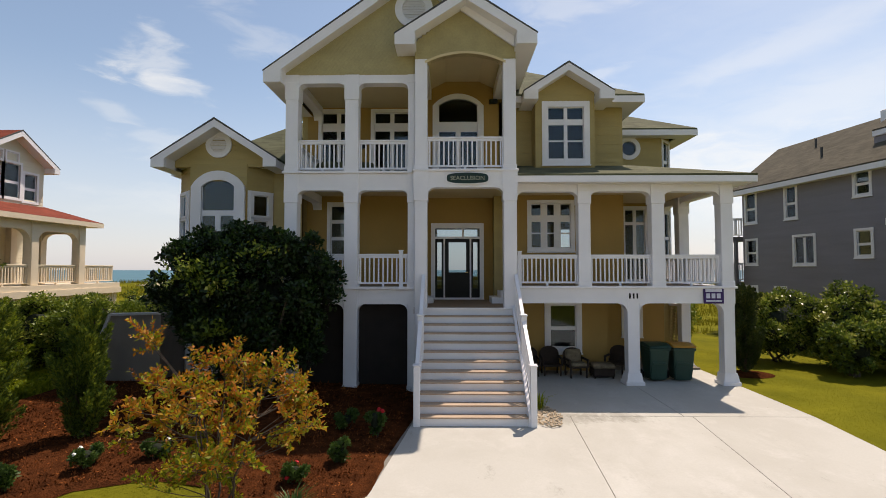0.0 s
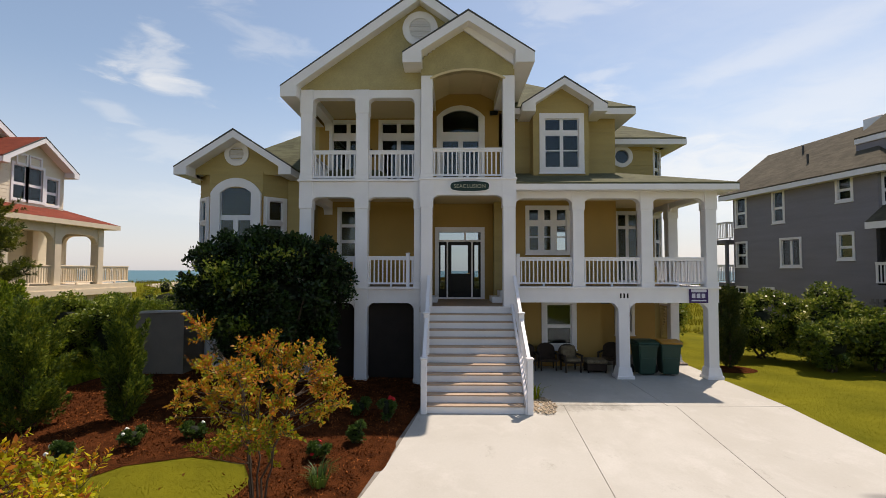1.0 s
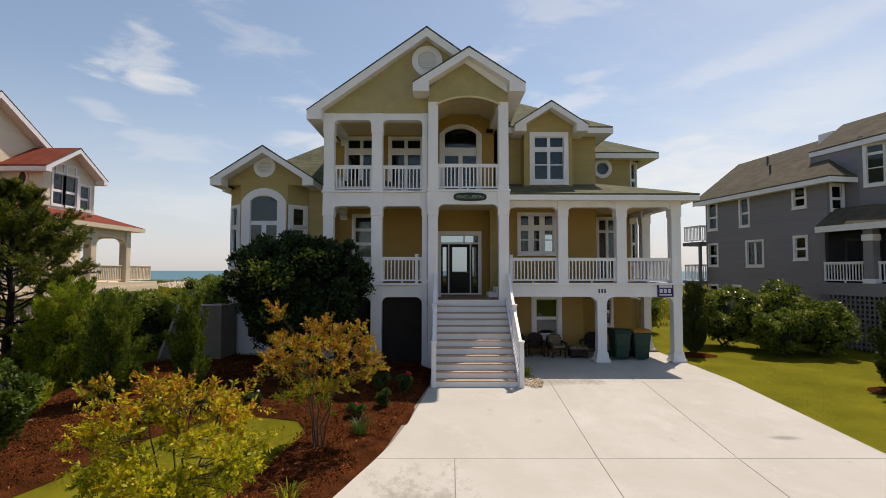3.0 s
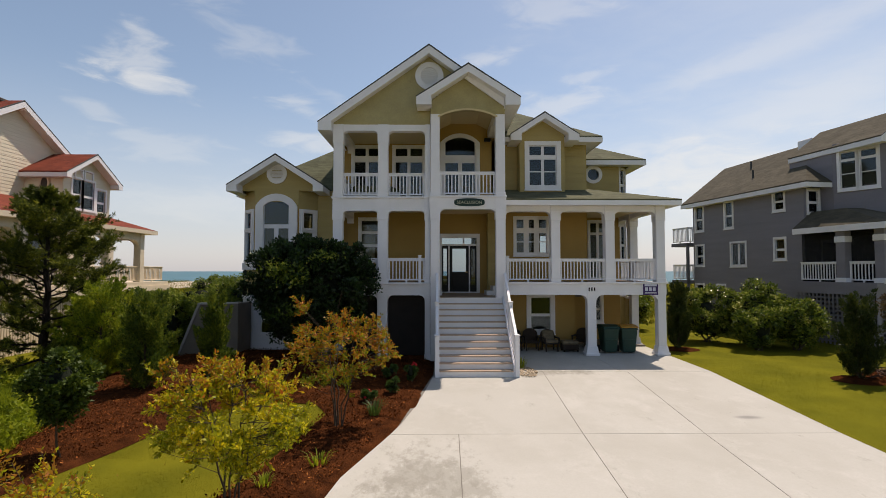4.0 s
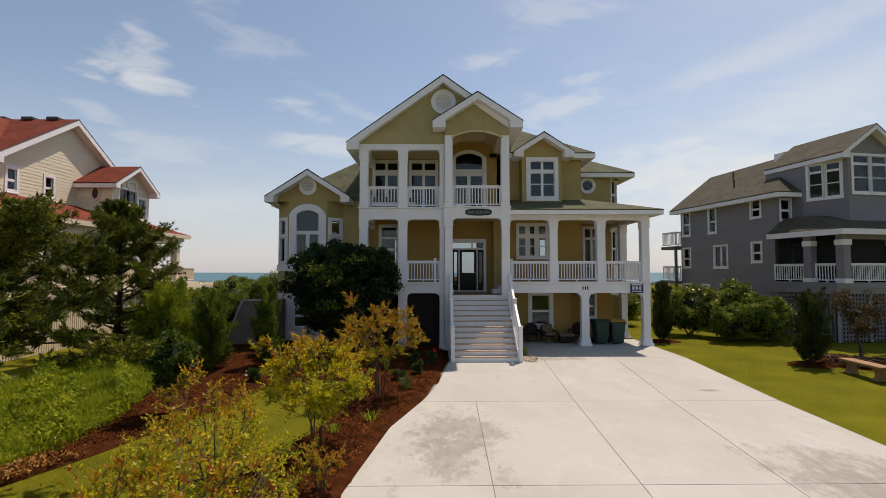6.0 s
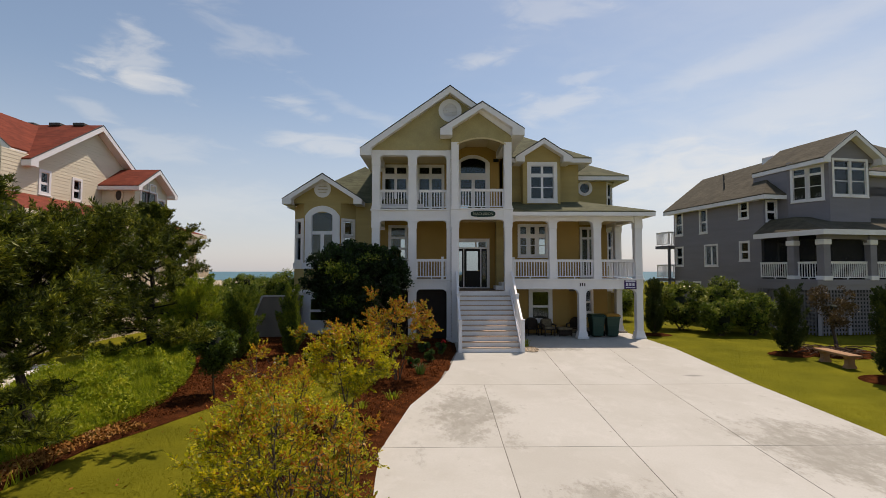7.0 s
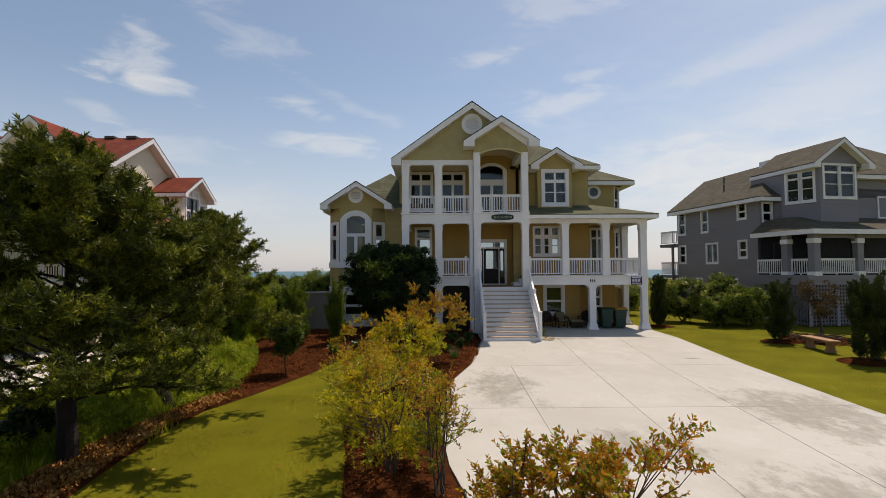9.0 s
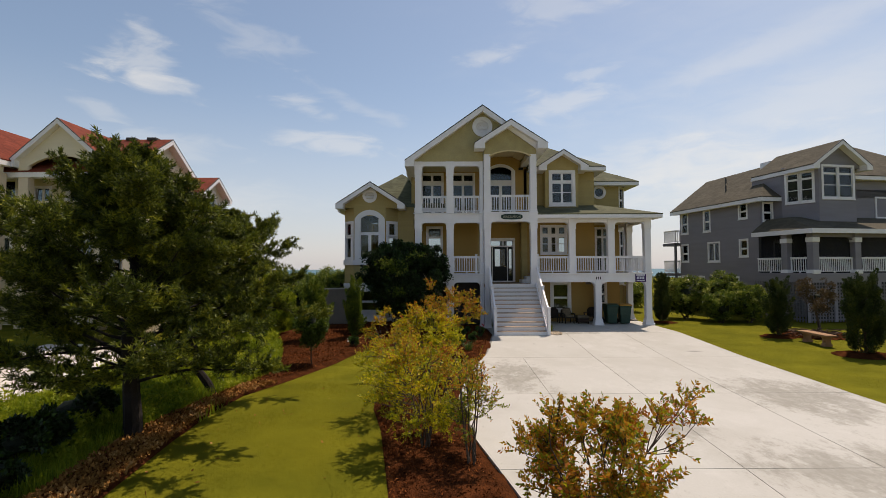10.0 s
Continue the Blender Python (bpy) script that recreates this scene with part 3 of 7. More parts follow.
def window(x0, x1, z0, z1, y, parent=house, casing=0.11, lights=(), arch=0.0, name="window", glass=None, sill=True, turn=None, mullion=0.055, fill=None, back=0.0, thin=(), vbar=0.0):
    """A window that faces -y in a hole x0..x1, z0..z1 (the daylight opening): casing, sash bars and single panes.
    lights: panes as fractions (u0, u1, v0, v1). arch: height of the curved top above z1. turn: a pose for windows on other walls."""
    lights = lights or ((0, 1, 0, 1),)
    vbar = vbar or mullion
    c = casing
    W, H, mid = x1 - x0, z1 - z0, (x0 + x1) / 2
    if arch:
        r = (W * W / 4 + arch * arch) / (2 * arch)
        h = math.degrees(math.asin(W / 2 / r))
        inner = arc(mid, z1 + arch - r, r, 90 - h, 90 + h, 12)
        W2 = W / 2 + c
        a2 = arch + c * 0.9
        r2 = (W2 * W2 + a2 * a2) / (2 * a2)
        h2 = math.degrees(math.asin(W2 / r2))
        outer = arc(mid, z1 + a2 - r2, r2, 90 - h2, 90 + h2, 12)
        bm = prisms(([(x1 + c, z0 - c)] + outer + [(x0 - c, z0 - c), (x0 - c, z0 - c), (x0, z0 - c)][::2] + inner[::-1] + [(x1, z0 - c)], "y", y - 0.035, y + 0.12))
    else:
        bm = panel(bmesh.new(), x0 - c, x1 + c, z0 - c, z1 + c, [(x0, x1, z0, z1)], y - 0.04, y + 0.12)
    fr = part(name, bm, WHITE, parent)
    if sill:
        part("sill", boxes((x0 - c - 0.02, x1 + c + 0.02, y - 0.07, y - 0.001, z0 - c - 0.04, z0 - c + 0.004), bevel=0.006), WHITE, fr)
    panes = []
    s = 0.028
    for u0, u1, v0, v1 in lights:
        a, b = x0 + u0 * W + (mullion / 2 if u0 > 0 else 0), x0 + u1 * W - (mullion / 2 if u1 < 0.99 else 0)
        e, f = z0 + v0 * H + ((0.008 if v0 in thin else vbar / 2) if v0 > 0 else 0), z0 + v1 * H - ((0.008 if v1 in thin else vbar / 2) if v1 < 1 else 0)
        top_arch = arch and v1 >= 1
        panes.append((a + s, b - s, e + (0.012 if v0 in thin else s), f - (0 if top_arch else 0.012 if v1 in thin else s), top_arch))
    part("sash", panel(bmesh.new(), x0 - 0.002, x1 + 0.002, z0 - 0.002, z1 + (0 if arch else 0.002), [q[:4] for q in panes], y + 0.015, y + 0.075), WHITE, fr)
    if arch and fill:
        k = len(inner) // 2
        part("spandrel", prisms(([(x1, z1 + arch + 0.001)] + inner[: k + 1], "y", y + 0.003, y + 0.1)), fill, fr)
        part("spandrel", prisms(([(x0, z1 + arch + 0.001)] + inner[k:], "y", y + 0.003, y + 0.1)), fill, fr)
    for a, b, e, f, top in panes:
        pm = bmesh.new()
        if top:
            r = (W * W / 4 + arch * arch) / (2 * arch)
            h = math.degrees(math.asin(min(1, (b - a) / 2 / r)))
            pts = [(a, e), (b, e)] + arc(mid, z1 + arch - r, r, 90 - h, 90 + h, 10)
            prism(pm, pts, "y", y + 0.04, y + 0.048)
        else:
            box(pm, a, b, y + 0.04, y + 0.048, e, f)
        p = part("pane", pm, glass or GLASS, fr)
        p.visible_shadow = False
    # added dark panel: the darkness of an unlit room as a flat colour
    if back:
        part("room_backing", boxes((x0 - c, x1 + c, y + back, y + back + 0.02, z0 - c, z1 + arch + c)), ROOMDARK, fr, "dark panel behind the glass standing in for an unlit room")
    if turn:
        fr.matrix_local = turn
    return fr


SASH = ((0, 0.5, 0, 0.35), (0.5, 1, 0, 0.35), (0, 0.5, 0.35, 0.71), (0.5, 1, 0.35, 0.71), (0, 0.5, 0.71, 1), (0.5, 1, 0.71, 1))
TALL = ((0, 0.5, 0, 0.8), (0.5, 1, 0, 0.8), (0, 0.5, 0.8, 1), (0.5, 1, 0.8, 1))
ONE = ((0, 1, 0, 0.45), (0, 1, 0.45, 1))

def annulus(outer, inner, y0, y1):
    """One connected ring between two outlines with as many points."""
    bm = bmesh.new()
    a, b, c, d = [[bm.verts.new((u, y, v)) for u, v in o] for o, y in ((outer, y0), (inner, y0), (outer, y1), (inner, y1))]
    n = len(a)
    for k in range(n):
        q = (k + 1) % n
        for f in ((a[k], a[q], b[q], b[k]), (c[q], c[k], d[k], d[q]), (a[q], a[k], c[k], c[q]), (b[k], b[q], d[q], d[k])):
            bm.faces.new(f)
    return bm


def gable_face(xc, h, zb, zr, k, y0, y1, material, parent):
    """The wall of a gable: its upper edge hides behind the soffit."""
    return part("gable_wall", prisms(([(xc - h, zb), (xc + h, zb), (xc + h, zr - k * h), (xc, zr), (xc - h, zr - k * h)], "y", y0, y1)), material, parent)


# walls: (name, x0, x1, z0, z1, y, holes) that face the street; the siding lies on them
T = 0.16
ROOMDARK = mat("dark_room_backing", (0.012, 0.013, 0.015), 0.9, 0.2, 2, 40, 0.1)
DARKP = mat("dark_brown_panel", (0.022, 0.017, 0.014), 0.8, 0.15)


def wall(x0, x1, z0, z1, y, holes=(), lap=True, thick=T, name="wall", parent=house, material=None, course=0.14):
    bm = panel(bmesh.new(), x0, x1, z0, z1, list(holes), y, y + thick)
    ob = part(name, bm, material or STUCCO, parent)
    if lap:
        part("siding", laps(x0, x1, z0, z1, list(holes), y - 0.001, course), material or SIDING, ob)
    return ob


# right front wall on three floors, with the shallow bump under the small gable
h_low = (4.05, 4.85, 0.72, 2.02)
h_porch = (3.48, 4.72, 3.78, 5.16)
wall(2.66, 5.82, 0, 2.5, 2.85, [h_low], lap=False)
part("wall", boxes((5.66, 5.82, 3.01, 4.75, 0, 2.5)), STUCCO, house)
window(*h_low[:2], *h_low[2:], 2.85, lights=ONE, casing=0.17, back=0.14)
wall(2.66, 6.35, 2.5, 5.75, 2.85, [h_porch], lap=False)
window(*h_porch[:2], *h_porch[2:], 2.85, lights=tuple((a, a + 0.3333, *v) for v in ((0, 0.33), (0.33, 0.66), (0.66, 1)) for a in (0, 0.3333, 0.6666)), mullion=0.15, thin=(0.33,))
wall(2.66, 6.35, 5.75, 8.35, 2.85)
h_bump = (3.90, 4.98, 6.40, 7.98)
wall(3.53, 5.30, 5.9, 8.35, 2.2, [h_bump], thick=0.1)
for xa, xb in ((3.53, 3.63), (5.2, 5.30)):
    part("wall", boxes((xa, xb, 2.3, 2.85, 5.9, 8.35)), SIDING, house)
part("siding", laps(3.53, 5.30, 8.35, 9.1, [], 2.199, top=lambda z, a, b: (max(a, 4.45 - (9.05 - z) * 1.57), min(b, 4.45 + (9.05 - z) * 1.57))), SIDING, house)
gable_face(4.42, 0.88, 8.3, 9.1, 0.636, 2.2, 2.3, SIDING, house)
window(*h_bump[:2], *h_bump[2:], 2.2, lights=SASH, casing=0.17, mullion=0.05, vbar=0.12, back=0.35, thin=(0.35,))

# rear right block with its cut corner
h_rear = (7.05, 7.75, 2.75, 5.2)
h_gar = (7.0, 7.5, 0.9, 2.0)
wall(5.82, 8.35, 0, 2.5, 4.75, [h_gar], lap=False)
window(*h_gar[:2], *h_gar[2:], 4.75, lights=ONE, back=0.14)
wall(6.35, 8.35, 2.5, 5.75, 4.75, [h_rear], lap=False)
window(*h_rear[:2], *h_rear[2:], 4.75, lights=TALL)
wall(6.35, 8.35, 5.75, 7.85, 4.75, [(6.98, 7.48, 7.09, 7.59)])


def chamfer(bm, xa, ya, xb, yb, z0, z1, holes=(), thick=T):
    """A wall slab between two plan points; its face is on the right-hand side of the way from a to b."""
    n = math.hypot(xb - xa, yb - ya)
    panel(bm, 0, n, z0, z1, list(holes), 0, thick)
    m = Matrix.Translation((xa, ya, 0)) @ Matrix.Rotation(math.atan2(yb - ya, xb - xa), 4, "Z")
    bmesh.ops.transform(bm, matrix=m, verts=bm.verts)
    return bm, m, n


for z0, z1, hs in ((0, 2.5, ()), (2.5, 5.75, ((0.14, 0.6, 3.4, 5.2),)), (5.75, 7.85, ((0.14, 0.6, 6.35, 7.6),))):
    bm, m, n = chamfer(bmesh.new(), 8.35, 4.75, 8.88, 5.28, z0, z1, hs)
    w = part("wall", bm, STUCCO, house)
    s = part("siding", laps(0, n, z0, z1, list(hs), -0.001), SIDING, w)
    s.matrix_local = m
    for h in hs:
        window(*h, 0, lights=ONE, casing=0.09, turn=m)
part("wall", boxes((8.72, 8.88, 5.28, 13.2, 0, 7.85)), SIDING, house)

# round window
ro, ri = arc(7.23, 7.34, 0.4, 0, 360, 28)[:-1], arc(7.23, 7.34, 0.25, 0, 360, 28)[:-1]
ring = annulus(ro, ri, 4.70, 4.86)
rw = part("round_window", ring, WHITE, house, "round porthole window with a wide white ring")
part("pane", prisms((ri, "y", 4.8, 4.81)), GLASS, rw).visible_shadow = False

# entry recess
h_door = (0.5, 1.92, 2.2, 4.42)
wall(-0.05, 2.5, 2.0, 5.75, 3.3, [h_door], lap=False)
part("wall", boxes((2.34, 2.5, 2.85, 3.3, 2.0, 5.75)), SIDING, house)
part("wall", boxes((-0.05, 0.08, 2.85, 3.3, 2.0, 5.75)), SIDING, house)
part("wall", boxes((2.5, 2.66, 2.85, 3.0, 2.0, 8.35)), SIDING, house)

# lower left gallery, upper wall
h_ll = (-2.75, -2.05, 3.55, 5.1)
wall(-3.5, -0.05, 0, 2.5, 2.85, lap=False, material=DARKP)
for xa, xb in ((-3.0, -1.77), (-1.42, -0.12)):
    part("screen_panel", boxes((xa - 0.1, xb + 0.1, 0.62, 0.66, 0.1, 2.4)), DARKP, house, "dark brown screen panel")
wall(-3.5, -0.05, 2.5, 5.75, 2.85, [h_ll], lap=False)
window(*h_ll[:2], *h_ll[2:], 2.85, lights=((0, 1, 0, 0.34), (0, 1, 0.34, 0.68), (0, 1, 0.68, 1)))
h_u1 = (-3.05, -2.0, 5.75, 8.04)
h_u2 = (-1.4, -0.28, 5.75, 8.04)
h_ua = (0.61, 1.85, 5.75, 8.25)
wall(-3.5, 2.66, 5.75, 9.2, 2.85, [h_u1, h_u2, (h_ua[0], h_ua[1], h_ua[2], 8.47)], lap=False)
for h in (h_u1, h_u2):
    window(*h, 2.85, lights=TALL, sill=False, mullion=0.07, vbar=0.2)
window(*h_ua, 2.85, lights=((0, 0.5, 0, 0.735), (0.5, 1, 0, 0.735), (0, 1, 0.735, 1)), arch=0.22, casing=0.18, sill=False, mullion=0.1, vbar=0.26, fill=STUCCO)
part("wall", boxes((-3.66, -3.5, 2.85, 13.2, 0, 8.3)), SIDING, house)

# rear wall with wide openings towards the sea, floors inside
wall(-3.6, 8.8, 0, 8.3, 13.2, [(0.3, 2.4, 2.75, 5.2), (2.9, 5.2, 2.9, 5.2), (6.6, 8.3, 2.8, 5.2), (-3.0, -0.6, 3.0, 5.2), (0.9, 1.7, 6.6, 7.6)], lap=False, name="rear_wall")
part("floor", boxes((-3.5, 8.7, 4.92, 13.2, 2.4, 2.56)), INSIDE, house)
part("floor", boxes((-3.5, 6.3, 3.48, 4.92, 2.0, 2.16)), INSIDE, house)
part("floor", boxes((-3.5, 8.7, 3.02, 13.2, 0.0, 0.08)), INSIDE, house)
part("floor", boxes((-3.5, -0.06, 3.02, 3.48, 2.4, 2.5)), INSIDE, house)
part("floor", boxes((2.5, 6.3, 3.02, 3.48, 2.4, 2.5)), INSIDE, house)
part("floor", boxes((-3.5, 8.7, 3.1, 13.2, 5.5, 5.62)), INSIDE, house)

# decks
part("landing", boxes((0.06, 2.66, 0.012, 3.3, 1.99, LAND)), DECKM, house)
each("porch_deck", DECKM, house, (2.66, 8.62, 1.1, 2.85, 2.55, DECK), (6.35, 8.62, 2.85, 4.75, 2.55, DECK))
part("gallery_deck", boxes((-3.4, 0.06, 0.4, 2.85, 2.55, DECK)), DECKM, house)
each("upper_deck", DECKM, house, (-3.4, 0.06, 0.4, 2.85, 5.5, UP), (0.06, 2.66, 0.2, 2.85, 5.5, UP))
each("porch_ceiling", CEIL, house, (2.66, 8.6, 1.2, 2.85, 5.42, 5.5), (6.35, 8.6, 2.85, 4.75, 5.42, 5.5))
each("gallery_ceiling", CEIL, house, (-3.4, 0.06, 0.5, 2.85, 5.4, 5.498), (0.06, 2.66, 0.3, 3.3, 5.4, 5.498))
part("gallery_ceiling", boxes((-3.4, 0.06, 0.58, 2.85, 8.2, 8.26)), CEIL, house)

# portico
for x0, x1 in ((0.075, 0.395), (2.335, 2.66)):
    column(x0, x1, 0, 0.32, 0, 5.2, collar=4.86, foot=0)
    column(x0, x1, 0, 0.32, UP, 8.52, foot=0.12)
beam(0.395, 2.335, 5.2, UP, 0.02, 0.3, 0.2)
each("beam", WHITE, house, (0.045, 0.425, -0.012, 0.33, 5.2, UP - 0.05), (2.305, 2.69, -0.012, 0.33, 5.2, UP - 0.05))
part("ledge", boxes((0.02, 2.715, -0.04, 0.36, UP - 0.05, UP + 0.012), bevel=0.01), WHITE, house)
railing(house, (0.395, 0.12), (2.335, 0.12), UP)
# curved head of the upper opening, gable over it
r = (1.03 ** 2 + 0.26 ** 2) / (2 * 0.26)
h = math.degrees(math.asin(1.03 / r))
head = arc(1.367, 8.66 - r, r, 90 - h, 90 + h, 14)
out = [(0.075, 8.52), (0.075, 8.95), (1.367, 9.98), (2.66, 8.95), (2.66, 8.52), (2.335, 8.52)] + head[1:-1] + [(0.395, 8.52)]
part("gable_wall", prisms((out, "y", 0.03, 0.2)), SHAKE, house)
part("arch_trim", prisms((arc(1.367, 8.66 - r, r + 0.06, 90 - h * 0.98, 90 + h * 0.98, 14) + head[::-1], "y", -0.007, 0.22)), CEIL, house, "pale cream arch moulding")
each("side_beam", WHITE, house, (2.335, 2.64, 0.3, 2.85, 8.45, 8.75), (0.09, 0.395, 0.3, 2.85, 8.45, 8.75))
part("gallery_ceiling", prisms(([(0.3, 8.74), (0.85, 9.02), (1.88, 9.02), (2.44, 8.74), (2.44, 8.8), (1.88, 9.08), (0.85, 9.08), (0.3, 8.8)], "y", 0.2, 2.85)), CEIL, house, "cream vaulted balcony ceiling")

# left galleries
for x0, x1 in ((-3.33, -3.0), (-1.77, -1.42)):
    column(x0, x1, 0.25, 0.58, 0.0, 2.25, foot=0.16)
    column(x0, x1, 0.25, 0.58, DECK, 5.17, collar=4.85)
    column(x0, x1, 0.25, 0.58, UP, 8.02, collar=7.55)
column(-0.12, 0.06, 0.25, 0.58, 0.0, 2.25)
column(-0.12, 0.06, 0.25, 0.58, DECK, 5.17, collar=4.85)
column(-0.12, 0.06, 0.25, 0.58, UP, 8.02)
for a, b in ((-3.0, -1.77), (-1.42, -0.12)):
    beam(a, b, 8.0, 8.22, 0.28, 0.56, 0.17)
    beam(a, b, 5.17, 5.63, 0.28, 0.56, 0.17)
    beam(a, b, 2.22, 2.6, 0.28, 0.56, 0.2)
    railing(house, (a, 0.4), (b, 0.4), UP)
    railing(house, (a, 0.4), (b, 0.4), DECK)
for zo, zt in ((8.0, 8.22), (5.17, 5.63), (2.22, 2.6)):
    each("beam", WHITE, house, (-3.345, -2.985, 0.245, 0.585, zo, zt), (-1.785, -1.405, 0.245, 0.585, zo, zt), (-0.13, 0.06, 0.245, 0.585, zo, zt))
    beam(0.58, 2.85, zo, zt, -3.31, -3.03, 0.2, along="y")
part("ledge", boxes((-3.4, 0.03, 0.2, 0.6, UP - 0.05, UP + 0.008), bevel=0.01), WHITE, house)
part("ledge", boxes((-3.4, 0.06, 0.19, 0.6, 2.6, DECK + 0.006), bevel=0.01), WHITE, house)
railing(house, (-3.17, 0.58), (-3.17, 2.85), UP)
railing(house, (-3.17, 0.58), (-3.17, 2.85), DECK)
part("gable_wall", prisms(([(-3.34, 8.22), (0.06, 8.22), (0.06, 9.12), (2.5, 9.12), (0.02, 10.8), (-3.34, 8.42)], "y", 0.27, 0.4)), SHAKE, house)

# right porch
PX = ((4.46, 4.79), (6.44, 6.78), (8.3, 8.62))
for x0, x1 in PX:
    column(x0, x1, 0.95, 1.28, DECK, 5.24, collar=4.9)
column(2.67, 2.8, 0.95, 1.28, DECK, 5.24)
for a, b in ((2.8, 4.46), (4.79, 6.44), (6.78, 8.3)):
    beam(a, b, 5.24, 5.52, 0.98, 1.25, 0.22)
    railing(house, (a, 1.1), (b, 1.1), DECK)
each("beam", WHITE, house, (2.66, 2.81, 0.945, 1.285, 5.24, 5.52), *[(a - 0.012, b + 0.012, 0.945, 1.285, 5.24, 5.52) for a, b in PX])
column(8.3, 8.62, 3.4, 3.73, DECK, 5.24, collar=4.9)
part("beam", boxes((8.29, 8.63, 3.39, 3.74, 5.24, 5.52)), WHITE, house)
beam(1.28, 3.4, 5.24, 5.52, 8.33, 8.59, 0.22, along="y")
beam(3.73, 4.75, 5.24, 5.52, 8.33, 8.59, 0.22, along="y")
railing(house, (8.46, 1.28), (8.46, 3.4), DECK)
railing(house, (8.46, 3.73), (8.46, 4.75), DECK)
each("ledge", WHITE, house, (2.66, 8.68, 0.89, 1.3, 2.6, DECK + 0.006), (8.3, 8.68, 1.3, 4.75, 2.6, DECK + 0.006), bevel=0.01)
# carport: wide beam on two posts, and one behind
for x0, x1, y0 in ((5.76, 6.08, 0.97), (8.33, 8.63, 0.97), (8.33, 8.62, 3.4)):
    column(x0, x1, y0, y0 + 0.3, 0.02, 2.22, foot=0, flare=0.075)
for a, b in ((2.7, 5.76), (6.08, 8.33)):
    beam(a, b, 2.2, 2.6, 0.97, 1.25, 0.26)
each("beam", WHITE, house, (5.75, 6.09, 0.955, 1.275, 2.2, 2.6), (8.32, 8.64, 0.955, 1.275, 2.2, 2.6), (8.32, 8.64, 3.39, 3.71, 2.2, 2.6))
beam(1.27, 3.4, 2.2, 2.6, 8.34, 8.62, 0.26, along="y")
beam(3.7, 4.75, 2.2, 2.6, 8.34, 8.62, 0.26, along="y")
each("porch_ceiling", CEIL, house, (2.7, 8.6, 1.3, 2.85, 2.46, 2.54), (5.82, 8.6, 2.85, 4.75, 2.46, 2.54))


TAN = mat("tan_lattice_paint", (0.40, 0.30, 0.13), 0.7, 0.15)
screen = part("lattice_screen", boxes((8.64, 8.7, 4.3, 5.3, 1.86, 1.95), (8.64, 8.7, 4.3, 5.3, 0.0, 0.08), (8.64, 8.7, 4.3, 4.36, 0.08, 1.86), (8.64, 8.7, 5.22, 5.28, 0.08, 1.86)), WHITE, house, "tan lattice screen in a pale frame")
for k in range(9):
    each("slat", TAN, screen, (8.655, 8.67, 4.38 + k * 0.1, 4.42 + k * 0.1, 0.08, 1.86))
for k in range(17):
    each("slat", TAN, screen, (8.671, 8.685, 4.36, 5.22, 0.14 + k * 0.105, 0.18 + k * 0.105))

# short posts where the rails meet the portico, and the side steps from landing to porch
for x, y in ((-0.3, 0.4), (2.88, 1.1)):
    p = part("rail_post", boxes((x - 0.05, x + 0.05, y - 0.05, y + 0.05, DECK, DECK + 0.93), bevel=0.006), WHITE, house)
    part("cap", boxes((x - 0.065, x + 0.065, y - 0.065, y + 0.065, DECK + 0.93, DECK + 0.96), bevel=0.01), WHITE, p)
for s0, x0, x1 in ((1, 2.16, 2.66), (-1, 0.02, 0.5)):
    st = part("side_steps", prisms(([(x0 if s0 > 0 else x1, LAND), (x0 if s0 > 0 else x1, LAND + 0.17), ((x0 + x1) / 2, LAND + 0.17), ((x0 + x1) / 2, LAND + 0.34), (x1 if s0 > 0 else x0, LAND + 0.34), (x1 if s0 > 0 else x0, LAND)], "y", 1.6, 2.6)), WHITE, house, "short white side steps up to the porch")


def shingles(name, z0, z1, y, span, parent, material, w=0.115, h=0.085):
    """Pointed wall shingles in staggered courses on a gable that faces -y; span(z) gives its (x0, x1), or several spans."""
    co, faces = [], []
    z, row = z0, 0
    while z < z1:
        for xa, xb in span(z + h / 2):
            x = xa - (w / 2 if row % 2 else 0)
            while x < xb:
                a, b = max(x + 0.001, xa), min(x + w - 0.001, xb)
                if b - a > 0.02:
                    k, m = len(co), (a + b) / 2
                    co += [(a, y - 0.004, z + h + 0.02), (b, y - 0.004, z + h + 0.02), (b, y - 0.009, z + 0.05), (m, y - 0.013, z), (a, y - 0.009, z + 0.05), (b, y, z + 0.05), (m, y, z), (a, y, z + 0.05)]
                    faces += [(k, k + 1, k + 2, k + 3, k + 4), (k + 2, k + 5, k + 6, k + 3), (k + 3, k + 6, k + 7, k + 4)]
                x += w
        z += h
        row += 1
    return tagged(raw(name, co, faces, material, parent), kind="stuff")




def portico_span(z):
    e = 1.29 - max(0, (z - 8.95)) * 1.25
    if z < 8.72:
        d = r_head ** 2 - (z - 0.03 - (8.66 - r_head)) ** 2
        c = math.sqrt(d) if d > 0 else 0.0
        return [(1.367 - e, 1.367 - c - 0.06), (1.367 + c + 0.06, 1.367 + e)]
    return [(1.367 - e, 1.367 + e)]


r_head = (1.03 ** 2 + 0.26 ** 2) / (2 * 0.26)
shingles("wall_shingles", 8.24, 10.45, 0.27, lambda z: [(max(-3.32, 0.02 - (10.53 - z) / 0.69), min(0.06 if z < 8.9 else 2.55, 0.02 + (10.53 - z) / 0.717))], house, SHAKE)
shingles("wall_shingles", 8.54, 9.9, 0.03, portico_span, house, SHAKE)


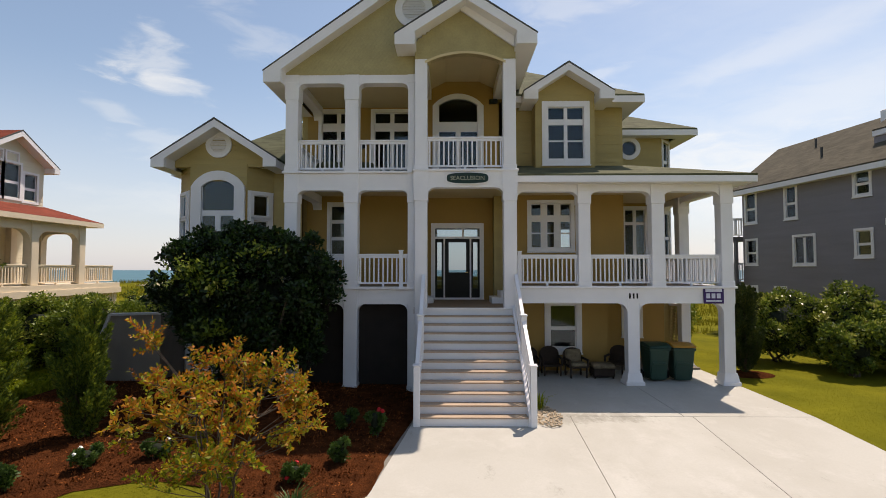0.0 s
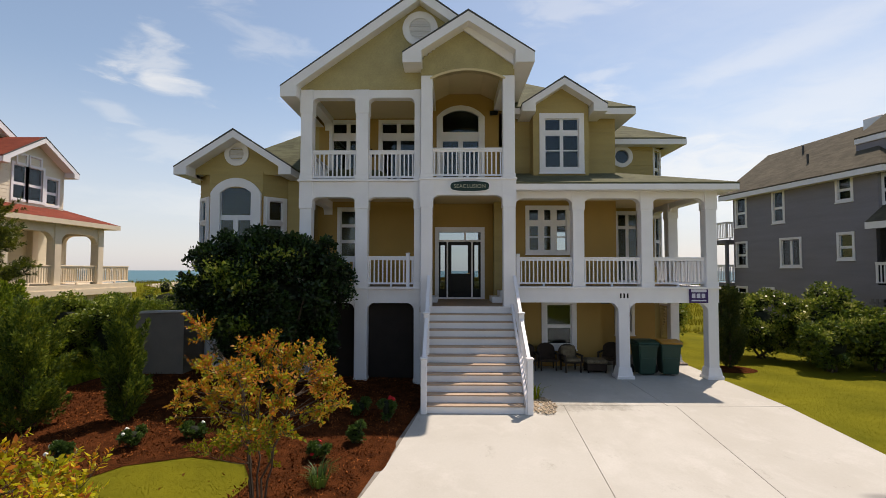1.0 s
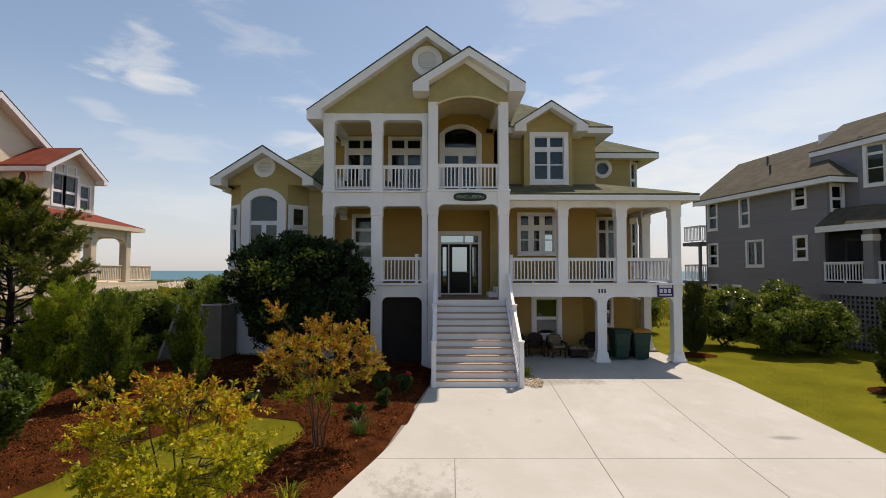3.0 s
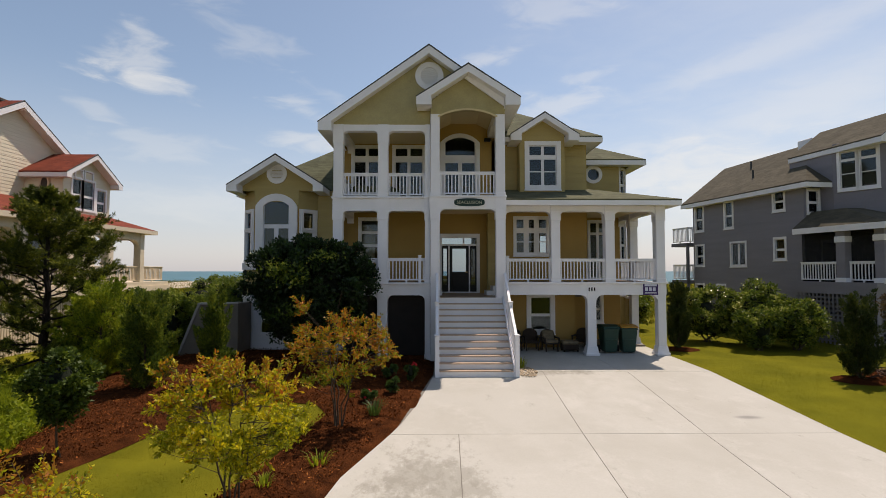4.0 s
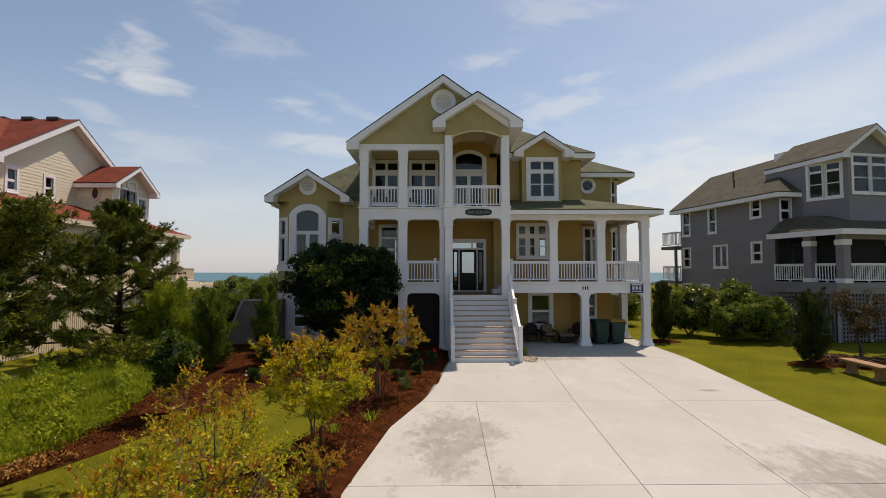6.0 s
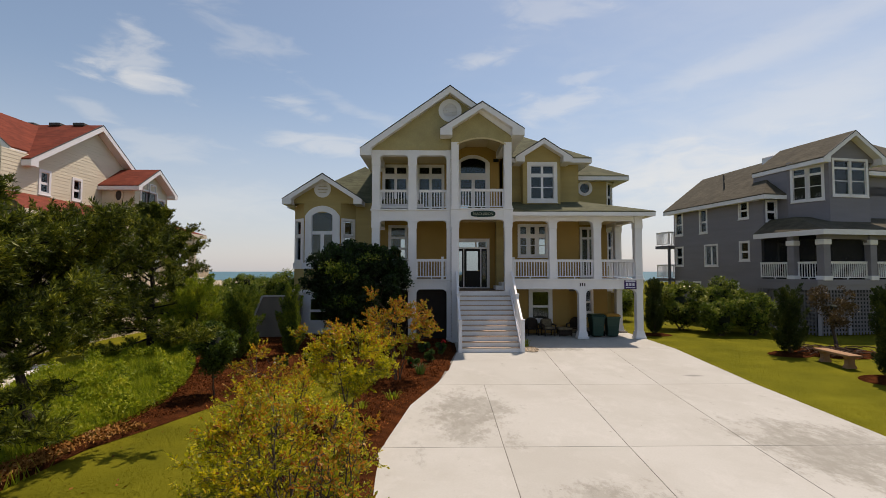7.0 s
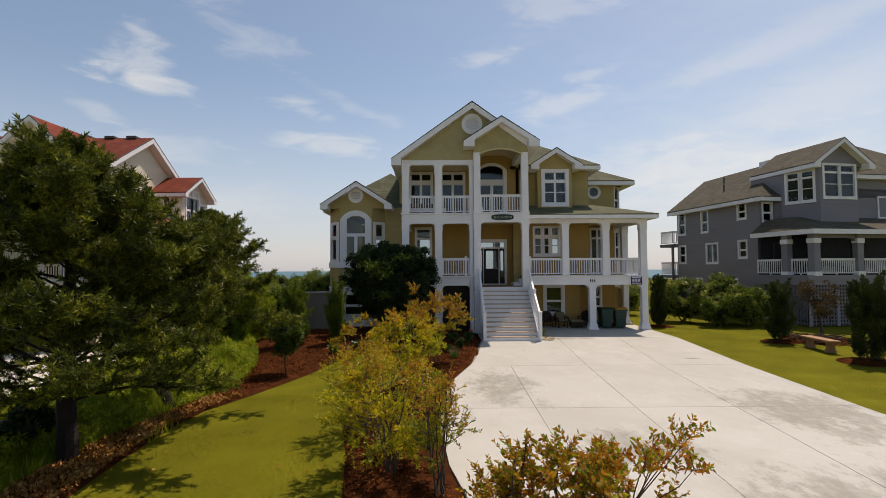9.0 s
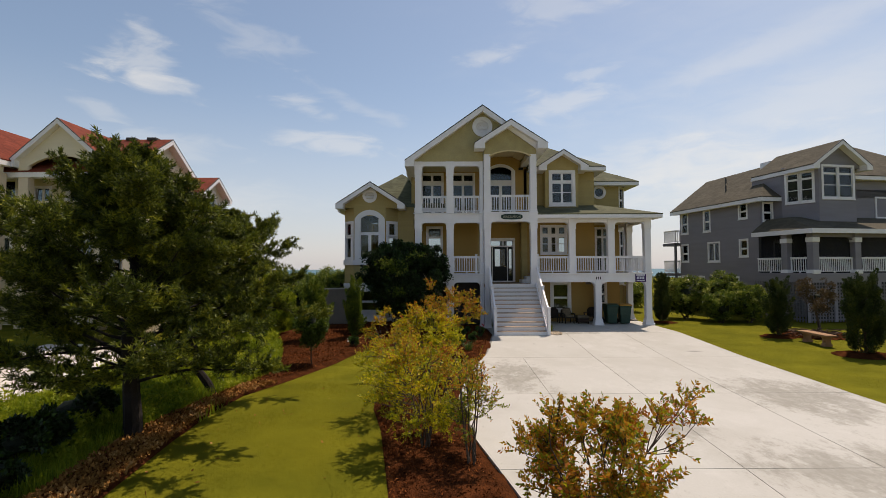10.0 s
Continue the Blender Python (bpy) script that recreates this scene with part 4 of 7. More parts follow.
# ---- roofs ----
def gable_roof(xc, hw, ze, zr, y0, y1, board=0.26, parent=house, thick=0.07, rooft=None, soffit=0.42, right=None, over=0.55):
    """A gable roof with its ridge along y: shingled slab, dark drip edge, white rake boards, eave fascia and boxed ends."""
    k = (zr - ze) / hw
    hr = right or hw
    er = zr - k * hr
    rf = part("roof", prisms(([(xc - hw, ze), (xc, zr), (xc + hr, er), (xc + hr, er - thick), (xc, zr - thick), (xc - hw, ze - thick)], "y", y0 + 0.0, y1)), rooft or ROOF, parent)
    part("drip_edge", prisms(([(xc - hw - 0.015, ze - 0.02), (xc, zr + 0.012), (xc + hr + 0.015, er - 0.02), (xc + hr + 0.015, er - 0.05), (xc, zr - 0.045), (xc - hw - 0.015, ze - 0.05)], "y", y0 - 0.035, y0 - 0.001)), DRIP, rf)
    a, b = thick - 0.018, thick + board
    end = [(xc + hr, er - a), (xc + hr, er - b * 1.02), (xc + hr - soffit, er - b * 1.02), (xc + hr - soffit, er - b + soffit * k)] if not right else [(xc + hr, er - a), (xc + hr, er - b)]
    part("rake_board", prisms(([(xc - hw, ze - a), (xc, zr - a)] + end + [(xc, zr - b), (xc - hw + soffit, ze - b + soffit * k), (xc - hw + soffit, ze - b * 1.02), (xc - hw, ze - b * 1.02)], "y", y0 - 0.03, y0 + 0.04)), WHITE, rf)
    for sx, ee in (((-1, ze),) if right else ((-1, ze), (1, er))):
        xe = xc + sx * (hw - soffit)
        part("soffit", boxes((xe - 0.01, xe + 0.01, y0 + 0.041, y0 + over, ee - b * 1.02 + 0.003, ee - b + 0.05 + soffit * k)), WHITE, rf)
    part("soffit", prisms(([(xc - hw + soffit, ze - b + 0.06 + soffit * k), (xc, zr - b + 0.06), (xc + hr - (0 if right else soffit), er - b + 0.06 + (0 if right else soffit * k)), (xc + hr - (0 if right else soffit), er - b + 0.02 + (0 if right else soffit * k)), (xc, zr - b + 0.02), (xc - hw + soffit, ze - b + 0.02 + soffit * k)], "y", y0 + 0.042, y0 + over)), WHITE, rf)
    if right:
        part("soffit", prisms(([(xc - hw, ze - b * 1.02), (xc - hw, ze - a), (xc - hw + 0.03, ze - a + 0.03 * k), (xc - hw + 0.03, ze - b * 1.02 + 0.02), (xc - hw + soffit, ze - b * 1.02 + 0.02), (xc - hw + soffit, ze - b * 1.02)], "y", y0 + 0.041, y1)), WHITE, rf)
    if right:
        return rf
    for o in (([(xc - hw, ze - b * 1.02), (xc - hw, ze - a), (xc - hw + 0.03, ze - a + 0.03 * k), (xc - hw + 0.03, ze - b * 1.02 + 0.02), (xc - hw + soffit, ze - b * 1.02 + 0.02), (xc - hw + soffit, ze - b * 1.02)], "y", y0 + 0.041, y1),
                          ([(xc + hw, ze - b * 1.02), (xc + hw, ze - a), (xc + hw - 0.03, ze - a + 0.03 * k), (xc + hw - 0.03, ze - b * 1.02 + 0.02), (xc + hw - soffit, ze - b * 1.02 + 0.02), (xc + hw - soffit, ze - b * 1.02)], "y", y0 + 0.041, y1)):
        part("soffit", prisms(o), WHITE, rf)
    return rf


def hip_roof(x0, x1, y0, y1, ze, k, parent=house, rooft=None, fascia=0.2, inset=0.5, name="roof", ridge=None, notch=None):
    """A hip roof over a rectangle of eaves with pitch k; white fascia and soffit."""
    m = min(x1 - x0, y1 - y0) / 2 if ridge is None else ridge
    zr = ze + k * m
    base = [(x0, y0, ze), (x1, y0, ze), (x1, y1, ze), (x0, y1, ze)]
    top = [(x0 + m, y0 + m, zr), (x1 - m, y0 + m, zr), (x1 - m, y1 - m, zr), (x0 + m, y1 - m, zr)]
    low = [(x, y, z - 0.05) for x, y, z in base]
    bm = bmesh.new()
    B, U, L = [bm.verts.new(v) for v in base], [bm.verts.new(v) for v in top], [bm.verts.new(v) for v in low]
    for i in range(4):
        j = (i + 1) % 4
        bm.faces.new((B[i], B[j], U[j], U[i]))
        bm.faces.new((L[i], L[j], B[j], B[i]))
    bm.faces.new(U)
    bm.faces.new(L[::-1])
    bmesh.ops.remove_doubles(bm, verts=bm.verts, dist=1e-4)
    xf = x0
    if notch:
        xf = notch[0]
        for co, no in (((notch[0], 0, 0), (1, 0, 0)), ((0, notch[1], 0), (0, 1, 0))):
            bmesh.ops.bisect_plane(bm, geom=bm.verts[:] + bm.edges[:] + bm.faces[:], plane_co=co, plane_no=no)
        gone = [q for q in bm.faces if q.calc_center_median().x < notch[0] and q.calc_center_median().y < notch[1]]
        bmesh.ops.delete(bm, geom=gone, context="FACES")
    yl = notch[1] if notch else y0
    rf = part(name, bm, rooft or ROOF, parent)
    f = fascia
    e = 0.03
    each("fascia", WHITE, rf, (xf - (0 if notch else e - 0.02), x1 + e - 0.02, y0 - 0.005, y0 + e, ze - 0.05 - f, ze - 0.052), (x0 - 0.005, x0 + e, yl + e, y1, ze - 0.05 - f, ze - 0.052), (x1 - e, x1 + 0.005, y0 + e, y1, ze - 0.05 - f, ze - 0.052))
    each("soffit", WHITE, rf, (xf + (0 if notch else e), x1 - e, y0 + e, y0 + inset + e, ze - f - 0.04, ze - f), (x0 + e, x0 + inset, yl + (0 if notch else inset + e), y1, ze - f - 0.04, ze - f), (x1 - inset, x1 - e, y0 + inset + e, y1, ze - f - 0.04, ze - f))
    return rf


gable_roof(0.02, 3.83, 8.25, 10.96, -0.06, 8.0, soffit=0.45, right=2.6)
gable_roof(1.37, 1.77, 9.02, 10.15, -0.42, 3.0, soffit=0.5, board=0.24)
hip_roof(-3.95, 6.83, 2.27, 13.7, 8.4, 0.63, notch=(2.66, 3.04))
gable_roof(4.45, 1.32, 8.36, 9.2, 1.78, 4.2, soffit=0.42, board=0.2, over=0.84)
hip_roof(4.0, 9.41, 4.3, 13.7, 7.94, 0.55)
hip_roof(-7.62, -1.2, 2.55, 11.5, 6.25, 0.75, ridge=3.2)
# porch roof, hipped at its free corner
pr = bmesh.new()
zt = lambda a: 5.64 + 0.3 * a
P = [pr.verts.new(v) for v in ((2.66, 0.5, 5.64), (9.05, 0.5, 5.64), (9.05, 4.75, 5.64), (9.05 - 4.25, 4.75, zt(4.25)), (2.66, 4.75, zt(4.25)), (2.66, 0.5, 5.59), (9.05, 0.5, 5.59), (9.05, 4.75, 5.59))]
for f in ((0, 1, 3, 4), (1, 2, 3), (5, 6, 1, 0), (6, 7, 2, 1)):
    pr.faces.new([P[i] for i in f])
proof = part("porch_roof", pr, ROOF, house)
each("fascia", WHITE, proof, (2.66, 9.04, 0.5, 0.53, 5.42, 5.588), (9.01, 9.045, 0.53, 4.75, 5.42, 5.588), (2.66, 9.01, 0.53, 0.97, 5.44, 5.47), (8.64, 9.01, 0.97, 4.75, 5.44, 5.47))


def vent_pipe(x, y, z, parent, h=0.4):
    bm = bmesh.new()
    tube(bm, [(x, y, z - 0.15), (x, y, z + h)], [0.05, 0.05], 8)
    part("vent_pipe", bm, DRIP, parent, "thin dark roof vent pipe")


vent_pipe(3.1, 3.4, 9.15, house)

# ---- left wing with its bay ----
wing_cx = -5.77
bay = [(-7.19, 2.34), (-6.6, 1.75), (-4.95, 1.75), (-4.36, 2.34)]
wins = {0: ((0.2, 0.64, 3.5, 4.55), (0.2, 0.64, 4.68, 5.3)), 1: ((0.34, 1.31, 3.5, 5.52),), 2: ((0.2, 0.64, 3.5, 4.55), (0.2, 0.64, 4.68, 5.3))}
for i in range(3):
    (xa, ya), (xb, yb) = bay[i], bay[i + 1]
    holes = [(h[0], h[1], h[2], h[3] + (0.2 if i == 1 else 0)) for h in wins[i]]
    holes.append((0.22, 0.62, 0.75, 1.75) if i != 1 else (0.3, 1.35, 0.75, 1.75))
    bm, m, n = chamfer(bmesh.new(), xa, ya, xb, yb, 0, 6.2, holes)
    w = part("wall", bm, STUCCO, house)
    s = part("siding", laps(0, n, 2.15, 3.1, [], -0.001), SIDING, w)
    s.matrix_local = m
    s = part("siding", laps(0, n, 5.4, 6.2, holes, -0.001), SIDING, w)
    s.matrix_local = m
    # white casing field round the windows, sill band, white base storey
    bm2 = panel(bmesh.new(), 0.03, n - 0.03, 3.38, 5.42 if i != 1 else 5.5, holes, -0.03, -0.002)
    p = part("casing_board", bm2, WHITE, w)
    p.matrix_local = m
    bm2 = panel(bmesh.new(), 0.0, n, 0.1, 2.1, holes, -0.028, -0.002)
    p = part("casing_board", bm2, WHITE, w)
    p.matrix_local = m
    p = part("sill", boxes((-0.02, n + 0.02, -0.08, -0.002, 3.1, 3.38), bevel=0.01), WHITE, w)
    p.matrix_local = m
    p = part("sill", boxes((-0.02, n + 0.02, -0.07, -0.002, 2.0, 2.15), bevel=0.01), WHITE, w)
    p.matrix_local = m
    for k, h in enumerate(wins[i]):
        if i == 1:
            window(*h, -0.03, lights=((0, 0.5, 0, 0.62), (0.5, 1, 0, 0.62), (0, 1, 0.62, 1)), arch=0.2, casing=0.3, turn=m, sill=False, mullion=0.1)
        else:
            window(*h, -0.03, lights=((0, 1, 0, 1),), casing=0.09, turn=m, sill=False)
    window(*holes[-1], -0.03, lights=ONE, casing=0.08, turn=m, sill=False)
wall(-4.36, -3.5, 0, 6.2, 2.34)
part("wall", boxes((-7.19, -7.03, 2.34, 12.0, 0, 6.2)), SIDING, house)
part("wall", boxes((-3.7, -3.5, 2.34, 2.9, 0, 6.2)), SIDING, house)
part("rear_wall", panel(bmesh.new(), -7.1, -3.5, 0, 6.2, [(-6.6, -4.4, 3.0, 5.3)], 11.9, 12.0), STUCCO, house)
part("floor", boxes((-7.03, -3.66, 2.5, 11.9, 2.7, 2.85)), INSIDE, house)
gable_face(wing_cx + 0.08, 1.42, 6.1, 7.3, 0.635, 1.76, 1.86, SIDING, house)
part("siding", laps(wing_cx - 1.3, wing_cx + 1.46, 6.18, 7.2, [], 1.759, top=lambda z, a, b: (max(a, wing_cx + 0.08 - (7.26 - z) * 1.55), min(b, wing_cx + 0.08 + (7.26 - z) * 1.55))), SIDING, house)
part("soffit", boxes((-7.12, -4.28, 1.87, 2.4, 6.12, 6.16)), WHITE, house)
gable_roof(wing_cx + 0.08, 1.78, 6.28, 7.41, 1.25, 5.2, soffit=0.38, board=0.2)


def vent(x, y, z, r):
    """A round white gable vent with slats."""
    o, i = arc(x, z, r, 0, 360, 28)[:-1], arc(x, z, r * 0.62, 0, 360, 28)[:-1]
    bm = annulus(o, i, y - 0.06, y)
    v = part("gable_vent", bm, WHITE, house, "round white louvred vent")
    part("backing", prisms((i, "y", y - 0.012, y - 0.004)), WHITE, v)
    zz = z - r * 0.55
    while zz < z + r * 0.52:
        c = math.sqrt(max(0.0004, (r * 0.62) ** 2 - (zz + 0.025 - z) ** 2))
        part("slat", prisms(([(y - 0.045, zz), (y - 0.014, zz + 0.045), (y - 0.014, zz + 0.05), (y - 0.045, zz + 0.006)], "x", x - c, x + c)), WHITE, v)
        zz += 0.07


vent(-5.78, 1.76, 6.75, 0.38)
vent(0.03, 0.27, 9.95, 0.5)

# ---- entry stair ----
stair = thing("entry_staircase", (0, 0, 0), "white wooden entry stair with tan treads and white railings", "staircase")
NR, RISE, RUN = 12, LAND / 12, 0.225
me_t = me_r = None
for k in range(NR):
    y = -0.02 - (NR - 1 - k) * RUN
    if me_r is None:
        o = part("riser", boxes((0.34, 2.53, 0, 0.03, 0, RISE - 0.03)), WHITE, stair)
        me_r = o.data
    else:
        o = new("riser", me_r)
        o.parent = stair
    o.location = (0, y, k * RISE)
    if k == NR - 1:
        part("nosing", boxes((0.34, 2.53, y - 0.03, y + 0.03, LAND - 0.031, LAND + 0.004), bevel=0.006), WHITE, stair)
    if k < NR - 1:
        if me_t is None:
            o = part("tread", boxes((0.34, 2.53, -0.03, RUN, RISE - 0.032, RISE), bevel=0.006), TREAD, stair, "tan wooden tread")
            me_t = o.data
        else:
            o = new("tread", me_t)
            o.parent = stair
        o.location = (0, y, k * RISE)
Y0, Y1 = -0.02 - (NR - 1) * RUN, -0.02
for x0, x1 in ((0.28, 0.34), (2.53, 2.59)):
    part("stringer", prisms(([(Y0 - 0.05, 0.0), (Y0 - 0.05, 0.28), (Y1, LAND + 0.06), (Y1, LAND - 0.45), (Y0 + 0.35, 0.0)], "x", x0, x1)), WHITE, stair)
for xc in (0.31, 2.63):
    def post(y, z0, z1):
        p = part("post", boxes((xc - 0.065, xc + 0.065, y - 0.065, y + 0.065, z0, z1), bevel=0.008), WHITE, stair)
        part("cap", boxes((xc - 0.085, xc + 0.085, y - 0.085, y + 0.085, z1, z1 + 0.045), bevel=0.015), WHITE, p)
    yb, ym = -2.52, -1.26
    slope = RISE / RUN
    post(yb, 0.0, 1.18)
    post(ym, 0.6, 1.18 + (ym - yb) * slope - 0.12)
    for ya, yc in ((yb, ym), (ym, -0.02)):
        za = 1.08 + (ya - yb) * slope - (0.1 if ya > yb else 0)
        zc = 1.08 + (yc - yb) * slope - 0.1
        part("handrail", prisms(([(ya, za - 0.06), (ya, za + 0.02), (yc, zc + 0.02), (yc, zc - 0.06)], "x", xc - 0.04, xc + 0.04)), WHITE, stair)
        part("bottom_rail", prisms(([(ya, za - 0.78), (ya, za - 0.73), (yc, zc - 0.73), (yc, zc - 0.78)], "x", xc - 0.025, xc + 0.025)), WHITE, stair)
        kk = 10
        for i in range(kk):
            u = (i + 0.5) / kk
            y, z = ya + (yc - ya) * u, za + (zc - za) * u
            part("baluster", boxes((xc - 0.017, xc + 0.017, y - 0.017, y + 0.017, z - 0.75, z - 0.03)), WHITE, stair)

# ---- front door ----
DY = 3.3
door = part("front_door", panel(bmesh.new(), 0.37, 2.05, 2.16, 4.59, [(0.5, 0.765, 2.22, 4.09), (0.815, 1.6, 2.22, 4.09), (1.65, 1.92, 2.22, 4.09), (0.5, 1.36, 4.16, 4.42), (1.42, 1.92, 4.16, 4.42)], DY - 0.06, DY + 0.1), WHITE, house, "black entrance door with sidelights in a white frame")
part("leaf", panel(bmesh.new(), 0.815, 1.6, 2.22, 4.09, [(0.93, 1.49, 3.02, 3.98)], DY, DY + 0.05), BLACK, door, "black door leaf")
part("leaf_panel", boxes((0.93, 1.49, DY - 0.015, DY, 2.38, 2.88), bevel=0.01), BLACK, door)
for a, b in ((0.5, 0.765), (1.65, 1.92)):
    part("sidelight", panel(bmesh.new(), a, b, 2.22, 4.09, [(a + 0.06, b - 0.06, 2.5, 3.98)], DY, DY + 0.05), BLACK, door)
for a, b, c, d in ((0.93, 1.49, 3.02, 3.98), (0.56, 0.705, 2.5, 3.98), (1.71, 1.86, 2.5, 3.98), (0.5, 1.36, 4.16, 4.42), (1.42, 1.92, 4.16, 4.42)):
    part("pane", boxes((a, b, DY + 0.02, DY + 0.028, c, d)), GLASS, door).visible_shadow = False
part("handle", boxes((1.52, 1.545, DY - 0.06, DY, 3.0, 3.04), (1.45, 1.545, DY - 0.06, DY - 0.045, 3.01, 3.03)), mat("dull_brass", (0.5, 0.38, 0.18), 0.35, metal=0.9), door, "dull brass lever handle")

# ---- grey house next door ----
GREY = mat("grey_siding_paint", (0.222, 0.211, 0.234), 0.6, 0.1, 1.0, 30, 0.1, stretch=(0.4, 0.4, 3))
GROOF = roof_mat("brown_grey_shingles", (0.090, 0.080, 0.056))
LATT = mat("grey_lattice_paint", (0.155, 0.148, 0.155), 0.7, 0.15)
grey = thing("grey_house", (17.0, 5.6, 0), "tall slate-grey neighbouring house with white window trim and latticed base", "house")
grey.rotation_euler = (0, 0, radians(10))
# local u runs along the front, v away from the street; the flank faces -u
flank = Matrix(((0, 1, 0, 0), (-1, 0, 0, 0), (0, 0, 1, 0), (0, 0, 0, 1)))   # local x -> -v, local y -> +u
fl = [(-6.85, -6.25, 5.45, 6.85), (-4.5, -3.98, 5.45, 6.82), (-1.3, -0.75, 6.02, 6.88), (-6.85, -6.25, 3.42, 4.53), (-4.1, -3.15, 3.38, 4.55), (-1.3, -0.75, 3.66, 4.6), (-6.9, -6.3, 1.75, 2.25), (-5.15, -4.65, 1.75, 2.25), (-2.15, -1.55, 1.7, 2.25)]
holes = list(fl)
gw = part("wall", panel(bmesh.new(), -7.1, 0.31, 0, 7.0, holes, 0, 0.16), GREY, grey)
gw.matrix_local = flank
part("siding", laps(-7.1, 0.31, 0.0, 7.0, holes, -0.001, 0.15), GREY, gw)
for k, h in enumerate(fl):
    lights = ((0, 0.5, 0, 1), (0.5, 1, 0, 1)) if k == 4 else ONE
    window(*h, 0, parent=grey, casing=0.1, lights=lights, turn=flank, mullion=0.05, back=0.13)
wall(0.0, 9.5, 0, 7.0, -0.31, [(0.22, 0.76, 5.7, 6.8), (0.9, 1.75, 2.62, 4.5)], parent=grey, material=GREY)
window(0.9, 1.75, 2.72, 4.4, -0.31, parent=grey, lights=((0, 1, 0, 1),), casing=0.1, back=0.13, sill=False, name="porch_door")
window(0.22, 0.76, 5.75, 6.75, -0.31, parent=grey, lights=ONE, casing=0.1, back=0.13)
each("wall", GREY, grey, (0.0, 9.5, 6.95, 7.1, 0, 7.0), (9.4, 9.5, -0.3, 6.95, 0, 7.0))
# upper bay with its gable
bayp = [(0.95, -0.9), (1.6, -2.65), (4.05, -2.65), (4.7, -0.9)]
for xa in (0.95, 4.55):
    part("wall", boxes((xa, xa + 0.15, -0.9, 1.3, 5.2, 8.5)), GREY, grey)
for i in range(3):
    (xa, ya), (xb, yb) = bayp[i], bayp[i + 1]
    n = math.hypot(xb - xa, yb - ya)
    hs = [(0.3, 1.23, 6.85, 8.55), (1.33, 2.25, 6.85, 8.55)] if i == 1 else [(0.28, 0.84, 6.7, 8.3), (1.0, 1.56, 6.7, 8.3)]
    bm, m, n = chamfer(bmesh.new(), xa, ya, xb, yb, 5.2, 8.75, hs)
    w = part("wall", bm, GREY, grey)
    s = part("siding", laps(0, n, 5.2, 8.75, hs, -0.001, 0.15), GREY, w)
    s.matrix_local = m
    for h in hs:
        window(*h, 0, parent=grey, casing=0.12, lights=((0, 1, 0, 0.4), (0, 1, 0.4, 0.78), (0, 1, 0.78, 1)), turn=m, back=0.13, thin=(0.4,))
gable_face(2.82, 1.6, 8.5, 9.9, 0.718, -2.66, -2.56, GREY, grey)
gable_roof(2.82, 1.95, 8.62, 10.02, -3.05, 1.3, parent=grey, rooft=GROOF, soffit=0.4, board=0.2)
gm = bmesh.new()
Q = [gm.verts.new(v) for v in ((-0.45, -0.85, 7.1), (7.0, -0.85, 7.1), (7.0, 8.2, 7.1), (-0.45, 7.6, 7.1), (3.2, 2.4, 9.7), (3.2, 8.2, 9.6), (-0.45, -0.85, 7.04), (7.0, -0.85, 7.04), (-0.45, 7.6, 7.04), (7.0, 8.2, 7.04))]
for f in ((0, 1, 4), (0, 4, 5, 3), (1, 2, 5, 4), (3, 5, 2), (6, 7, 1, 0), (8, 6, 0, 3), (6, 8, 9, 7)):
    gm.faces.new([Q[i] for i in f])
gr = part("roof", gm, GROOF, grey)
each("fascia", WHITE, gr, (-0.46, -0.43, -0.85, 7.6, 6.82, 7.038), (-0.43, 1.2, -0.86, -0.83, 6.82, 7.038))
each("soffit", WHITE, gr, (-0.43, 0.0, -0.8, 7.5, 6.84, 6.87))
part("gable_wall", prisms(([(0.0, 7.0), (6.6, 7.0), (3.2, 9.4)], "y", 6.95, 7.1)), GREY, grey)
hip_roof(4.75, 13.5, -2.0, 7.0, 8.3, 0.7, parent=grey, rooft=GROOF, fascia=0.22, inset=0.45, ridge=4.3)
vent_pipe(1.0, 3.6, 8.2, grey, 0.3)
vent_pipe(2.2, 5.0, 9.0, grey, 0.3)
each("wall", GREY, grey, (5.1, 13.0, -1.6, -1.45, 7.0, 8.1))
part("wall", boxes((5.0, 10.5, -1.6, -1.45, 5.0, 7.5)), GREY, grey)
window(6.75, 7.55, 5.9, 7.0, -1.6, parent=grey, lights=ONE, casing=0.1, back=0.13)
part("roof_vent", boxes((2.5, 3.2, 1.5, 2.3, 9.2, 9.8), bevel=0.03), WHITE, grey)
# porch: deck, posts, railings, low roof, lattice skirt
part("porch_deck", boxes((-0.5, 9.5, -3.75, -0.31, 2.35, 2.6)), GREY, grey)
# half-clear dark panels added between the posts to darken the porch inside
SHADEPANEL = mat("dark_shade_panel", (0.012, 0.012, 0.013), 0.8, 0.1, 4, 60, 0.05)
SHADEPANEL.node_tree.nodes["Principled BSDF"].inputs["Alpha"].default_value = 0.62
for u, v in ((-0.2, -2.25), (0.05, -3.6), (2.72, -3.6), (5.4, -3.6), (8.1, -3.6)):
    p = part("post", boxes((u - 0.19, u + 0.19, v - 0.19, v + 0.19, 2.6, 4.75), bevel=0.01), GREY, grey)
    part("capital", boxes((u - 0.23, u + 0.23, v - 0.23, v + 0.23, 4.25, 4.5), bevel=0.02), WHITE, p)
    part("foot", boxes((u - 0.23, u + 0.23, v - 0.23, v + 0.23, 2.56, 2.78), bevel=0.02), WHITE, p)
railing(grey, (-0.3, -0.35), (-0.2, -2.05), 2.6)
railing(grey, (-0.17, -2.45), (0.02, -3.4), 2.6)
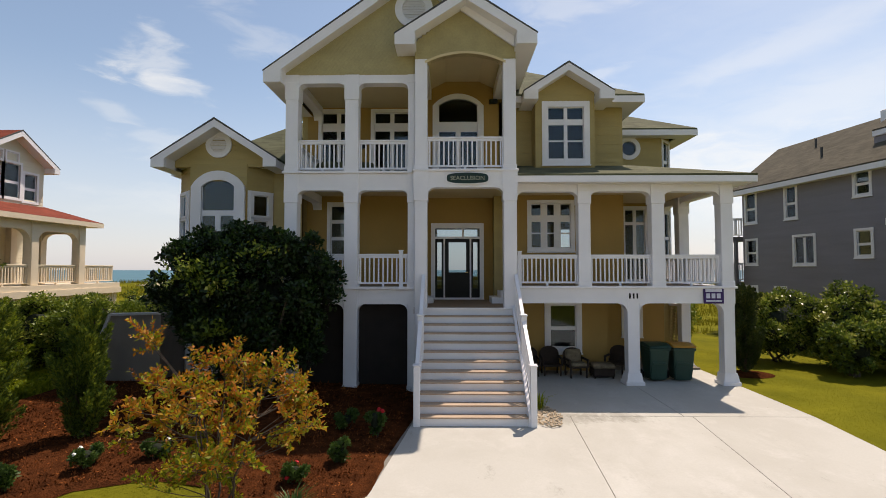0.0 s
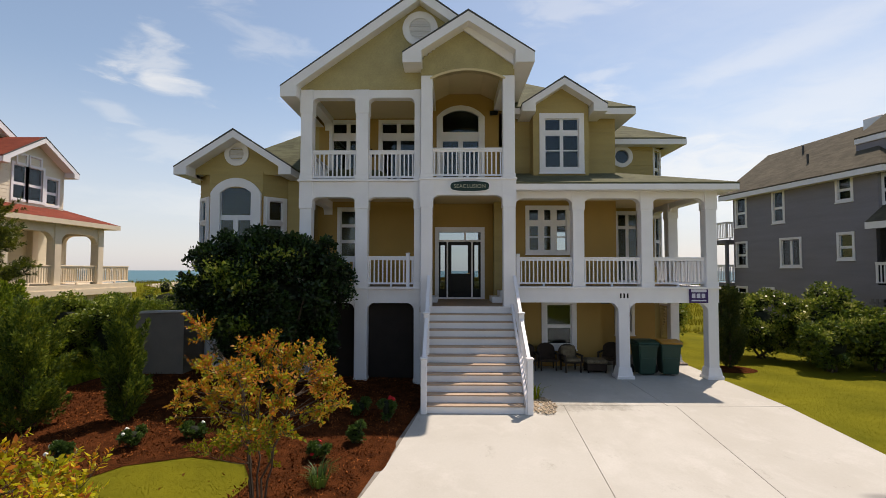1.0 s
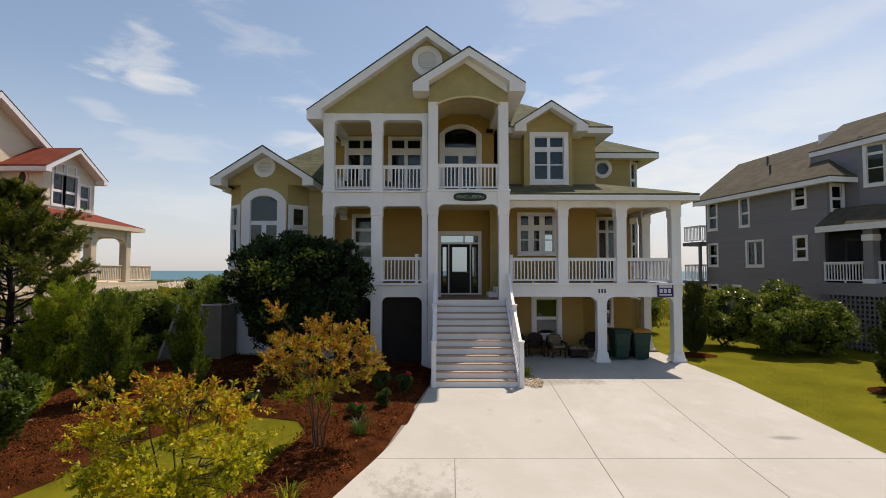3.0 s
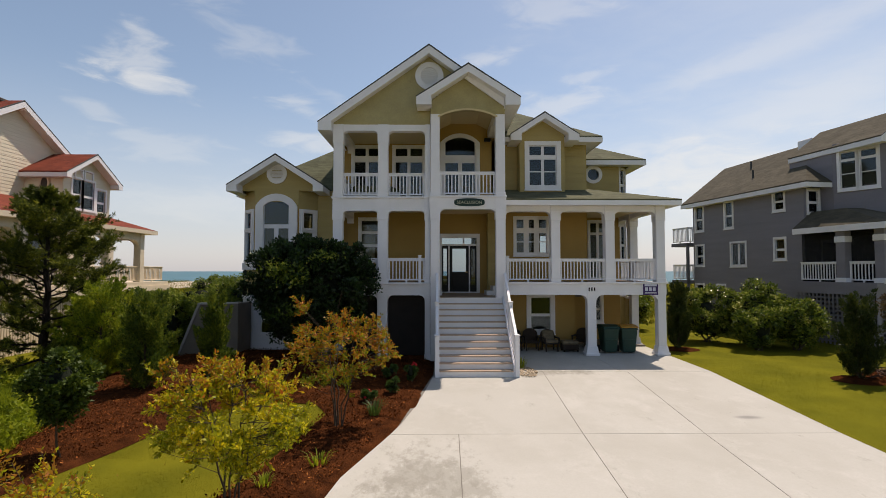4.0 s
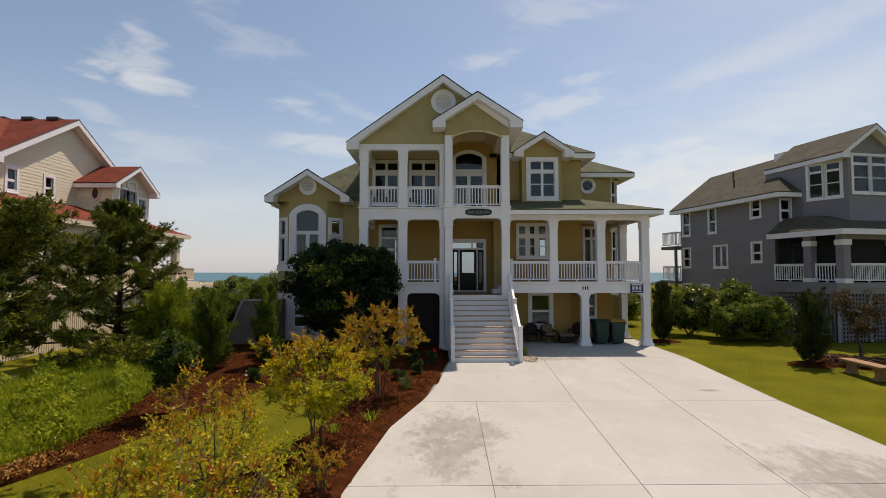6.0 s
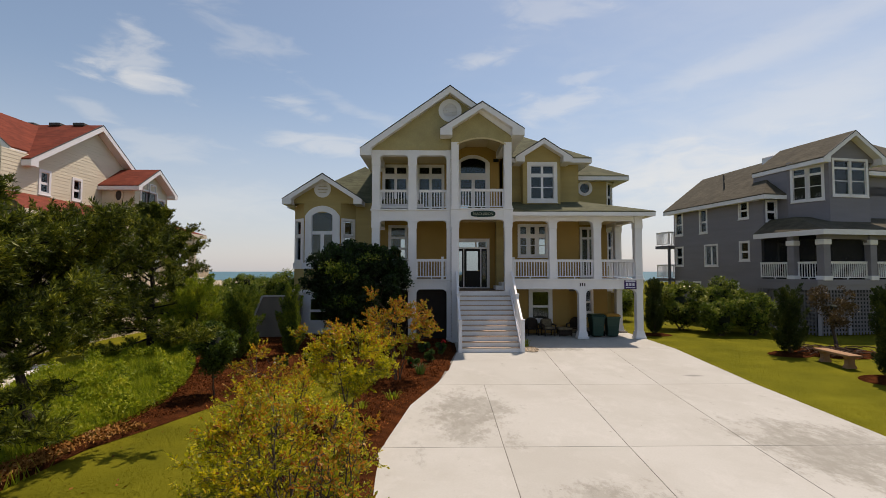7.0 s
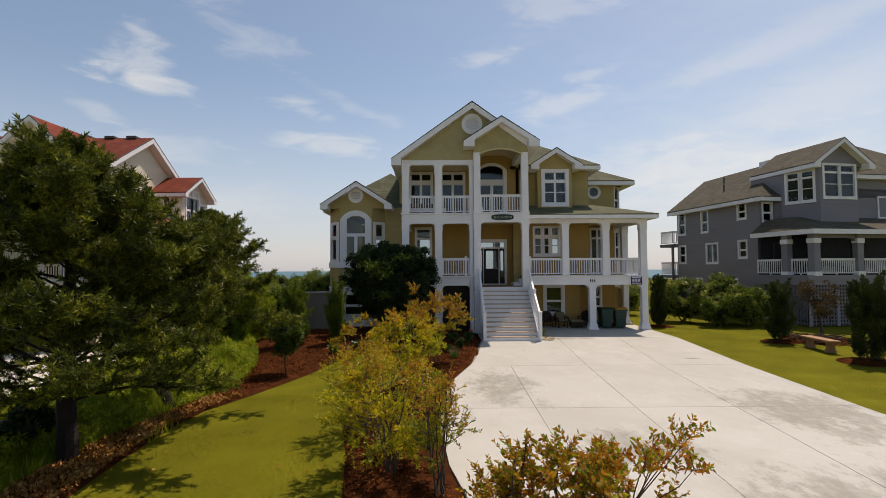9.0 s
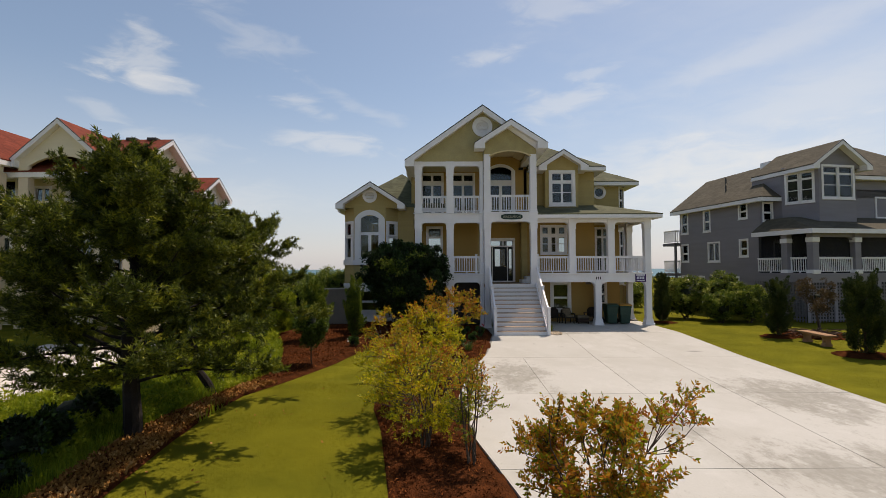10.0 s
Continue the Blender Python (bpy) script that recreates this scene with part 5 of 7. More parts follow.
for a, b in ((0.24, 2.53), (2.91, 5.21), (5.59, 7.91)):
    railing(grey, (a, -3.6), (b, -3.6), 2.6)
    part("beam", rounded_beam(a, b, 4.52, 4.74, 0.3, -3.68, -3.52), GREY, grey)
    part("shade_panel", boxes((a, b, -3.5, -3.494, 2.6, 4.72)), SHADEPANEL, grey, "dark half-clear panel added to shade the porch inside")
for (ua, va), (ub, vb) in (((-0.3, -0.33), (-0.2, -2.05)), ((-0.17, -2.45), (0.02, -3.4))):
    part("shade_panel", prisms(([(ua + 0.1, va), (ua + 0.106, va), (ub + 0.106, vb), (ub + 0.1, vb)], "z", 2.6, 4.72)), SHADEPANEL, grey, "dark half-clear panel added to shade the porch inside")
grb = bmesh.new()
Q = [grb.verts.new(v) for v in ((-0.68, -0.31, 4.95), (-0.48, -4.1, 4.95), (9.5, -4.1, 4.95), (9.5, -0.31, 6.1), (0.35, -0.31, 5.75), (0.35, -1.9, 5.75), (9.5, -1.9, 5.75))]
for f in ((0, 1, 5, 4), (1, 2, 6, 5), (5, 6, 3, 4)):
    grb.faces.new([Q[i] for i in f])
gpr = part("porch_roof", grb, GROOF, grey)
each("fascia", WHITE, gpr, (-0.45, 9.5, -4.1, -4.07, 4.7, 4.948))
part("fascia", prisms(([(-0.68, -0.31), (-0.48, -4.1), (-0.45, -4.1), (-0.65, -0.31)], "z", 4.7, 4.948)), WHITE, gpr)
part("porch_ceiling", boxes((-0.45, 9.5, -4.07, -0.31, 4.752, 4.78)), LATT, grey)
lat = bmesh.new()
u = -0.45
while u < 7.9:
    box(lat, u, u + 0.08, -3.68, -3.665, 0, 2.1)
    u += 0.18
z = 0.1
while z < 2.05:
    box(lat, -0.45, 7.9, -3.664, -3.65, z, z + 0.08)
    z += 0.18
tagged(part("lattice", lat, LATT, grey, "grey wooden lattice skirt"), kind="stuff")
lat = bmesh.new()
v = -3.6
while v < -0.2:
    box(lat, -0.47, -0.455, v, v + 0.08, 0, 2.1)
    v += 0.18
z = 0.1
while z < 2.05:
    box(lat, -0.454, -0.44, -3.6, -0.2, z, z + 0.08)
    z += 0.18
tagged(part("lattice", lat, LATT, grey, "grey wooden lattice skirt"), kind="stuff")
each("skirt_board", GREY, grey, (-0.49, 7.9, -3.7, -3.655, 2.1, 2.35), (-0.49, -0.445, -3.655, -0.31, 2.1, 2.35), *((u - 0.09, u + 0.09, -3.71, -3.685, 0, 2.1) for u in (-0.4, 1.3, 2.72, 4.1, 5.4, 6.8)))
# near-black sheet behind the lattice stands in for the shade below the porch
part("skirt_backing", boxes((0.3, 7.9, -3.0, -2.9, 0, 2.35)), mat("underside_shade", (0.03, 0.03, 0.03), 0.9), grey)
# balconies behind on the sea side
for z in (2.3, 4.55):
    part("balcony", boxes((-0.42, 0.6, 7.1, 8.6, z, z + 0.2)), LATT, grey)
    railing(grey, (-0.37, 7.15), (-0.37, 8.5), z + 0.2, height=0.95)
    railing(grey, (-0.37, 7.15), (0.0, 7.15), z + 0.2, height=0.95)
part("post", boxes((-0.42, -0.29, 7.1, 7.24, 0, 4.75)), LATT, grey)

# ---- cream house with red roofs ----
CREAM = mat("cream_siding_paint", (0.69, 0.63, 0.48), 0.6, 0.07, 1.0, 30, 0.1, stretch=(0.4, 0.4, 3))
CREAMW = mat("cream_trim_paint", (0.68, 0.58, 0.43), 0.5, 0.05)
RROOF = roof_mat("rust_red_shingles", (0.175, 0.040, 0.022))
DUSK = mat("dark_room_plaster", (0.06, 0.055, 0.05), 0.8)
red = thing("cream_house", (0, 0, 0), "large cream clapboard neighbouring house with rust-red roofs and arched porches", "house")
east = Matrix(((0, -1, 0, 0), (1, 0, 0, 0), (0, 0, 1, 0), (0, 0, 0, 1)))     # local x -> +y, local -y -> +x


def east_wall(x, y0, y1, z0, z1, holes=(), lap=True, top=None, material=None):
    """A wall that faces +x."""
    m = Matrix.Translation((x, 0, 0)) @ east
    w = part("wall", panel(bmesh.new(), y0, y1, z0, z1, list(holes), 0, 0.15), material or CREAM, red)
    w.matrix_local = m
    if lap:
        part("siding", laps(y0, y1, z0, z1, list(holes), -0.001, 0.15), material or CREAM, w)
    return w, m


he = [(2.98, 3.42, 6.5, 7.38), (1.0, 1.45, 6.5, 7.38), (2.2, 3.3, 3.1, 4.6), (5.0, 6.2, 2.7, 4.7), (-0.5, 0.6, 2.7, 4.7)]
w, m = east_wall(-18, -1.0, 9.6, 0, 8.0, he)
for h in he:
    window(*h, 0, parent=red, casing=0.12, lights=ONE, turn=m, back=0.13)
g = part("siding", laps(-0.6, 9.4, 8.0, 10.2, [], -0.001, 0.15, top=lambda z, a, b: (4.35 - (10.35 - z) / 0.645, 4.35 + (10.35 - z) / 0.645)), CREAM, red)
g.matrix_local = m
g = part("gable_wall", prisms(([(0.7, 8.0), (8.0, 8.0), (4.35, 10.33)], "y", 0, 0.15)), CREAM, red)
g.matrix_local = m


def gable_east(yc, hw, ze, zr, x0, x1, board=0.24, soffit=0.4):
    """A gable roof with its ridge along x; the gable end faces +x at x0."""
    rf = gable_roof(0, hw, ze, zr, 0, x0 - x1, parent=red, rooft=RROOF, board=board, soffit=soffit)
    rf.matrix_local = Matrix.Translation((x0, yc, 0)) @ east
    return rf


gable_east(4.35, 4.4, 7.75, 10.45, -17.6, -31.0)
# side bay with its own gable
hb = [(5.55, 6.15, 5.95, 7.3), (6.25, 6.95, 5.95, 7.3), (7.15, 7.75, 5.9, 7.0), (5.7, 6.1, 7.36, 7.72), (6.3, 6.8, 7.36, 7.72)]
w, m2 = east_wall(-16.3, 5.0, 8.1, 5.2, 7.5, [h for h in hb if h[3] < 7.4])
for h in hb[:3]:
    window(*h, 0, parent=red, casing=0.1, lights=ONE, turn=m2, sill=False, back=0.13)
g = part("gable_wall", prisms(([(4.9, 7.5), (8.2, 7.5), (6.55, 8.45)], "y", 0, 0.12)), CREAM, red)
g.matrix_local = m2
for h in hb[3:]:
    window(*h, -0.02, parent=red, casing=0.07, lights=((0, 1, 0, 1),), turn=m2, sill=False)
wall(-18, -16.3, 5.2, 7.5, 5.0, parent=red, material=CREAM)
ro, ri = arc(-17.1, 6.95, 0.24, 0, 360, 24, rz=0.36)[:-1], arc(-17.1, 6.95, 0.16, 0, 360, 24, rz=0.27)[:-1]
ov = annulus(ro, ri, 4.93, 4.985)
ow = part("oval_window", ov, CREAMW, red, "small oval window with cream rim")
part("pane", prisms((ri, "y", 4.96, 4.97)), DUSK, ow)
gable_east(6.55, 1.9, 7.45, 8.62, -15.9, -20.0, board=0.18, soffit=0.3)
# side porch: roof, posts with arches, deck, railings
rp = bmesh.new()
Q = [rp.verts.new(v) for v in ((-14.5, -4.0, 5.15), (-14.5, 9.3, 5.15), (-16.3, 9.3, 5.95), (-18.0, 7.6, 6.3), (-18.0, -1.0, 6.3), (-18.0, 9.3, 5.15))]
for f in ((0, 1, 3, 4), (1, 5, 3)):
    rp.faces.new([Q[i] for i in f])
rp.verts.remove(Q[2])
rpr = part("porch_roof", rp, RROOF, red)
each("fascia", CREAMW, rpr, (-14.53, -14.5, -4.0, 9.3, 4.95, 5.145), (-18, -14.53, 9.27, 9.3, 4.95, 5.145), (-18, -14.53, -4.0, 9.27, 4.95, 4.98))
PY = (-3.6, -1.2, 1.2, 3.6, 6.0, 8.4)
for y in PY:
    part("post", boxes((-15.1, -14.75, y - 0.17, y + 0.17, 2.5, 4.95), bevel=0.012), CREAMW, red)
    if y < 8.4:
        bm = rounded_beam(y + 0.17, y + 2.23, 4.62, 4.95, 0.5, 0, 0.25)
        b = part("beam", bm, CREAMW, red)
        b.matrix_local = Matrix.Translation((-14.8, 0, 0)) @ east
        railing(red, (-14.9, y + 0.17), (-14.9, y + 2.23), 2.5, height=0.8, paint=CREAMW)
for x in (-16.6, -17.9):
    part("post", boxes((x - 0.17, x + 0.17, 8.25, 8.55, 2.5, 4.95), bevel=0.012), CREAMW, red)
part("beam", rounded_beam(-16.43, -15.1, 4.62, 4.95, 0.4, 8.28, 8.5), CREAMW, red)
each("porch_deck", CREAMW, red, (-18, -14.6, -4, 10.6, 2.3, 2.5), (-18, -14.55, -4.05, 10.65, 2.05, 2.3))
railing(red, (-14.9, 8.6), (-14.9, 10.5), 2.5, height=0.8, paint=CREAMW)
railing(red, (-14.9, 10.5), (-18, 10.5), 2.5, height=0.8, paint=CREAMW)
sk = bmesh.new()
y = -4.0
while y < 10.6:
    box(sk, -14.75, -14.72, y, y + 0.08, 0.0, 2.05)
    y += 0.115
tagged(part("slat_skirt", sk, CREAMW, red, "cream vertical slats under the porch"), kind="stuff")
part("skirt_backing", boxes((-15.2, -15.1, -4, 10.6, 0, 2.05)), CREAMW, red)
# street front: tall arched gable and its twin
for xc, yf in ((-20.65, 0.0), (-25.2, -0.6)):
    r = (1.6 ** 2 + 0.5 ** 2) / (2 * 0.5)
    hh = math.degrees(math.asin(1.6 / r))
    hd = arc(xc, 8.5 - r, r, 90 - hh, 90 + hh, 12)
    out = [(xc - 2.1, 7.6), (xc - 2.1, 8.25), (xc, 10.1), (xc + 2.1, 8.25), (xc + 2.1, 7.6), (xc + 1.6, 7.6)] + hd + [(xc - 1.6, 7.6)]
    part("gable_wall", prisms((out, "y", yf, yf + 0.2)), CREAM, red)
    gable_roof(xc, 2.4, 8.2, 10.3, yf - 0.3, 4.0, parent=red, rooft=RROOF, soffit=0.35, board=0.22)
    for s in (-1, 1):
        part("post", boxes((xc + s * 1.85 - 0.25, xc + s * 1.85 + 0.25, yf, yf + 0.4, 0, 7.6), bevel=0.015), CREAMW, red)
    each("balcony", CREAMW, red, (xc - 1.6, xc + 1.6, yf + 0.05, yf + 1.8, 5.2, 5.45), (xc - 1.6, xc + 1.6, yf + 0.05, yf + 1.8, 2.3, 2.5))
    railing(red, (xc - 1.6, yf + 0.2), (xc + 1.6, yf + 0.2), 5.45, paint=CREAMW)
    railing(red, (xc - 1.6, yf + 0.2), (xc + 1.6, yf + 0.2), 2.5, paint=CREAMW)
hs = [(-21.6, -19.7, 5.6, 7.6), (-21.4, -19.9, 2.6, 4.6), (-26.2, -24.4, 5.6, 7.6), (-26, -24.6, 2.6, 4.6), (-23.3, -22.6, 6, 7.2)]
wall(-31, -18, 0, 8.4, 1.8, hs, parent=red, material=CREAM)
window(-21.6, -19.7, 5.6, 7.6, 1.8, parent=red, lights=((0, 0.5, 0, 1), (0.5, 1, 0, 1)), arch=0.5, casing=0.15, sill=False, fill=CREAM)
for h in hs[1:]:
    window(*h, 1.8, parent=red, lights=((0, 0.5, 0, 1), (0.5, 1, 0, 1)), casing=0.12, sill=False)
each("wall", CREAM, red, (-31, -18.15, 9.45, 9.6, 0, 8), (-31, -30.85, 1.96, 9.45, 0, 8))
each("floor", DUSK, red, (-30.8, -18.2, 2.0, 9.4, 2.3, 2.45), (-30.8, -18.2, 2.0, 9.4, 5.3, 5.45), (-30.8, -18.2, 4.6, 4.7, 0, 8))
for x in (-18.7, -19.9, -21.2, -22.6):
    part("ridge_vent", boxes((x - 0.28, x + 0.28, 4.1, 4.6, 10.36, 10.52), bevel=0.03), DRIP, red)
SAND = mat("pale_sandy_concrete", (0.55, 0.50, 0.42), 0.9, 0.2, 0.8, 30, 0.2)
nd, _ = sheet("neighbour_driveway", [(-12.0, -34.0), (-11.0, -14.0), (-10.6, -11.0), (-10.9, -6.2), (-12.5, -4.5), (-17.5, -4.5), (-17.5, -34.0)], 2.0, 0.03, SAND, "pale sandy concrete driveway of the house next door", "driveway", 0.0)
# grey garden wall by the wing
GW = mat("grey_garden_wall", (0.20, 0.172, 0.14), 0.8, 0.15, 1.5, 40, 0.2)
tagged(part("garden_wall", prisms(([(-8.75, 0.05), (-8.05, 1.88), (-6.7, 1.92), (-6.7, 0.05)], "y", 0.6, 0.78)), GW), "low dark-grey plastered garden wall with a slanting end", "wall", kind="structure")
tagged(part("garden_wall_cap", prisms(([(-8.83, 0.05), (-8.75, 0.05), (-8.03, 1.88), (-6.68, 1.92), (-6.68, 1.97), (-8.09, 1.94)], "y", 0.56, 0.82)), mat("pale_grey_cap", (0.42, 0.40, 0.37), 0.8, 0.12)), "pale capping along the top of the garden wall", "wall", kind="structure")
tagged(part("garden_wall", boxes((-6.86, -6.7, 0.78, 2.3, 0.05, 1.92)), GW), "low dark-grey plastered garden wall", "wall", kind="structure")

# ---- plants ----
def quick(name, co, quads, material, parent=None, label="", smooth=False):
    """A mesh from arrays: co (n, 3) and quads (m, 4)."""
    me = bpy.data.meshes.new(name)
    me.vertices.add(len(co))
    me.vertices.foreach_set("co", np.asarray(co, np.float32).ravel())
    k = quads.shape[1]
    me.loops.add(quads.size)
    me.loops.foreach_set("vertex_index", quads.astype(np.int32).ravel())
    me.polygons.add(len(quads))
    me.polygons.foreach_set("loop_start", np.arange(0, quads.size, k, dtype=np.int32))
    me.polygons.foreach_set("loop_total", np.full(len(quads), k, np.int32))
    me.update(calc_edges=True)
    me.validate()
    me.materials.append(material)
    ob = new(name, me)
    if parent:
        ob.parent = parent
    return tagged(ob, label)


def unit(v):
    return v / np.maximum(np.linalg.norm(v, axis=-1, keepdims=True), 1e-6)


def leaf_quads(rng, pts, size, width=0.5, up=0.3, toward=None, spread=1.0):
    """Rhombic leaves at pts: they point outwards (toward) with scatter, and droop or rise by up."""
    n = len(pts)
    d = rng.normal(size=(n, 3)) * spread
    if toward is not None:
        d = d + toward
    d[:, 2] += up
    d = unit(d)
    side = unit(np.cross(d, rng.normal(size=(n, 3))))
    nor = np.cross(d, side)
    s = (size * rng.uniform(0.6, 1.35, n))[:, None]
    a, tip = pts, pts + d * s
    mid = pts + d * s * 0.45 + nor * s * 0.08
    co = np.stack([a, mid + side * s * width / 2, tip, mid - side * s * width / 2], 1).reshape(-1, 3)
    return co, np.arange(n * 4).reshape(-1, 4)


def limb(bm, rng, start, aim, length, radius, bends=4, wander=0.18, sides=5, gravity=0.0):
    """A tapering crooked limb; returns its points."""
    p, d = np.array(start, float), unit(np.array(aim, float))
    pts = [p.copy()]
    for i in range(bends):
        d = unit(d + rng.normal(size=3) * wander + np.array((0, 0, gravity)))
        p = p + d * length / bends
        pts.append(p.copy())
    tube(bm, pts, [radius * (1 - 0.8 * i / bends) for i in range(bends + 1)], sides)
    return pts


BARK = mat("grey_brown_bark", (0.075, 0.055, 0.038), 0.9, 0.3, 8, 60, 0.5)
PBARK = mat("dark_pine_bark", (0.018, 0.013, 0.010), 0.95, 0.35, 6, 40, 0.8, dist=0.03)
MYRTLE = leaf_mat("myrtle_leaves", [(0.0, (0.05, 0.09, 0.009)), (0.4, (0.18, 0.225, 0.012)), (0.75, (0.37, 0.36, 0.016)), (1.0, (0.48, 0.33, 0.016))], 0.5)
MYRTY = leaf_mat("yellow_myrtle_leaves", [(0.0, (0.10, 0.14, 0.010)), (0.4, (0.35, 0.36, 0.013)), (0.75, (0.66, 0.54, 0.016)), (1.0, (0.62, 0.34, 0.016))], 0.5)
MYRTOP = leaf_mat("myrtle_new_leaves", [(0.0, (0.30, 0.24, 0.012)), (0.4, (0.42, 0.22, 0.016)), (0.75, (0.44, 0.15, 0.018)), (1.0, (0.30, 0.06, 0.015))], 0.5)
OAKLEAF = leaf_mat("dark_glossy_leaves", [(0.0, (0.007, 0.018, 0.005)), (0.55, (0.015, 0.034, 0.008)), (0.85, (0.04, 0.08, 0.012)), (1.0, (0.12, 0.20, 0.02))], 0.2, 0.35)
HEDGE = leaf_mat("hedge_leaves", [(0.0, (0.03, 0.05, 0.008)), (0.45, (0.10, 0.15, 0.015)), (0.75, (0.22, 0.27, 0.03)), (1.0, (0.50, 0.48, 0.12))], 0.35, 0.4)
JUNI = leaf_mat("juniper_sprays", [(0.0, (0.016, 0.034, 0.007)), (0.45, (0.075, 0.12, 0.015)), (0.8, (0.21, 0.25, 0.024)), (1.0, (0.36, 0.37, 0.035))], 0.35, 0.6)
# darker copy of the juniper sprays, with the back-lit shade in its colour
JUNID = leaf_mat("backlit_juniper_sprays", [(0.0, (0.010, 0.020, 0.006)), (0.5, (0.034, 0.055, 0.012)), (0.85, (0.09, 0.105, 0.016)), (1.0, (0.17, 0.16, 0.025))], 0.2, 0.6)
JUNIB = leaf_mat("bright_juniper_sprays", [(0.0, (0.035, 0.07, 0.008)), (0.45, (0.17, 0.24, 0.016)), (1.0, (0.46, 0.46, 0.03))], 0.4, 0.6)
PINE = leaf_mat("pine_needles", [(0.0, (0.010, 0.017, 0.004)), (0.42, (0.055, 0.078, 0.010)), (0.75, (0.18, 0.205, 0.018)), (1.0, (0.40, 0.39, 0.035))], 0.3, 0.5)
WEED = leaf_mat("weed_blades", [(0.0, (0.085, 0.13, 0.009)), (0.5, (0.24, 0.30, 0.014)), (1.0, (0.46, 0.45, 0.035))], 0.5, 0.6)
GRASS = leaf_mat("grass_blades", [(0.0, (0.094, 0.095, 0.008)), (0.5, (0.120, 0.112, 0.0085)), (1.0, (0.152, 0.131, 0.012))], 0.6, 0.9, 0.02)
# near-black filler: the shade inside the crowns is put into this colour
CORE = mat("dark_crown_filler", (0.012, 0.018, 0.008), 0.95, 0.4, 6, 30, 0.8)


def myrtle(x, y, height, rx, ry, seed, label, base=0.35, stems=7, heads=95, twigs=5, rust=0.3, lean=(0, 0), size=0.056, reach=(), leaves=None):
    """A many-stemmed young tree: vase of thin stems, heads of leafy twigs with gaps between them, rust-coloured new growth on top.
    base: height at which the crown begins, as a share of the whole. reach: single long shoots as (x, y, z) tips."""
    rng = np.random.default_rng(seed)
    t = thing("crepe_myrtle", (x, y, gz(x, y) + 0.02), label, "tree", "crepe myrtles in the bed")
    bm = bmesh.new()
    nodes = []
    for k in range(stems):
        a = 2 * math.pi * (k + rng.uniform(0, 0.8)) / stems
        f = rng.uniform(0.15, 0.6)
        tip = np.array((rx * f * math.cos(a) + lean[0], ry * f * math.sin(a) + lean[1], height * rng.uniform(0.7, 0.9)))
        foot = np.array((0.06 * math.cos(a), 0.06 * math.sin(a), -0.06))
        pts = []
        for i in range(9):
            u = i / 8
            p = foot + (tip - foot) * np.array((u ** 1.4, u ** 1.4, u)) + (rng.normal(size=3) * 0.022 if 0 < i < 8 else 0)
            pts.append(p)
        tube(bm, pts, [0.015 * (1 - 0.75 * i / 8) + 0.002 for i in range(9)], 5)
        nodes += pts[3:]
    nodes = np.array(nodes)
    P, D, hot = [], [], []
    tips = [np.array(q, float) for q in reach]
    while len(tips) < heads:
        d = unit(rng.normal(size=3))
        r = rng.uniform(0.45, 1.0) ** 0.6
        zc, hz = height * (1 + base) / 2, height * (1 - base) / 2
        q = np.array((rx * r * d[0] + lean[0], ry * r * d[1] + lean[1], zc + hz * r * d[2] * rng.uniform(0.85, 1.1)))
        if noise.noise(Vector(q * 2.1) + Vector((seed, 0, 0))) > -0.06:
            tips.append(q)
    for q in tips:
        w = nodes - q
        w[:, 2] *= 0.6
        w[nodes[:, 2] > q[2] - 0.05] *= 2.5
        s0 = nodes[np.argmin((w ** 2).sum(1))]
        mid = (s0 + q) / 2 + rng.normal(size=3) * 0.025 - np.array((0, 0, 0.02))
        tube(bm, [s0, (s0 * 3 + mid * 5) / 8, (q * 3 + mid * 5) / 8, q], [0.006, 0.005, 0.004, 0.0025], 4)
        way = unit(q - s0)
        for j in range(twigs):
            d = unit(way * 0.55 + rng.normal(size=3) * 0.6 + np.array((0, 0, 0.25)))
            L = rng.uniform(0.12, 0.26)
            a0 = q - way * rng.uniform(0, 0.2)
            tube(bm, [a0, a0 + d * L], [0.0028, 0.0012], 3)
            side = unit(np.cross(d, rng.normal(size=3)))
            m = 15
            for i in range(m):
                u = (i + 0.6) / m
                c = a0 + d * L * (0.15 + 0.85 * u)
                P.append(c)
                D.append(d * 0.7 + side * (1.0 if i % 2 else -1.0))
                hot.append(q[2] > height * (1 - rust) - 0.25 * height * rng.random() and rng.random() < 0.66)
    part("trunk", bm, BARK, t)
    P, D, hot = np.array(P), np.array(D), np.array(hot)
    for nm, k, m in (("crown", ~hot, leaves or MYRTLE), ("new_or_sunlit_leaves", hot, MYRTOP)):
        if k.sum() > 3:
            co, q = leaf_quads(rng, P[k], size, 0.5, 0.05, D[k], 0.35)
            tagged(quick(nm, co, q, m, t), kind="stuff")
    return t


def lumps(rng, n, rx, ry, h, z0=0.3, tight=0.62, rad=1.0):
    """Centres and radii of the clumps of a bushy crown of half-widths rx, ry and height h."""
    out = []
    for i in range(n):
        a, u = rng.uniform(0, 2 * math.pi), rng.uniform(-1, 1)
        k = math.sqrt(1 - u * u)
        w = 0.80 if u < 0 else 1
        tg = tight * (rng.uniform(0.7, 1.1) if n > 50 else 1)
        c = np.array((rx * tg * k * w * math.cos(a), ry * tg * k * w * math.sin(a), z0 + (h - z0) * (0.5 + tg * 0.5 * u)))
        out.append((c, rad * rng.uniform(0.18, 0.42) * min(rx, ry, (h - z0) * 0.55)))
    return out


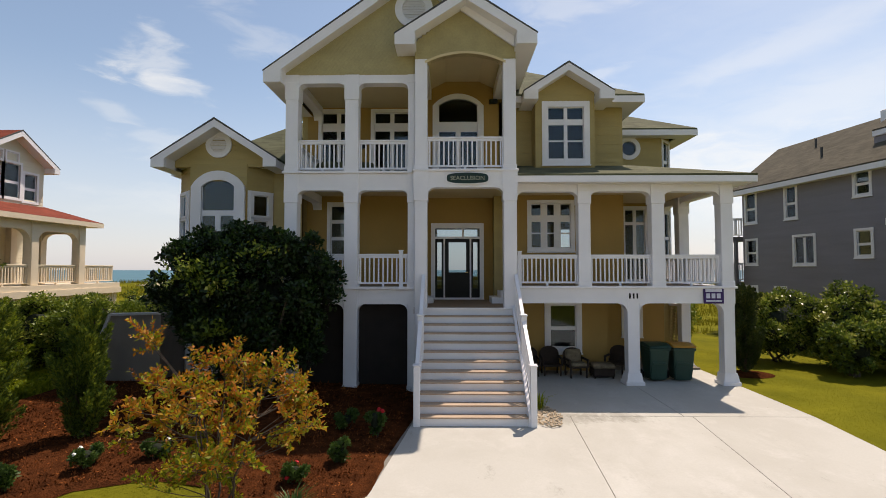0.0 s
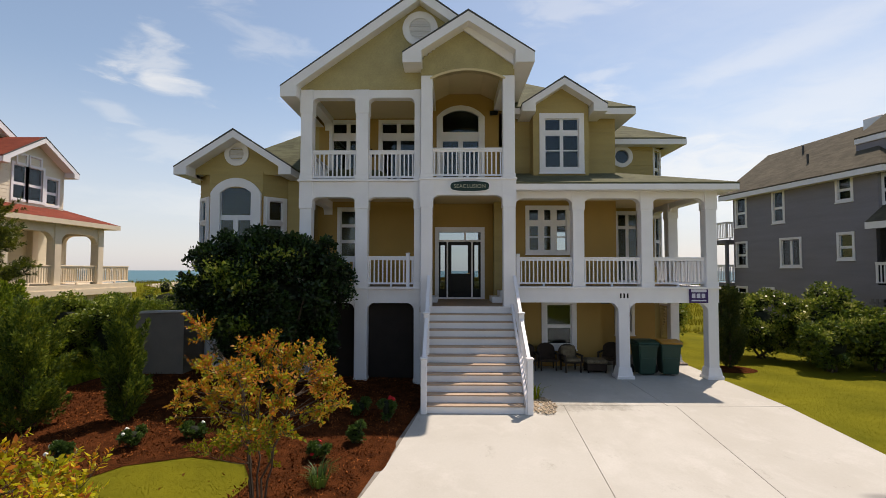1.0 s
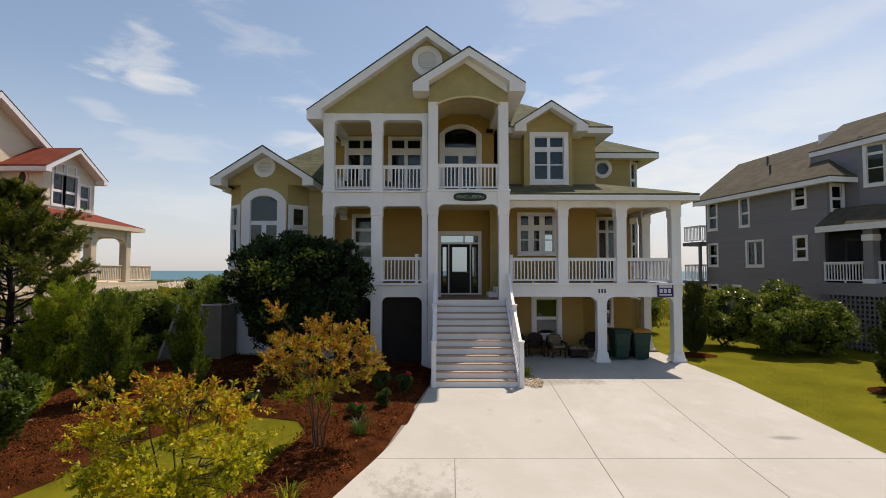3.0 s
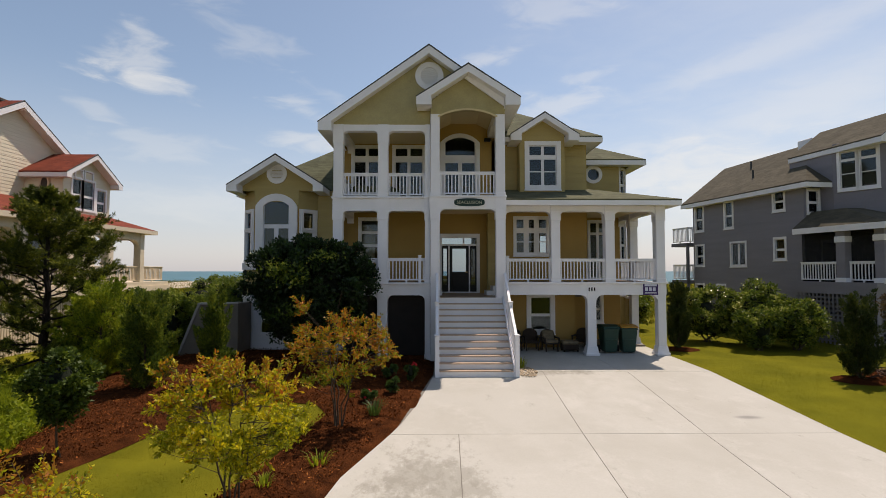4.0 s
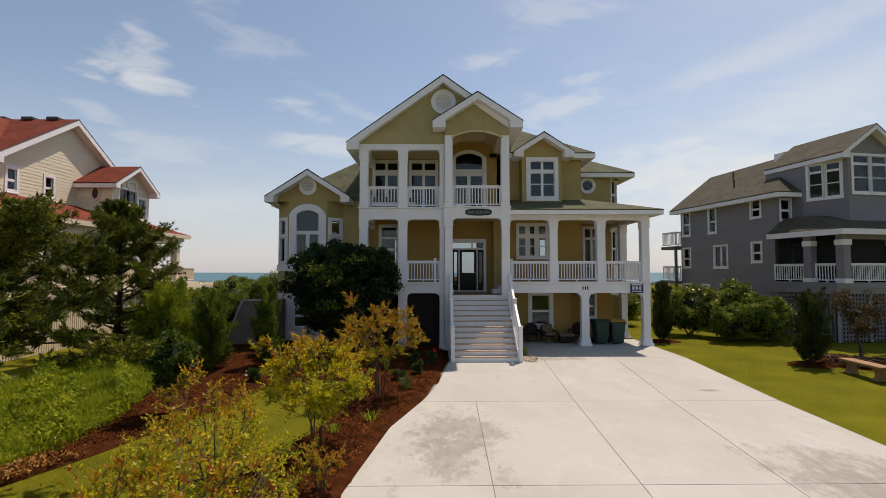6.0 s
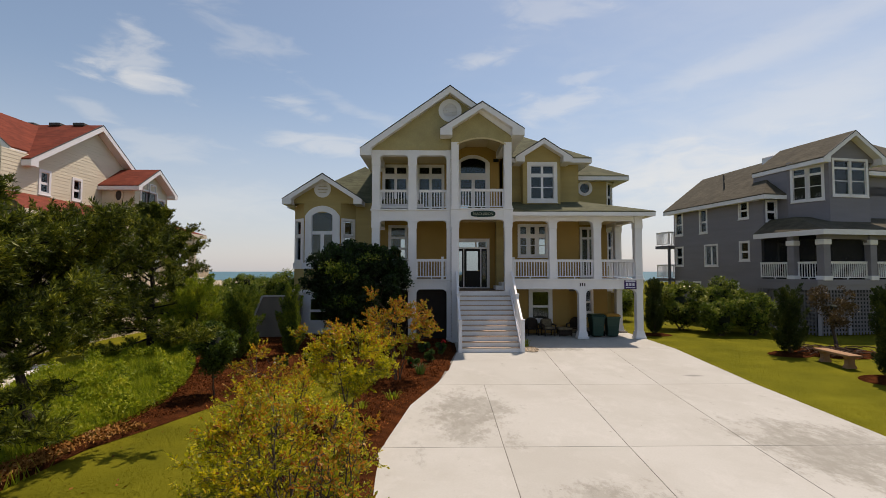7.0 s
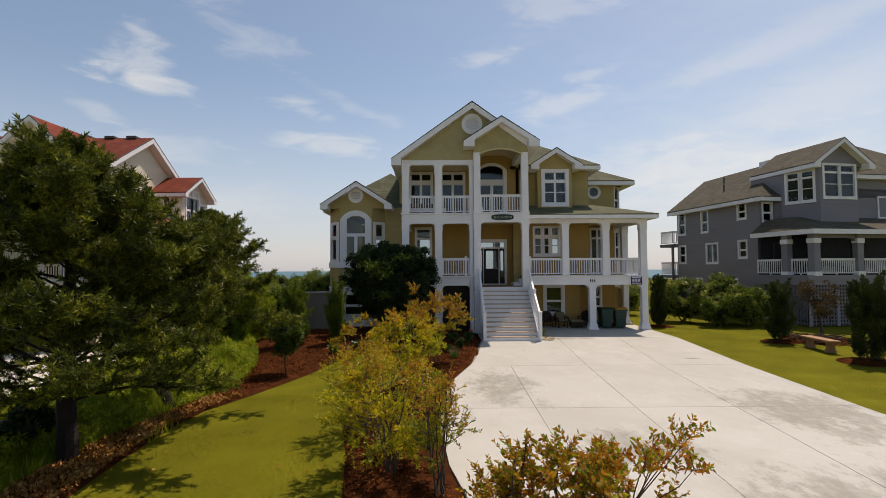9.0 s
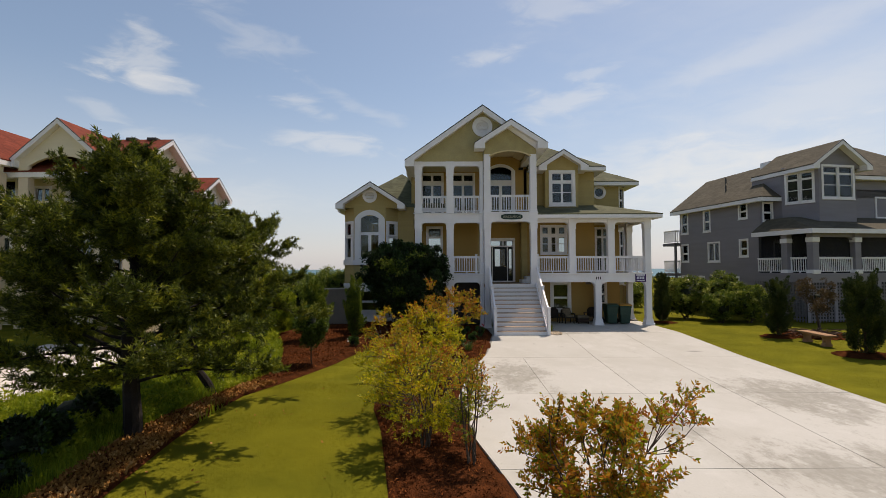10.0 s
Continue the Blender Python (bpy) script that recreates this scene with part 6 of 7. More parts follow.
def bush(name, x, y, rx, ry, h, seed, material, label, n=26, leaf=0.075, count=9000, z0=0.15, category="shrub", width=0.55, stems=3, trunk=0.05, tight=0.66, group="", rad=1.0, heart=1.0):
    """A bushy crown of many leaf clumps round solid dark lumps that stand in for its shaded inside, on a few stems."""
    rng = np.random.default_rng(seed)
    t = thing(name, (x, y, gz(x, y)), label, category, group)
    L = lumps(rng, n, rx, ry, h, z0, tight, rad)
    bm = bmesh.new()
    for s in range(stems):
        a = 2 * math.pi * s / stems
        e = L[s % len(L)][0]
        limb(bm, rng, (0.1 * rx * math.cos(a), 0.1 * ry * math.sin(a), -0.05), (e[0] - 0.1 * rx * math.cos(a), e[1], e[2]), float(np.linalg.norm(e)), trunk, 4, 0.12)
    part("trunk", bm, BARK, t)
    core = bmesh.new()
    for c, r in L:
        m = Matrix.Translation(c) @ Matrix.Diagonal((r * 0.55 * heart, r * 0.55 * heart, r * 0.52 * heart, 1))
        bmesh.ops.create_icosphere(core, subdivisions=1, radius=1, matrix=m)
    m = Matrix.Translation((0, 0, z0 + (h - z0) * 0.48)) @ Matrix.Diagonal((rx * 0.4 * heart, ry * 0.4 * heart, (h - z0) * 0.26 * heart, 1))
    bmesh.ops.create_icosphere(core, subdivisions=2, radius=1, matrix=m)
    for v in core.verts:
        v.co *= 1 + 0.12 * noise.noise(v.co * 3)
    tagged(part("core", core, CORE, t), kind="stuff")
    w = np.array([r * r for _, r in L])
    which = rng.choice(len(L), count, p=w / w.sum())
    d = rng.normal(size=(count, 3))
    d[:, 2] += 0.75
    d = unit(d)
    C, R = np.array([c for c, _ in L])[which], np.array([r for _, r in L])[which][:, None]
    p = C + d * R * (0.5 + 0.68 * rng.random((count, 1)))
    p = p[p[:, 2] > 0.02]
    co, q = leaf_quads(rng, p, leaf, width, 0.25, unit(p - C[: len(p)]) * 0.8 if len(p) == len(C) else None)
    tagged(quick("crown", co, q, material, t), kind="stuff")
    return t


def spire(name, x, y, r, h, seed, material, label, plumes=110, leaf=0.075, category="conifer", out=0.4, group="", low=0.02, round_top=0.75):
    """An upright conifer of many feathery plumes that point up and out, ragged at the outline, with dark gaps between them."""
    rng = np.random.default_rng(seed)
    t = thing(name, (x, y, gz(x, y)), label, category, group)
    bm = bmesh.new()
    limb(bm, rng, (0, 0, -0.05), (0, 0, 1), h * 0.9, 0.045, 5, 0.03)
    P, D = [], []
    for i in range(int(plumes * 0.8)):
        f = low + (0.86 - low) * rng.random() ** 1.15
        a = 2.4 * i + rng.uniform(-0.3, 0.3)
        wide = r * min(1.0, 0.45 + 2.2 * f) * max(0.08, 1 - f / 0.98) ** round_top
        s = np.array((math.cos(a), math.sin(a), 0)) * wide * rng.uniform(0.2, 0.8) + np.array((0, 0, h * f))
        d = unit(np.array((math.cos(a) * out * rng.uniform(0.4, 1.5), math.sin(a) * out * rng.uniform(0.4, 1.5), 1.0)) + rng.normal(size=3) * 0.12)
        L = min(rng.uniform(0.3, 0.72) * (0.6 + 0.22 * h), (h * rng.uniform(0.95, 1.12) - s[2]) / d[2])
        if L < 0.12:
            continue
        if i % 3 == 0:
            tube(bm, [(0, 0, max(0.0, s[2] - 0.3)), s, s + d * L * 0.7], [0.014, 0.009, 0.004], 4)
        n = int(210 * L / 0.45)
        u = rng.random(n)[:, None]
        fat = (0.05 + 0.07 * r) * (np.sin(np.pi * np.clip(u, 0.02, 1) ** 0.75) + 0.12)
        off = unit(rng.normal(size=(n, 3))) * fat * rng.uniform(0.5, 1.1, (n, 1))
        P.append(s + d * L * u + off)
        D.append(d * 0.9 + unit(off) * 0.75)
    n = 900
    f = rng.random(n) ** 1.2 * 0.8
    a, k = rng.uniform(0, 6.28, n), rng.random(n) ** 0.5
    wide = r * 0.6 * np.minimum(1.0, 0.5 + 2.2 * f) * np.maximum(0.05, 1 - f / 0.95)
    P.append(np.stack([np.cos(a) * wide * k, np.sin(a) * wide * k, f * h + 0.04], 1))
    D.append(rng.normal(size=(n, 3)) * 0.5)
    part("trunk", bm, BARK, t)
    P, D = np.concatenate(P), np.concatenate(D)
    keep = P[:, 2] > 0.03
    co, q = leaf_quads(rng, P[keep], leaf, 0.36, 0.25, D[keep], 0.3)
    tagged(quick("crown", co, q, material, t), kind="stuff")
    return t


def pine(x, y, h, reach, seed, label, lean=(0, 0), boughs=34, low=0.18, tufts=8, trunk=0.13, bias=(0, 0), needles=26, kick=0.0):
    """A wind-shaped seaside pine: dark trunk, long boughs that turn up at the ends, flat pads of twigs with bottle-brush tufts of needles.
    kick: sideways bend low on the trunk."""
    rng = np.random.default_rng(seed)
    t = thing("pine_tree", (x, y, gz(x, y)), label, "tree", "seaside pines")
    bm = bmesh.new()
    n = 11
    spine = []
    for i in range(n + 1):
        u = i / n
        spine.append(np.array((lean[0] * u ** 1.2 + kick * min(1, u * 2.6) ** 0.9 + 0.05 * rng.normal() * (i > 1), lean[1] * u ** 1.2 + 0.05 * rng.normal() * (i > 1), -0.1 + h * 0.97 * u)))
    tube(bm, spine, [trunk * (1 - 0.85 * i / n) for i in range(n + 1)], 8)
    tips, dirs = [], []
    for b in range(boughs):
        f = low + (0.97 - low) * (b + rng.random()) / boughs
        k = min(n - 1, int(f * n))
        s = spine[k] + (spine[k + 1] - spine[k]) * (f * n - k)
        a = 2.4 * b + rng.uniform(-0.4, 0.4)
        full = min(1.0, 0.62 + (f - low) * 1.6) * (1.04 - f) ** 0.95 / (1.04 - low - 0.15) ** 0.95
        L = reach * min(1.1, full) * rng.uniform(0.62, 1.12) * (1 + bias[0] * math.cos(a) + bias[1] * math.sin(a))
        pts = limb(bm, rng, s, (math.cos(a), math.sin(a), rng.uniform(-0.12, 0.2) + 0.75 * f), L, 0.035 * (1.25 - f), 6, 0.12, 5, 0.035)
        for i in range(2, 7):
            for c in range(tufts if i > 3 else tufts // 2):
                aa = a + rng.uniform(-1.5, 1.5)
                tw = limb(bm, rng, pts[i] + rng.normal(size=3) * 0.05, (math.cos(aa), math.sin(aa), rng.uniform(0.05, 0.75)), rng.uniform(0.2, 0.46) * min(1.15, 0.4 + L / 2), 0.007, 3, 0.22, 3)
                for j in (1, 2, 3):
                    tips.append(tw[j])
                    dirs.append(unit(tw[j] - tw[j - 1] + np.array((0, 0, 0.05))))
    part("trunk", bm, PBARK, t)
    c, d = np.repeat(np.array(tips), needles, 0), np.repeat(np.array(dirs), needles, 0)
    p = c - d * rng.uniform(0.0, 0.10, (len(c), 1))
    co, q = leaf_quads(rng, p, 0.092, 0.17, 0.10, d * 0.75, 0.62)
    tagged(quick("needles", co, q, PINE, t), kind="stuff")
    return t


myrtle(-1.68, -6.75, 2.35, 1.15, 0.95, 3, "young crepe myrtle with orange-tipped yellow-green leaves in mulch", 0.3, 6, 95, 7, 0.36, reach=((-0.75, -0.2, 2.5), (-0.7, -0.15, 2.4), (-0.8, -0.1, 2.42), (0.75, 0.1, 2.25)))
myrtle(-2.45, -10.1, 2.1, 1.02, 0.95, 5, "young crepe myrtle with bright yellow-green leaves in mulch", 0.26, 5, 125, 7, 0.06, leaves=MYRTY, reach=((-1.2, 0.5, 1.9), (-1.1, 0.6, 1.8), (-1.3, 0.4, 1.75)))
myrtle(-2.3, -15.35, 1.95, 1.05, 1.1, 8, "spreading crepe myrtle with yellow-green and rust leaves in mulch", 0.06, 7, 135, 8, 0.12, lean=(-0.05, 0.15), size=0.044, leaves=MYRTY)
myrtle(-1.55, -16.1, 1.75, 0.5, 0.5, 9, "thin young crepe myrtle with rust-tipped leaves beside the driveway", 0.22, 6, 46, 4, 0.25, size=0.042)
myrtle(-0.5, -19.15, 1.72, 0.85, 0.7, 12, "young crepe myrtle with orange-brown leaves at the driveway edge", 0.42, 9, 130, 7, 0.5, size=0.05, reach=((0.95, 0.0, 1.85), (0.9, 0.05, 1.8), *((-0.45 + 0.12 * k, 0.2 * math.sin(k * 2.1), 1.66 + 0.07 * math.sin(k * 1.7)) for k in range(12))))
myrtle(-2.95, -13.2, 1.85, 0.95, 0.9, 16, "crepe myrtle with yellow-green and brown-orange leaves at the lawn's edge", 0.2, 5, 84, 7, 0.1, size=0.043, leaves=MYRTY, reach=((-0.5, 0.3, 1.98), (-0.62, 0.28, 1.85), (-0.42, 0.4, 1.88), (-0.75, 0.2, 1.72), (-0.7, 0.35, 1.62)))
myrtle(-1.95, -11.9, 0.75, 0.35, 0.3, 17, "small rust-leaved young myrtle in mulch", 0.2, 4, 14, 4, 0.8)

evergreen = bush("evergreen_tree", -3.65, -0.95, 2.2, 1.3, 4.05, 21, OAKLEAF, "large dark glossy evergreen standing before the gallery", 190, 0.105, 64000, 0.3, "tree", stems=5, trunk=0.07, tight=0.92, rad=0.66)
# brighter leaves where the evergreen's clumps catch sun; the sunlight is in their colour
ng = np.random.default_rng(22)
ngp = np.concatenate([np.array(c) + ng.normal(size=(k, 3)) * np.array(s) for c, s, k in (((-0.6, -1.3, 3.0), (0.3, 0.12, 0.13), 420), ((-0.35, -1.35, 2.72), (0.22, 0.12, 0.12), 260), ((-0.3, -1.4, 1.75), (0.2, 0.12, 0.12), 160), ((0.5, -1.0, 3.4), (0.25, 0.1, 0.08), 90))])
ngc, ngq = leaf_quads(ng, ngp, 0.10, 0.55, 0.25)
tagged(quick("new_or_sunlit_leaves", ngc, ngq, HEDGE, evergreen, "brighter green leaves standing for sunlit clumps"), kind="stuff")
ROUND = leaf_mat("round_shrub_leaves", [(0.0, (0.018, 0.036, 0.006)), (0.5, (0.05, 0.085, 0.012)), (0.8, (0.12, 0.17, 0.018)), (1.0, (0.26, 0.30, 0.03))], 0.3, 0.6)
bush("round_shrub", -6.2, -8.2, 0.56, 0.56, 1.9, 23, ROUND, "rounded mid-green shrub on a thin bare stem in mulch", 30, 0.075, 9000, 0.55, stems=1, trunk=0.024, tight=0.78, rad=0.85)
spire("juniper", -7.15, -4.1, 0.75, 2.45, 31, JUNI, "tall feathery green juniper in the mulch bed", 95, out=0.6)
spire("juniper", -5.6, -3.6, 0.44, 2.45, 32, JUNI, "narrow dark columnar juniper in the mulch bed", 75, out=0.32)
spire("juniper", -9.3, -2.6, 1.25, 2.65, 34, JUNIB, "broad bright-green juniper among shrubs", 125, out=0.75, round_top=0.5)
spire("juniper", -10.6, -0.8, 1.2, 2.6, 35, JUNIB, "broad green juniper near the neighbouring porch", 115, out=0.75, round_top=0.5)

pine(-7.75, -14.7, 5.35, 3.3, 41, "dark seaside pine with spreading boughs by the lawn", lean=(-0.05, -0.1), boughs=80, tufts=13, low=0.2, trunk=0.17)
pine(-7.72, -11.5, 4.1, 2.6, 42, "leaning dark seaside pine with low boughs", lean=(0.3, 0.1), kick=-0.7, boughs=50, tufts=12, low=0.4, trunk=0.11, bias=(0.3, 0))
pine(-11.2, -2.2, 5.6, 3.0, 43, "open seaside pine before the cream house", boughs=62, low=0.05, tufts=10)

for x, y, r, h in ((-8.7, -15.9, 0.8, 0.75), (-9.1, -14.3, 0.9, 0.8), (-8.9, -17.3, 0.8, 0.6), (-8.3, -17.0, 0.7, 0.5), (-9.9, -16.0, 0.9, 0.8)):
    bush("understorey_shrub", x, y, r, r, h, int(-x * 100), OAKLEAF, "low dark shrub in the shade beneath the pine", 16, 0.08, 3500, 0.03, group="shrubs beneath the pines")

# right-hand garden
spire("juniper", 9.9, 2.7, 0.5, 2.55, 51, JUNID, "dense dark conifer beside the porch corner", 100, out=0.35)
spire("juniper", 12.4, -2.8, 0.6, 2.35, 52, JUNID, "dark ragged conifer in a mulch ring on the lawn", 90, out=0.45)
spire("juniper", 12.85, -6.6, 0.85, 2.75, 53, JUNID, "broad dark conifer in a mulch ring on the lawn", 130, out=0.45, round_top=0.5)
bush("small_tree", 14.5, -2.3, 0.85, 0.8, 2.5, 54, leaf_mat("bronze_leaves", [(0, (0.03, 0.025, 0.01)), (0.5, (0.08, 0.05, 0.02)), (1, (0.12, 0.09, 0.03))]), "sparse bronze-leaved small tree with a dark trunk in mulch", 26, 0.07, 4200, 0.75, "tree", tight=0.85, rad=0.7, stems=1, trunk=0.075, heart=0.35)
HEDGED = leaf_mat("dark_hedge_leaves", [(0.0, (0.016, 0.03, 0.006)), (0.45, (0.085, 0.13, 0.016)), (0.75, (0.26, 0.30, 0.04)), (1.0, (0.52, 0.48, 0.16))], 0.3, 0.35)
for k, (x, y, rx, ry, h) in enumerate(((12.2, 4.8, 1.5, 1.5, 2.3), (13.7, 3.6, 1.5, 1.4, 2.45), (14.5, 2.5, 1.2, 1.1, 1.9), (12.9, 2.4, 1.1, 0.9, 1.6))):
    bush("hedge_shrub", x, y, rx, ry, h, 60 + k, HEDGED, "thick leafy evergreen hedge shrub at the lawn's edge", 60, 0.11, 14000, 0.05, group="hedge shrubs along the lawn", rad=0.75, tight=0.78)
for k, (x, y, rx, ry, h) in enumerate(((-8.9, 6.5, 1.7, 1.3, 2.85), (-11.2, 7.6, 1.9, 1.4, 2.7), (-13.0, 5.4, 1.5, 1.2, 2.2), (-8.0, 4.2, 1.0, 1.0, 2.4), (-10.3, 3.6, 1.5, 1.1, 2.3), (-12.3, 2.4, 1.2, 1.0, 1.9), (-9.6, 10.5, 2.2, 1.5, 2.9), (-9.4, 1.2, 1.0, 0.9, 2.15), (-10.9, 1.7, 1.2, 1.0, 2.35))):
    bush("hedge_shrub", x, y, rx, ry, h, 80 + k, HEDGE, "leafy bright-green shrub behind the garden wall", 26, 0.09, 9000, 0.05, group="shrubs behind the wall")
for k, (x, y) in enumerate(((10.2, 9.5), (11.6, 13.5), (12.5, 18.0), (9.6, 17.0), (-10.5, 16.0), (-14, 18), (-7.5, 20.0), (-18, 24), (15, 24), (10.5, 25), (-11.5, 26))):
    bush("dune_shrub", x, y, 2.3, 1.7, 2.3, 90 + k, HEDGE, "low green dune shrub behind the houses", 26, 0.13, 7000, 0.05, group="dune shrubs")

# ---- things in the carport and the garden ----
GREEN = mat("green_bin_plastic", (0.012, 0.05, 0.035), 0.45, 0.12, 3, 60, 0.1, spec=0.4)
YELLOWP = mat("yellow_lid_plastic", (0.45, 0.22, 0.03), 0.5, 0.1)
RUBBER = mat("black_rubber", (0.015, 0.015, 0.015), 0.7, 0.1)


def bin_cart(x, y, label, lid_mat, tilt=0.0):
    """A wheeled refuse bin: tapered body with ribs, hinged lid, bar handle, two wheels."""
    t = thing("wheeled_bin", (x, y, 0.02), label, "bin", "wheeled bins in the carport")
    t.rotation_euler = (0, 0, radians(tilt))
    t.scale = (0.93, 0.93, 0.96)
    bm = bmesh.new()
    lo = [bm.verts.new(v) for v in ((-0.24, -0.27, 0.05), (0.24, -0.27, 0.05), (0.24, 0.2, 0.05), (-0.24, 0.2, 0.05))]
    hi = [bm.verts.new(v) for v in ((-0.31, -0.36, 0.98), (0.31, -0.36, 0.98), (0.31, 0.34, 0.98), (-0.31, 0.34, 0.98))]
    bm.faces.new(lo)
    bm.faces.new(hi)
    for i in range(4):
        bm.faces.new((lo[i], lo[(i + 1) % 4], hi[(i + 1) % 4], hi[i]))
    bmesh.ops.bevel(bm, geom=bm.edges[:], offset=0.03, segments=2, affect="EDGES")
    box(bm, -0.33, 0.33, -0.38, 0.36, 0.9, 0.97, bevel=0.012)
    box(bm, -0.2, 0.2, -0.335, -0.3, 0.5, 0.56, bevel=0.01)
    part("body", bm, GREEN, t)
    bm = bmesh.new()
    prism(bm, [(-0.4, 0.985), (-0.38, 1.03), (-0.1, 1.085), (0.25, 1.08), (0.37, 1.02), (0.37, 0.985)], "x", -0.335, 0.335)
    bmesh.ops.bevel(bm, geom=bm.edges[:], offset=0.012, segments=1, affect="EDGES")
    part("lid", bm, lid_mat, t)
    bm = bmesh.new()
    tube(bm, [(-0.26, 0.42, 0.98), (0.26, 0.42, 0.98)], [0.016, 0.016], 8)
    tube(bm, [(-0.26, 0.34, 0.95), (-0.26, 0.43, 0.985)], [0.014, 0.014], 6)
    tube(bm, [(0.26, 0.34, 0.95), (0.26, 0.43, 0.985)], [0.014, 0.014], 6)
    part("handle", bm, GREEN, t)
    for s in (-1, 1):
        w = part("wheel", prisms((arc(0.27, 0.13, 0.13, 0, 360, 18)[:-1], "x", s * 0.29 - 0.03, s * 0.29 + 0.03)), RUBBER, t)
        part("hub", prisms((arc(0.27, 0.13, 0.05, 0, 360, 12)[:-1], "x", s * 0.29 - 0.036, s * 0.29 + 0.036)), GREEN, w)
    return t


bin_cart(6.72, 1.62, "dark green plastic wheeled bin with a green lid", GREEN, 4)
bin_cart(7.42, 1.6, "dark green plastic wheeled bin with a yellow-brown lid", YELLOWP, -3)

WICKER = mat("brown_wicker", (0.04, 0.026, 0.018), 0.8, 0.3, 6, 90, 0.8)
CUSH = mat("beige_cushion_cloth", (0.20, 0.16, 0.10), 0.9, 0.35, 9, 40, 0.3)


def wicker_chair(x, y, turn, label, soft=False):
    t = thing("wicker_chair", (x, y, 0.02), label, "chair", "wicker chairs in the carport")
    t.rotation_euler = (0, 0, radians(turn))
    t.scale = (0.86, 0.86, 0.82)
    for a in (-0.27, 0.27):
        for b in (-0.25, 0.27):
            part("leg", boxes((a - 0.025, a + 0.025, b - 0.025, b + 0.025, 0, 0.4)), WICKER, t)
        part("arm", boxes((a * 1.18 - 0.04, a * 1.18 + 0.04, -0.28, 0.3, 0.58, 0.64), (a * 1.18 - 0.03, a * 1.18 + 0.03, -0.28, -0.2, 0.36, 0.6), bevel=0.012), WICKER, t)
    part("seat", boxes((-0.31, 0.31, -0.3, 0.3, 0.34, 0.4), bevel=0.015), WICKER, t)
    if soft:
        part("cushion", boxes((-0.27, 0.27, -0.3, 0.24, 0.4, 0.52), bevel=0.035), CUSH, t, "beige plaid seat cushion")
        bc = part("back_cushion", boxes((-0.27, 0.27, 0.1, 0.24, 0.5, 0.95), bevel=0.045), CUSH, t, "beige plaid back cushion")
        bc.rotation_euler = (radians(-8), 0, 0)
    bm = bmesh.new()
    prism(bm, [(-0.33, 0.36), (0.33, 0.36)] + arc(0, 0.72, 0.33, 0, 180, 10, rz=0.26), "y", 0.26, 0.31)
    bmesh.ops.rotate(bm, verts=bm.verts, cent=(0, 0.28, 0.4), matrix=Matrix.Rotation(radians(-12), 3, "X"))
    part("backrest", bm, WICKER, t)
    return t


wicker_chair(4.62, 2.0, 8, "wicker armchair with beige plaid cushions in the carport", True)
wicker_chair(3.3, 2.2, 0, "dark wicker armchair against the carport wall")
wicker_chair(3.95, 2.25, 0, "dark wicker armchair against the carport wall")
wicker_chair(5.95, 2.5, -35, "dark wicker armchair stored behind a carport post")
ot = thing("footstool", (5.35, 1.95, 0.02), "low wicker footstool with a beige plaid cushion", "footstool")
part("base", boxes((-0.3, 0.3, -0.24, 0.24, 0.06, 0.28), bevel=0.02), WICKER, ot)
part("cushion", boxes((-0.32, 0.32, -0.26, 0.26, 0.28, 0.4), bevel=0.04), CUSH, ot, "beige plaid cushion")
for a in (-0.26, 0.26):
    for b in (-0.2, 0.2):
        part("leg", boxes((a - 0.02, a + 0.02, b - 0.02, b + 0.02, 0, 0.07)), WICKER, ot)

# bench on the lawn
STONE = mat("weathered_stone", (0.33, 0.19, 0.10), 0.9, 0.2, 5, 60, 0.4)
bn = thing("garden_bench", (12.75, -4.5, gz(12.75, -4.5) - 0.045), "straight buff garden bench on two flared feet on the lawn", "bench")
bn.rotation_euler = (0, 0, radians(86))
part("seat", boxes((-0.82, 0.82, -0.21, 0.21, 0.37, 0.45), bevel=0.015), STONE, bn)
for k in (-1, 1):
    p = part("pedestal", prisms(([(-0.17, 0), (0.17, 0), (0.15, 0.07), (0.1, 0.14), (0.1, 0.27), (0.16, 0.37), (-0.16, 0.37), (-0.1, 0.27), (-0.1, 0.14), (-0.15, 0.07)], "x", -0.09, 0.09)), STONE, bn)
    p.location = (k * 0.55, 0, 0)
# cut branches heaped beneath the small tree
hp = np.random.default_rng(88)
hm = bmesh.new()
for k in range(70):
    a = hp.uniform(0, 6.28)
    c = np.array((hp.normal() * 0.55, hp.normal() * 0.4, 0.05 + abs(hp.normal()) * 0.13))
    d = np.array((math.cos(a), math.sin(a), hp.normal() * 0.12)) * hp.uniform(0.2, 0.55)
    tube(hm, [c - d, c + np.array((0, 0, 0.04)), c + d], [0.018, 0.02, 0.008], 5)
bp_ = part("brush_pile", hm, mat("dry_cut_wood", (0.10, 0.055, 0.035), 0.9, 0.3, 6, 50, 0.4))
bp_.location = (13.9, -3.0, gz(13.9, -3.0))
tagged(bp_, "low heap of dry cut branches on dark mulch", "branches", kind="stuff")

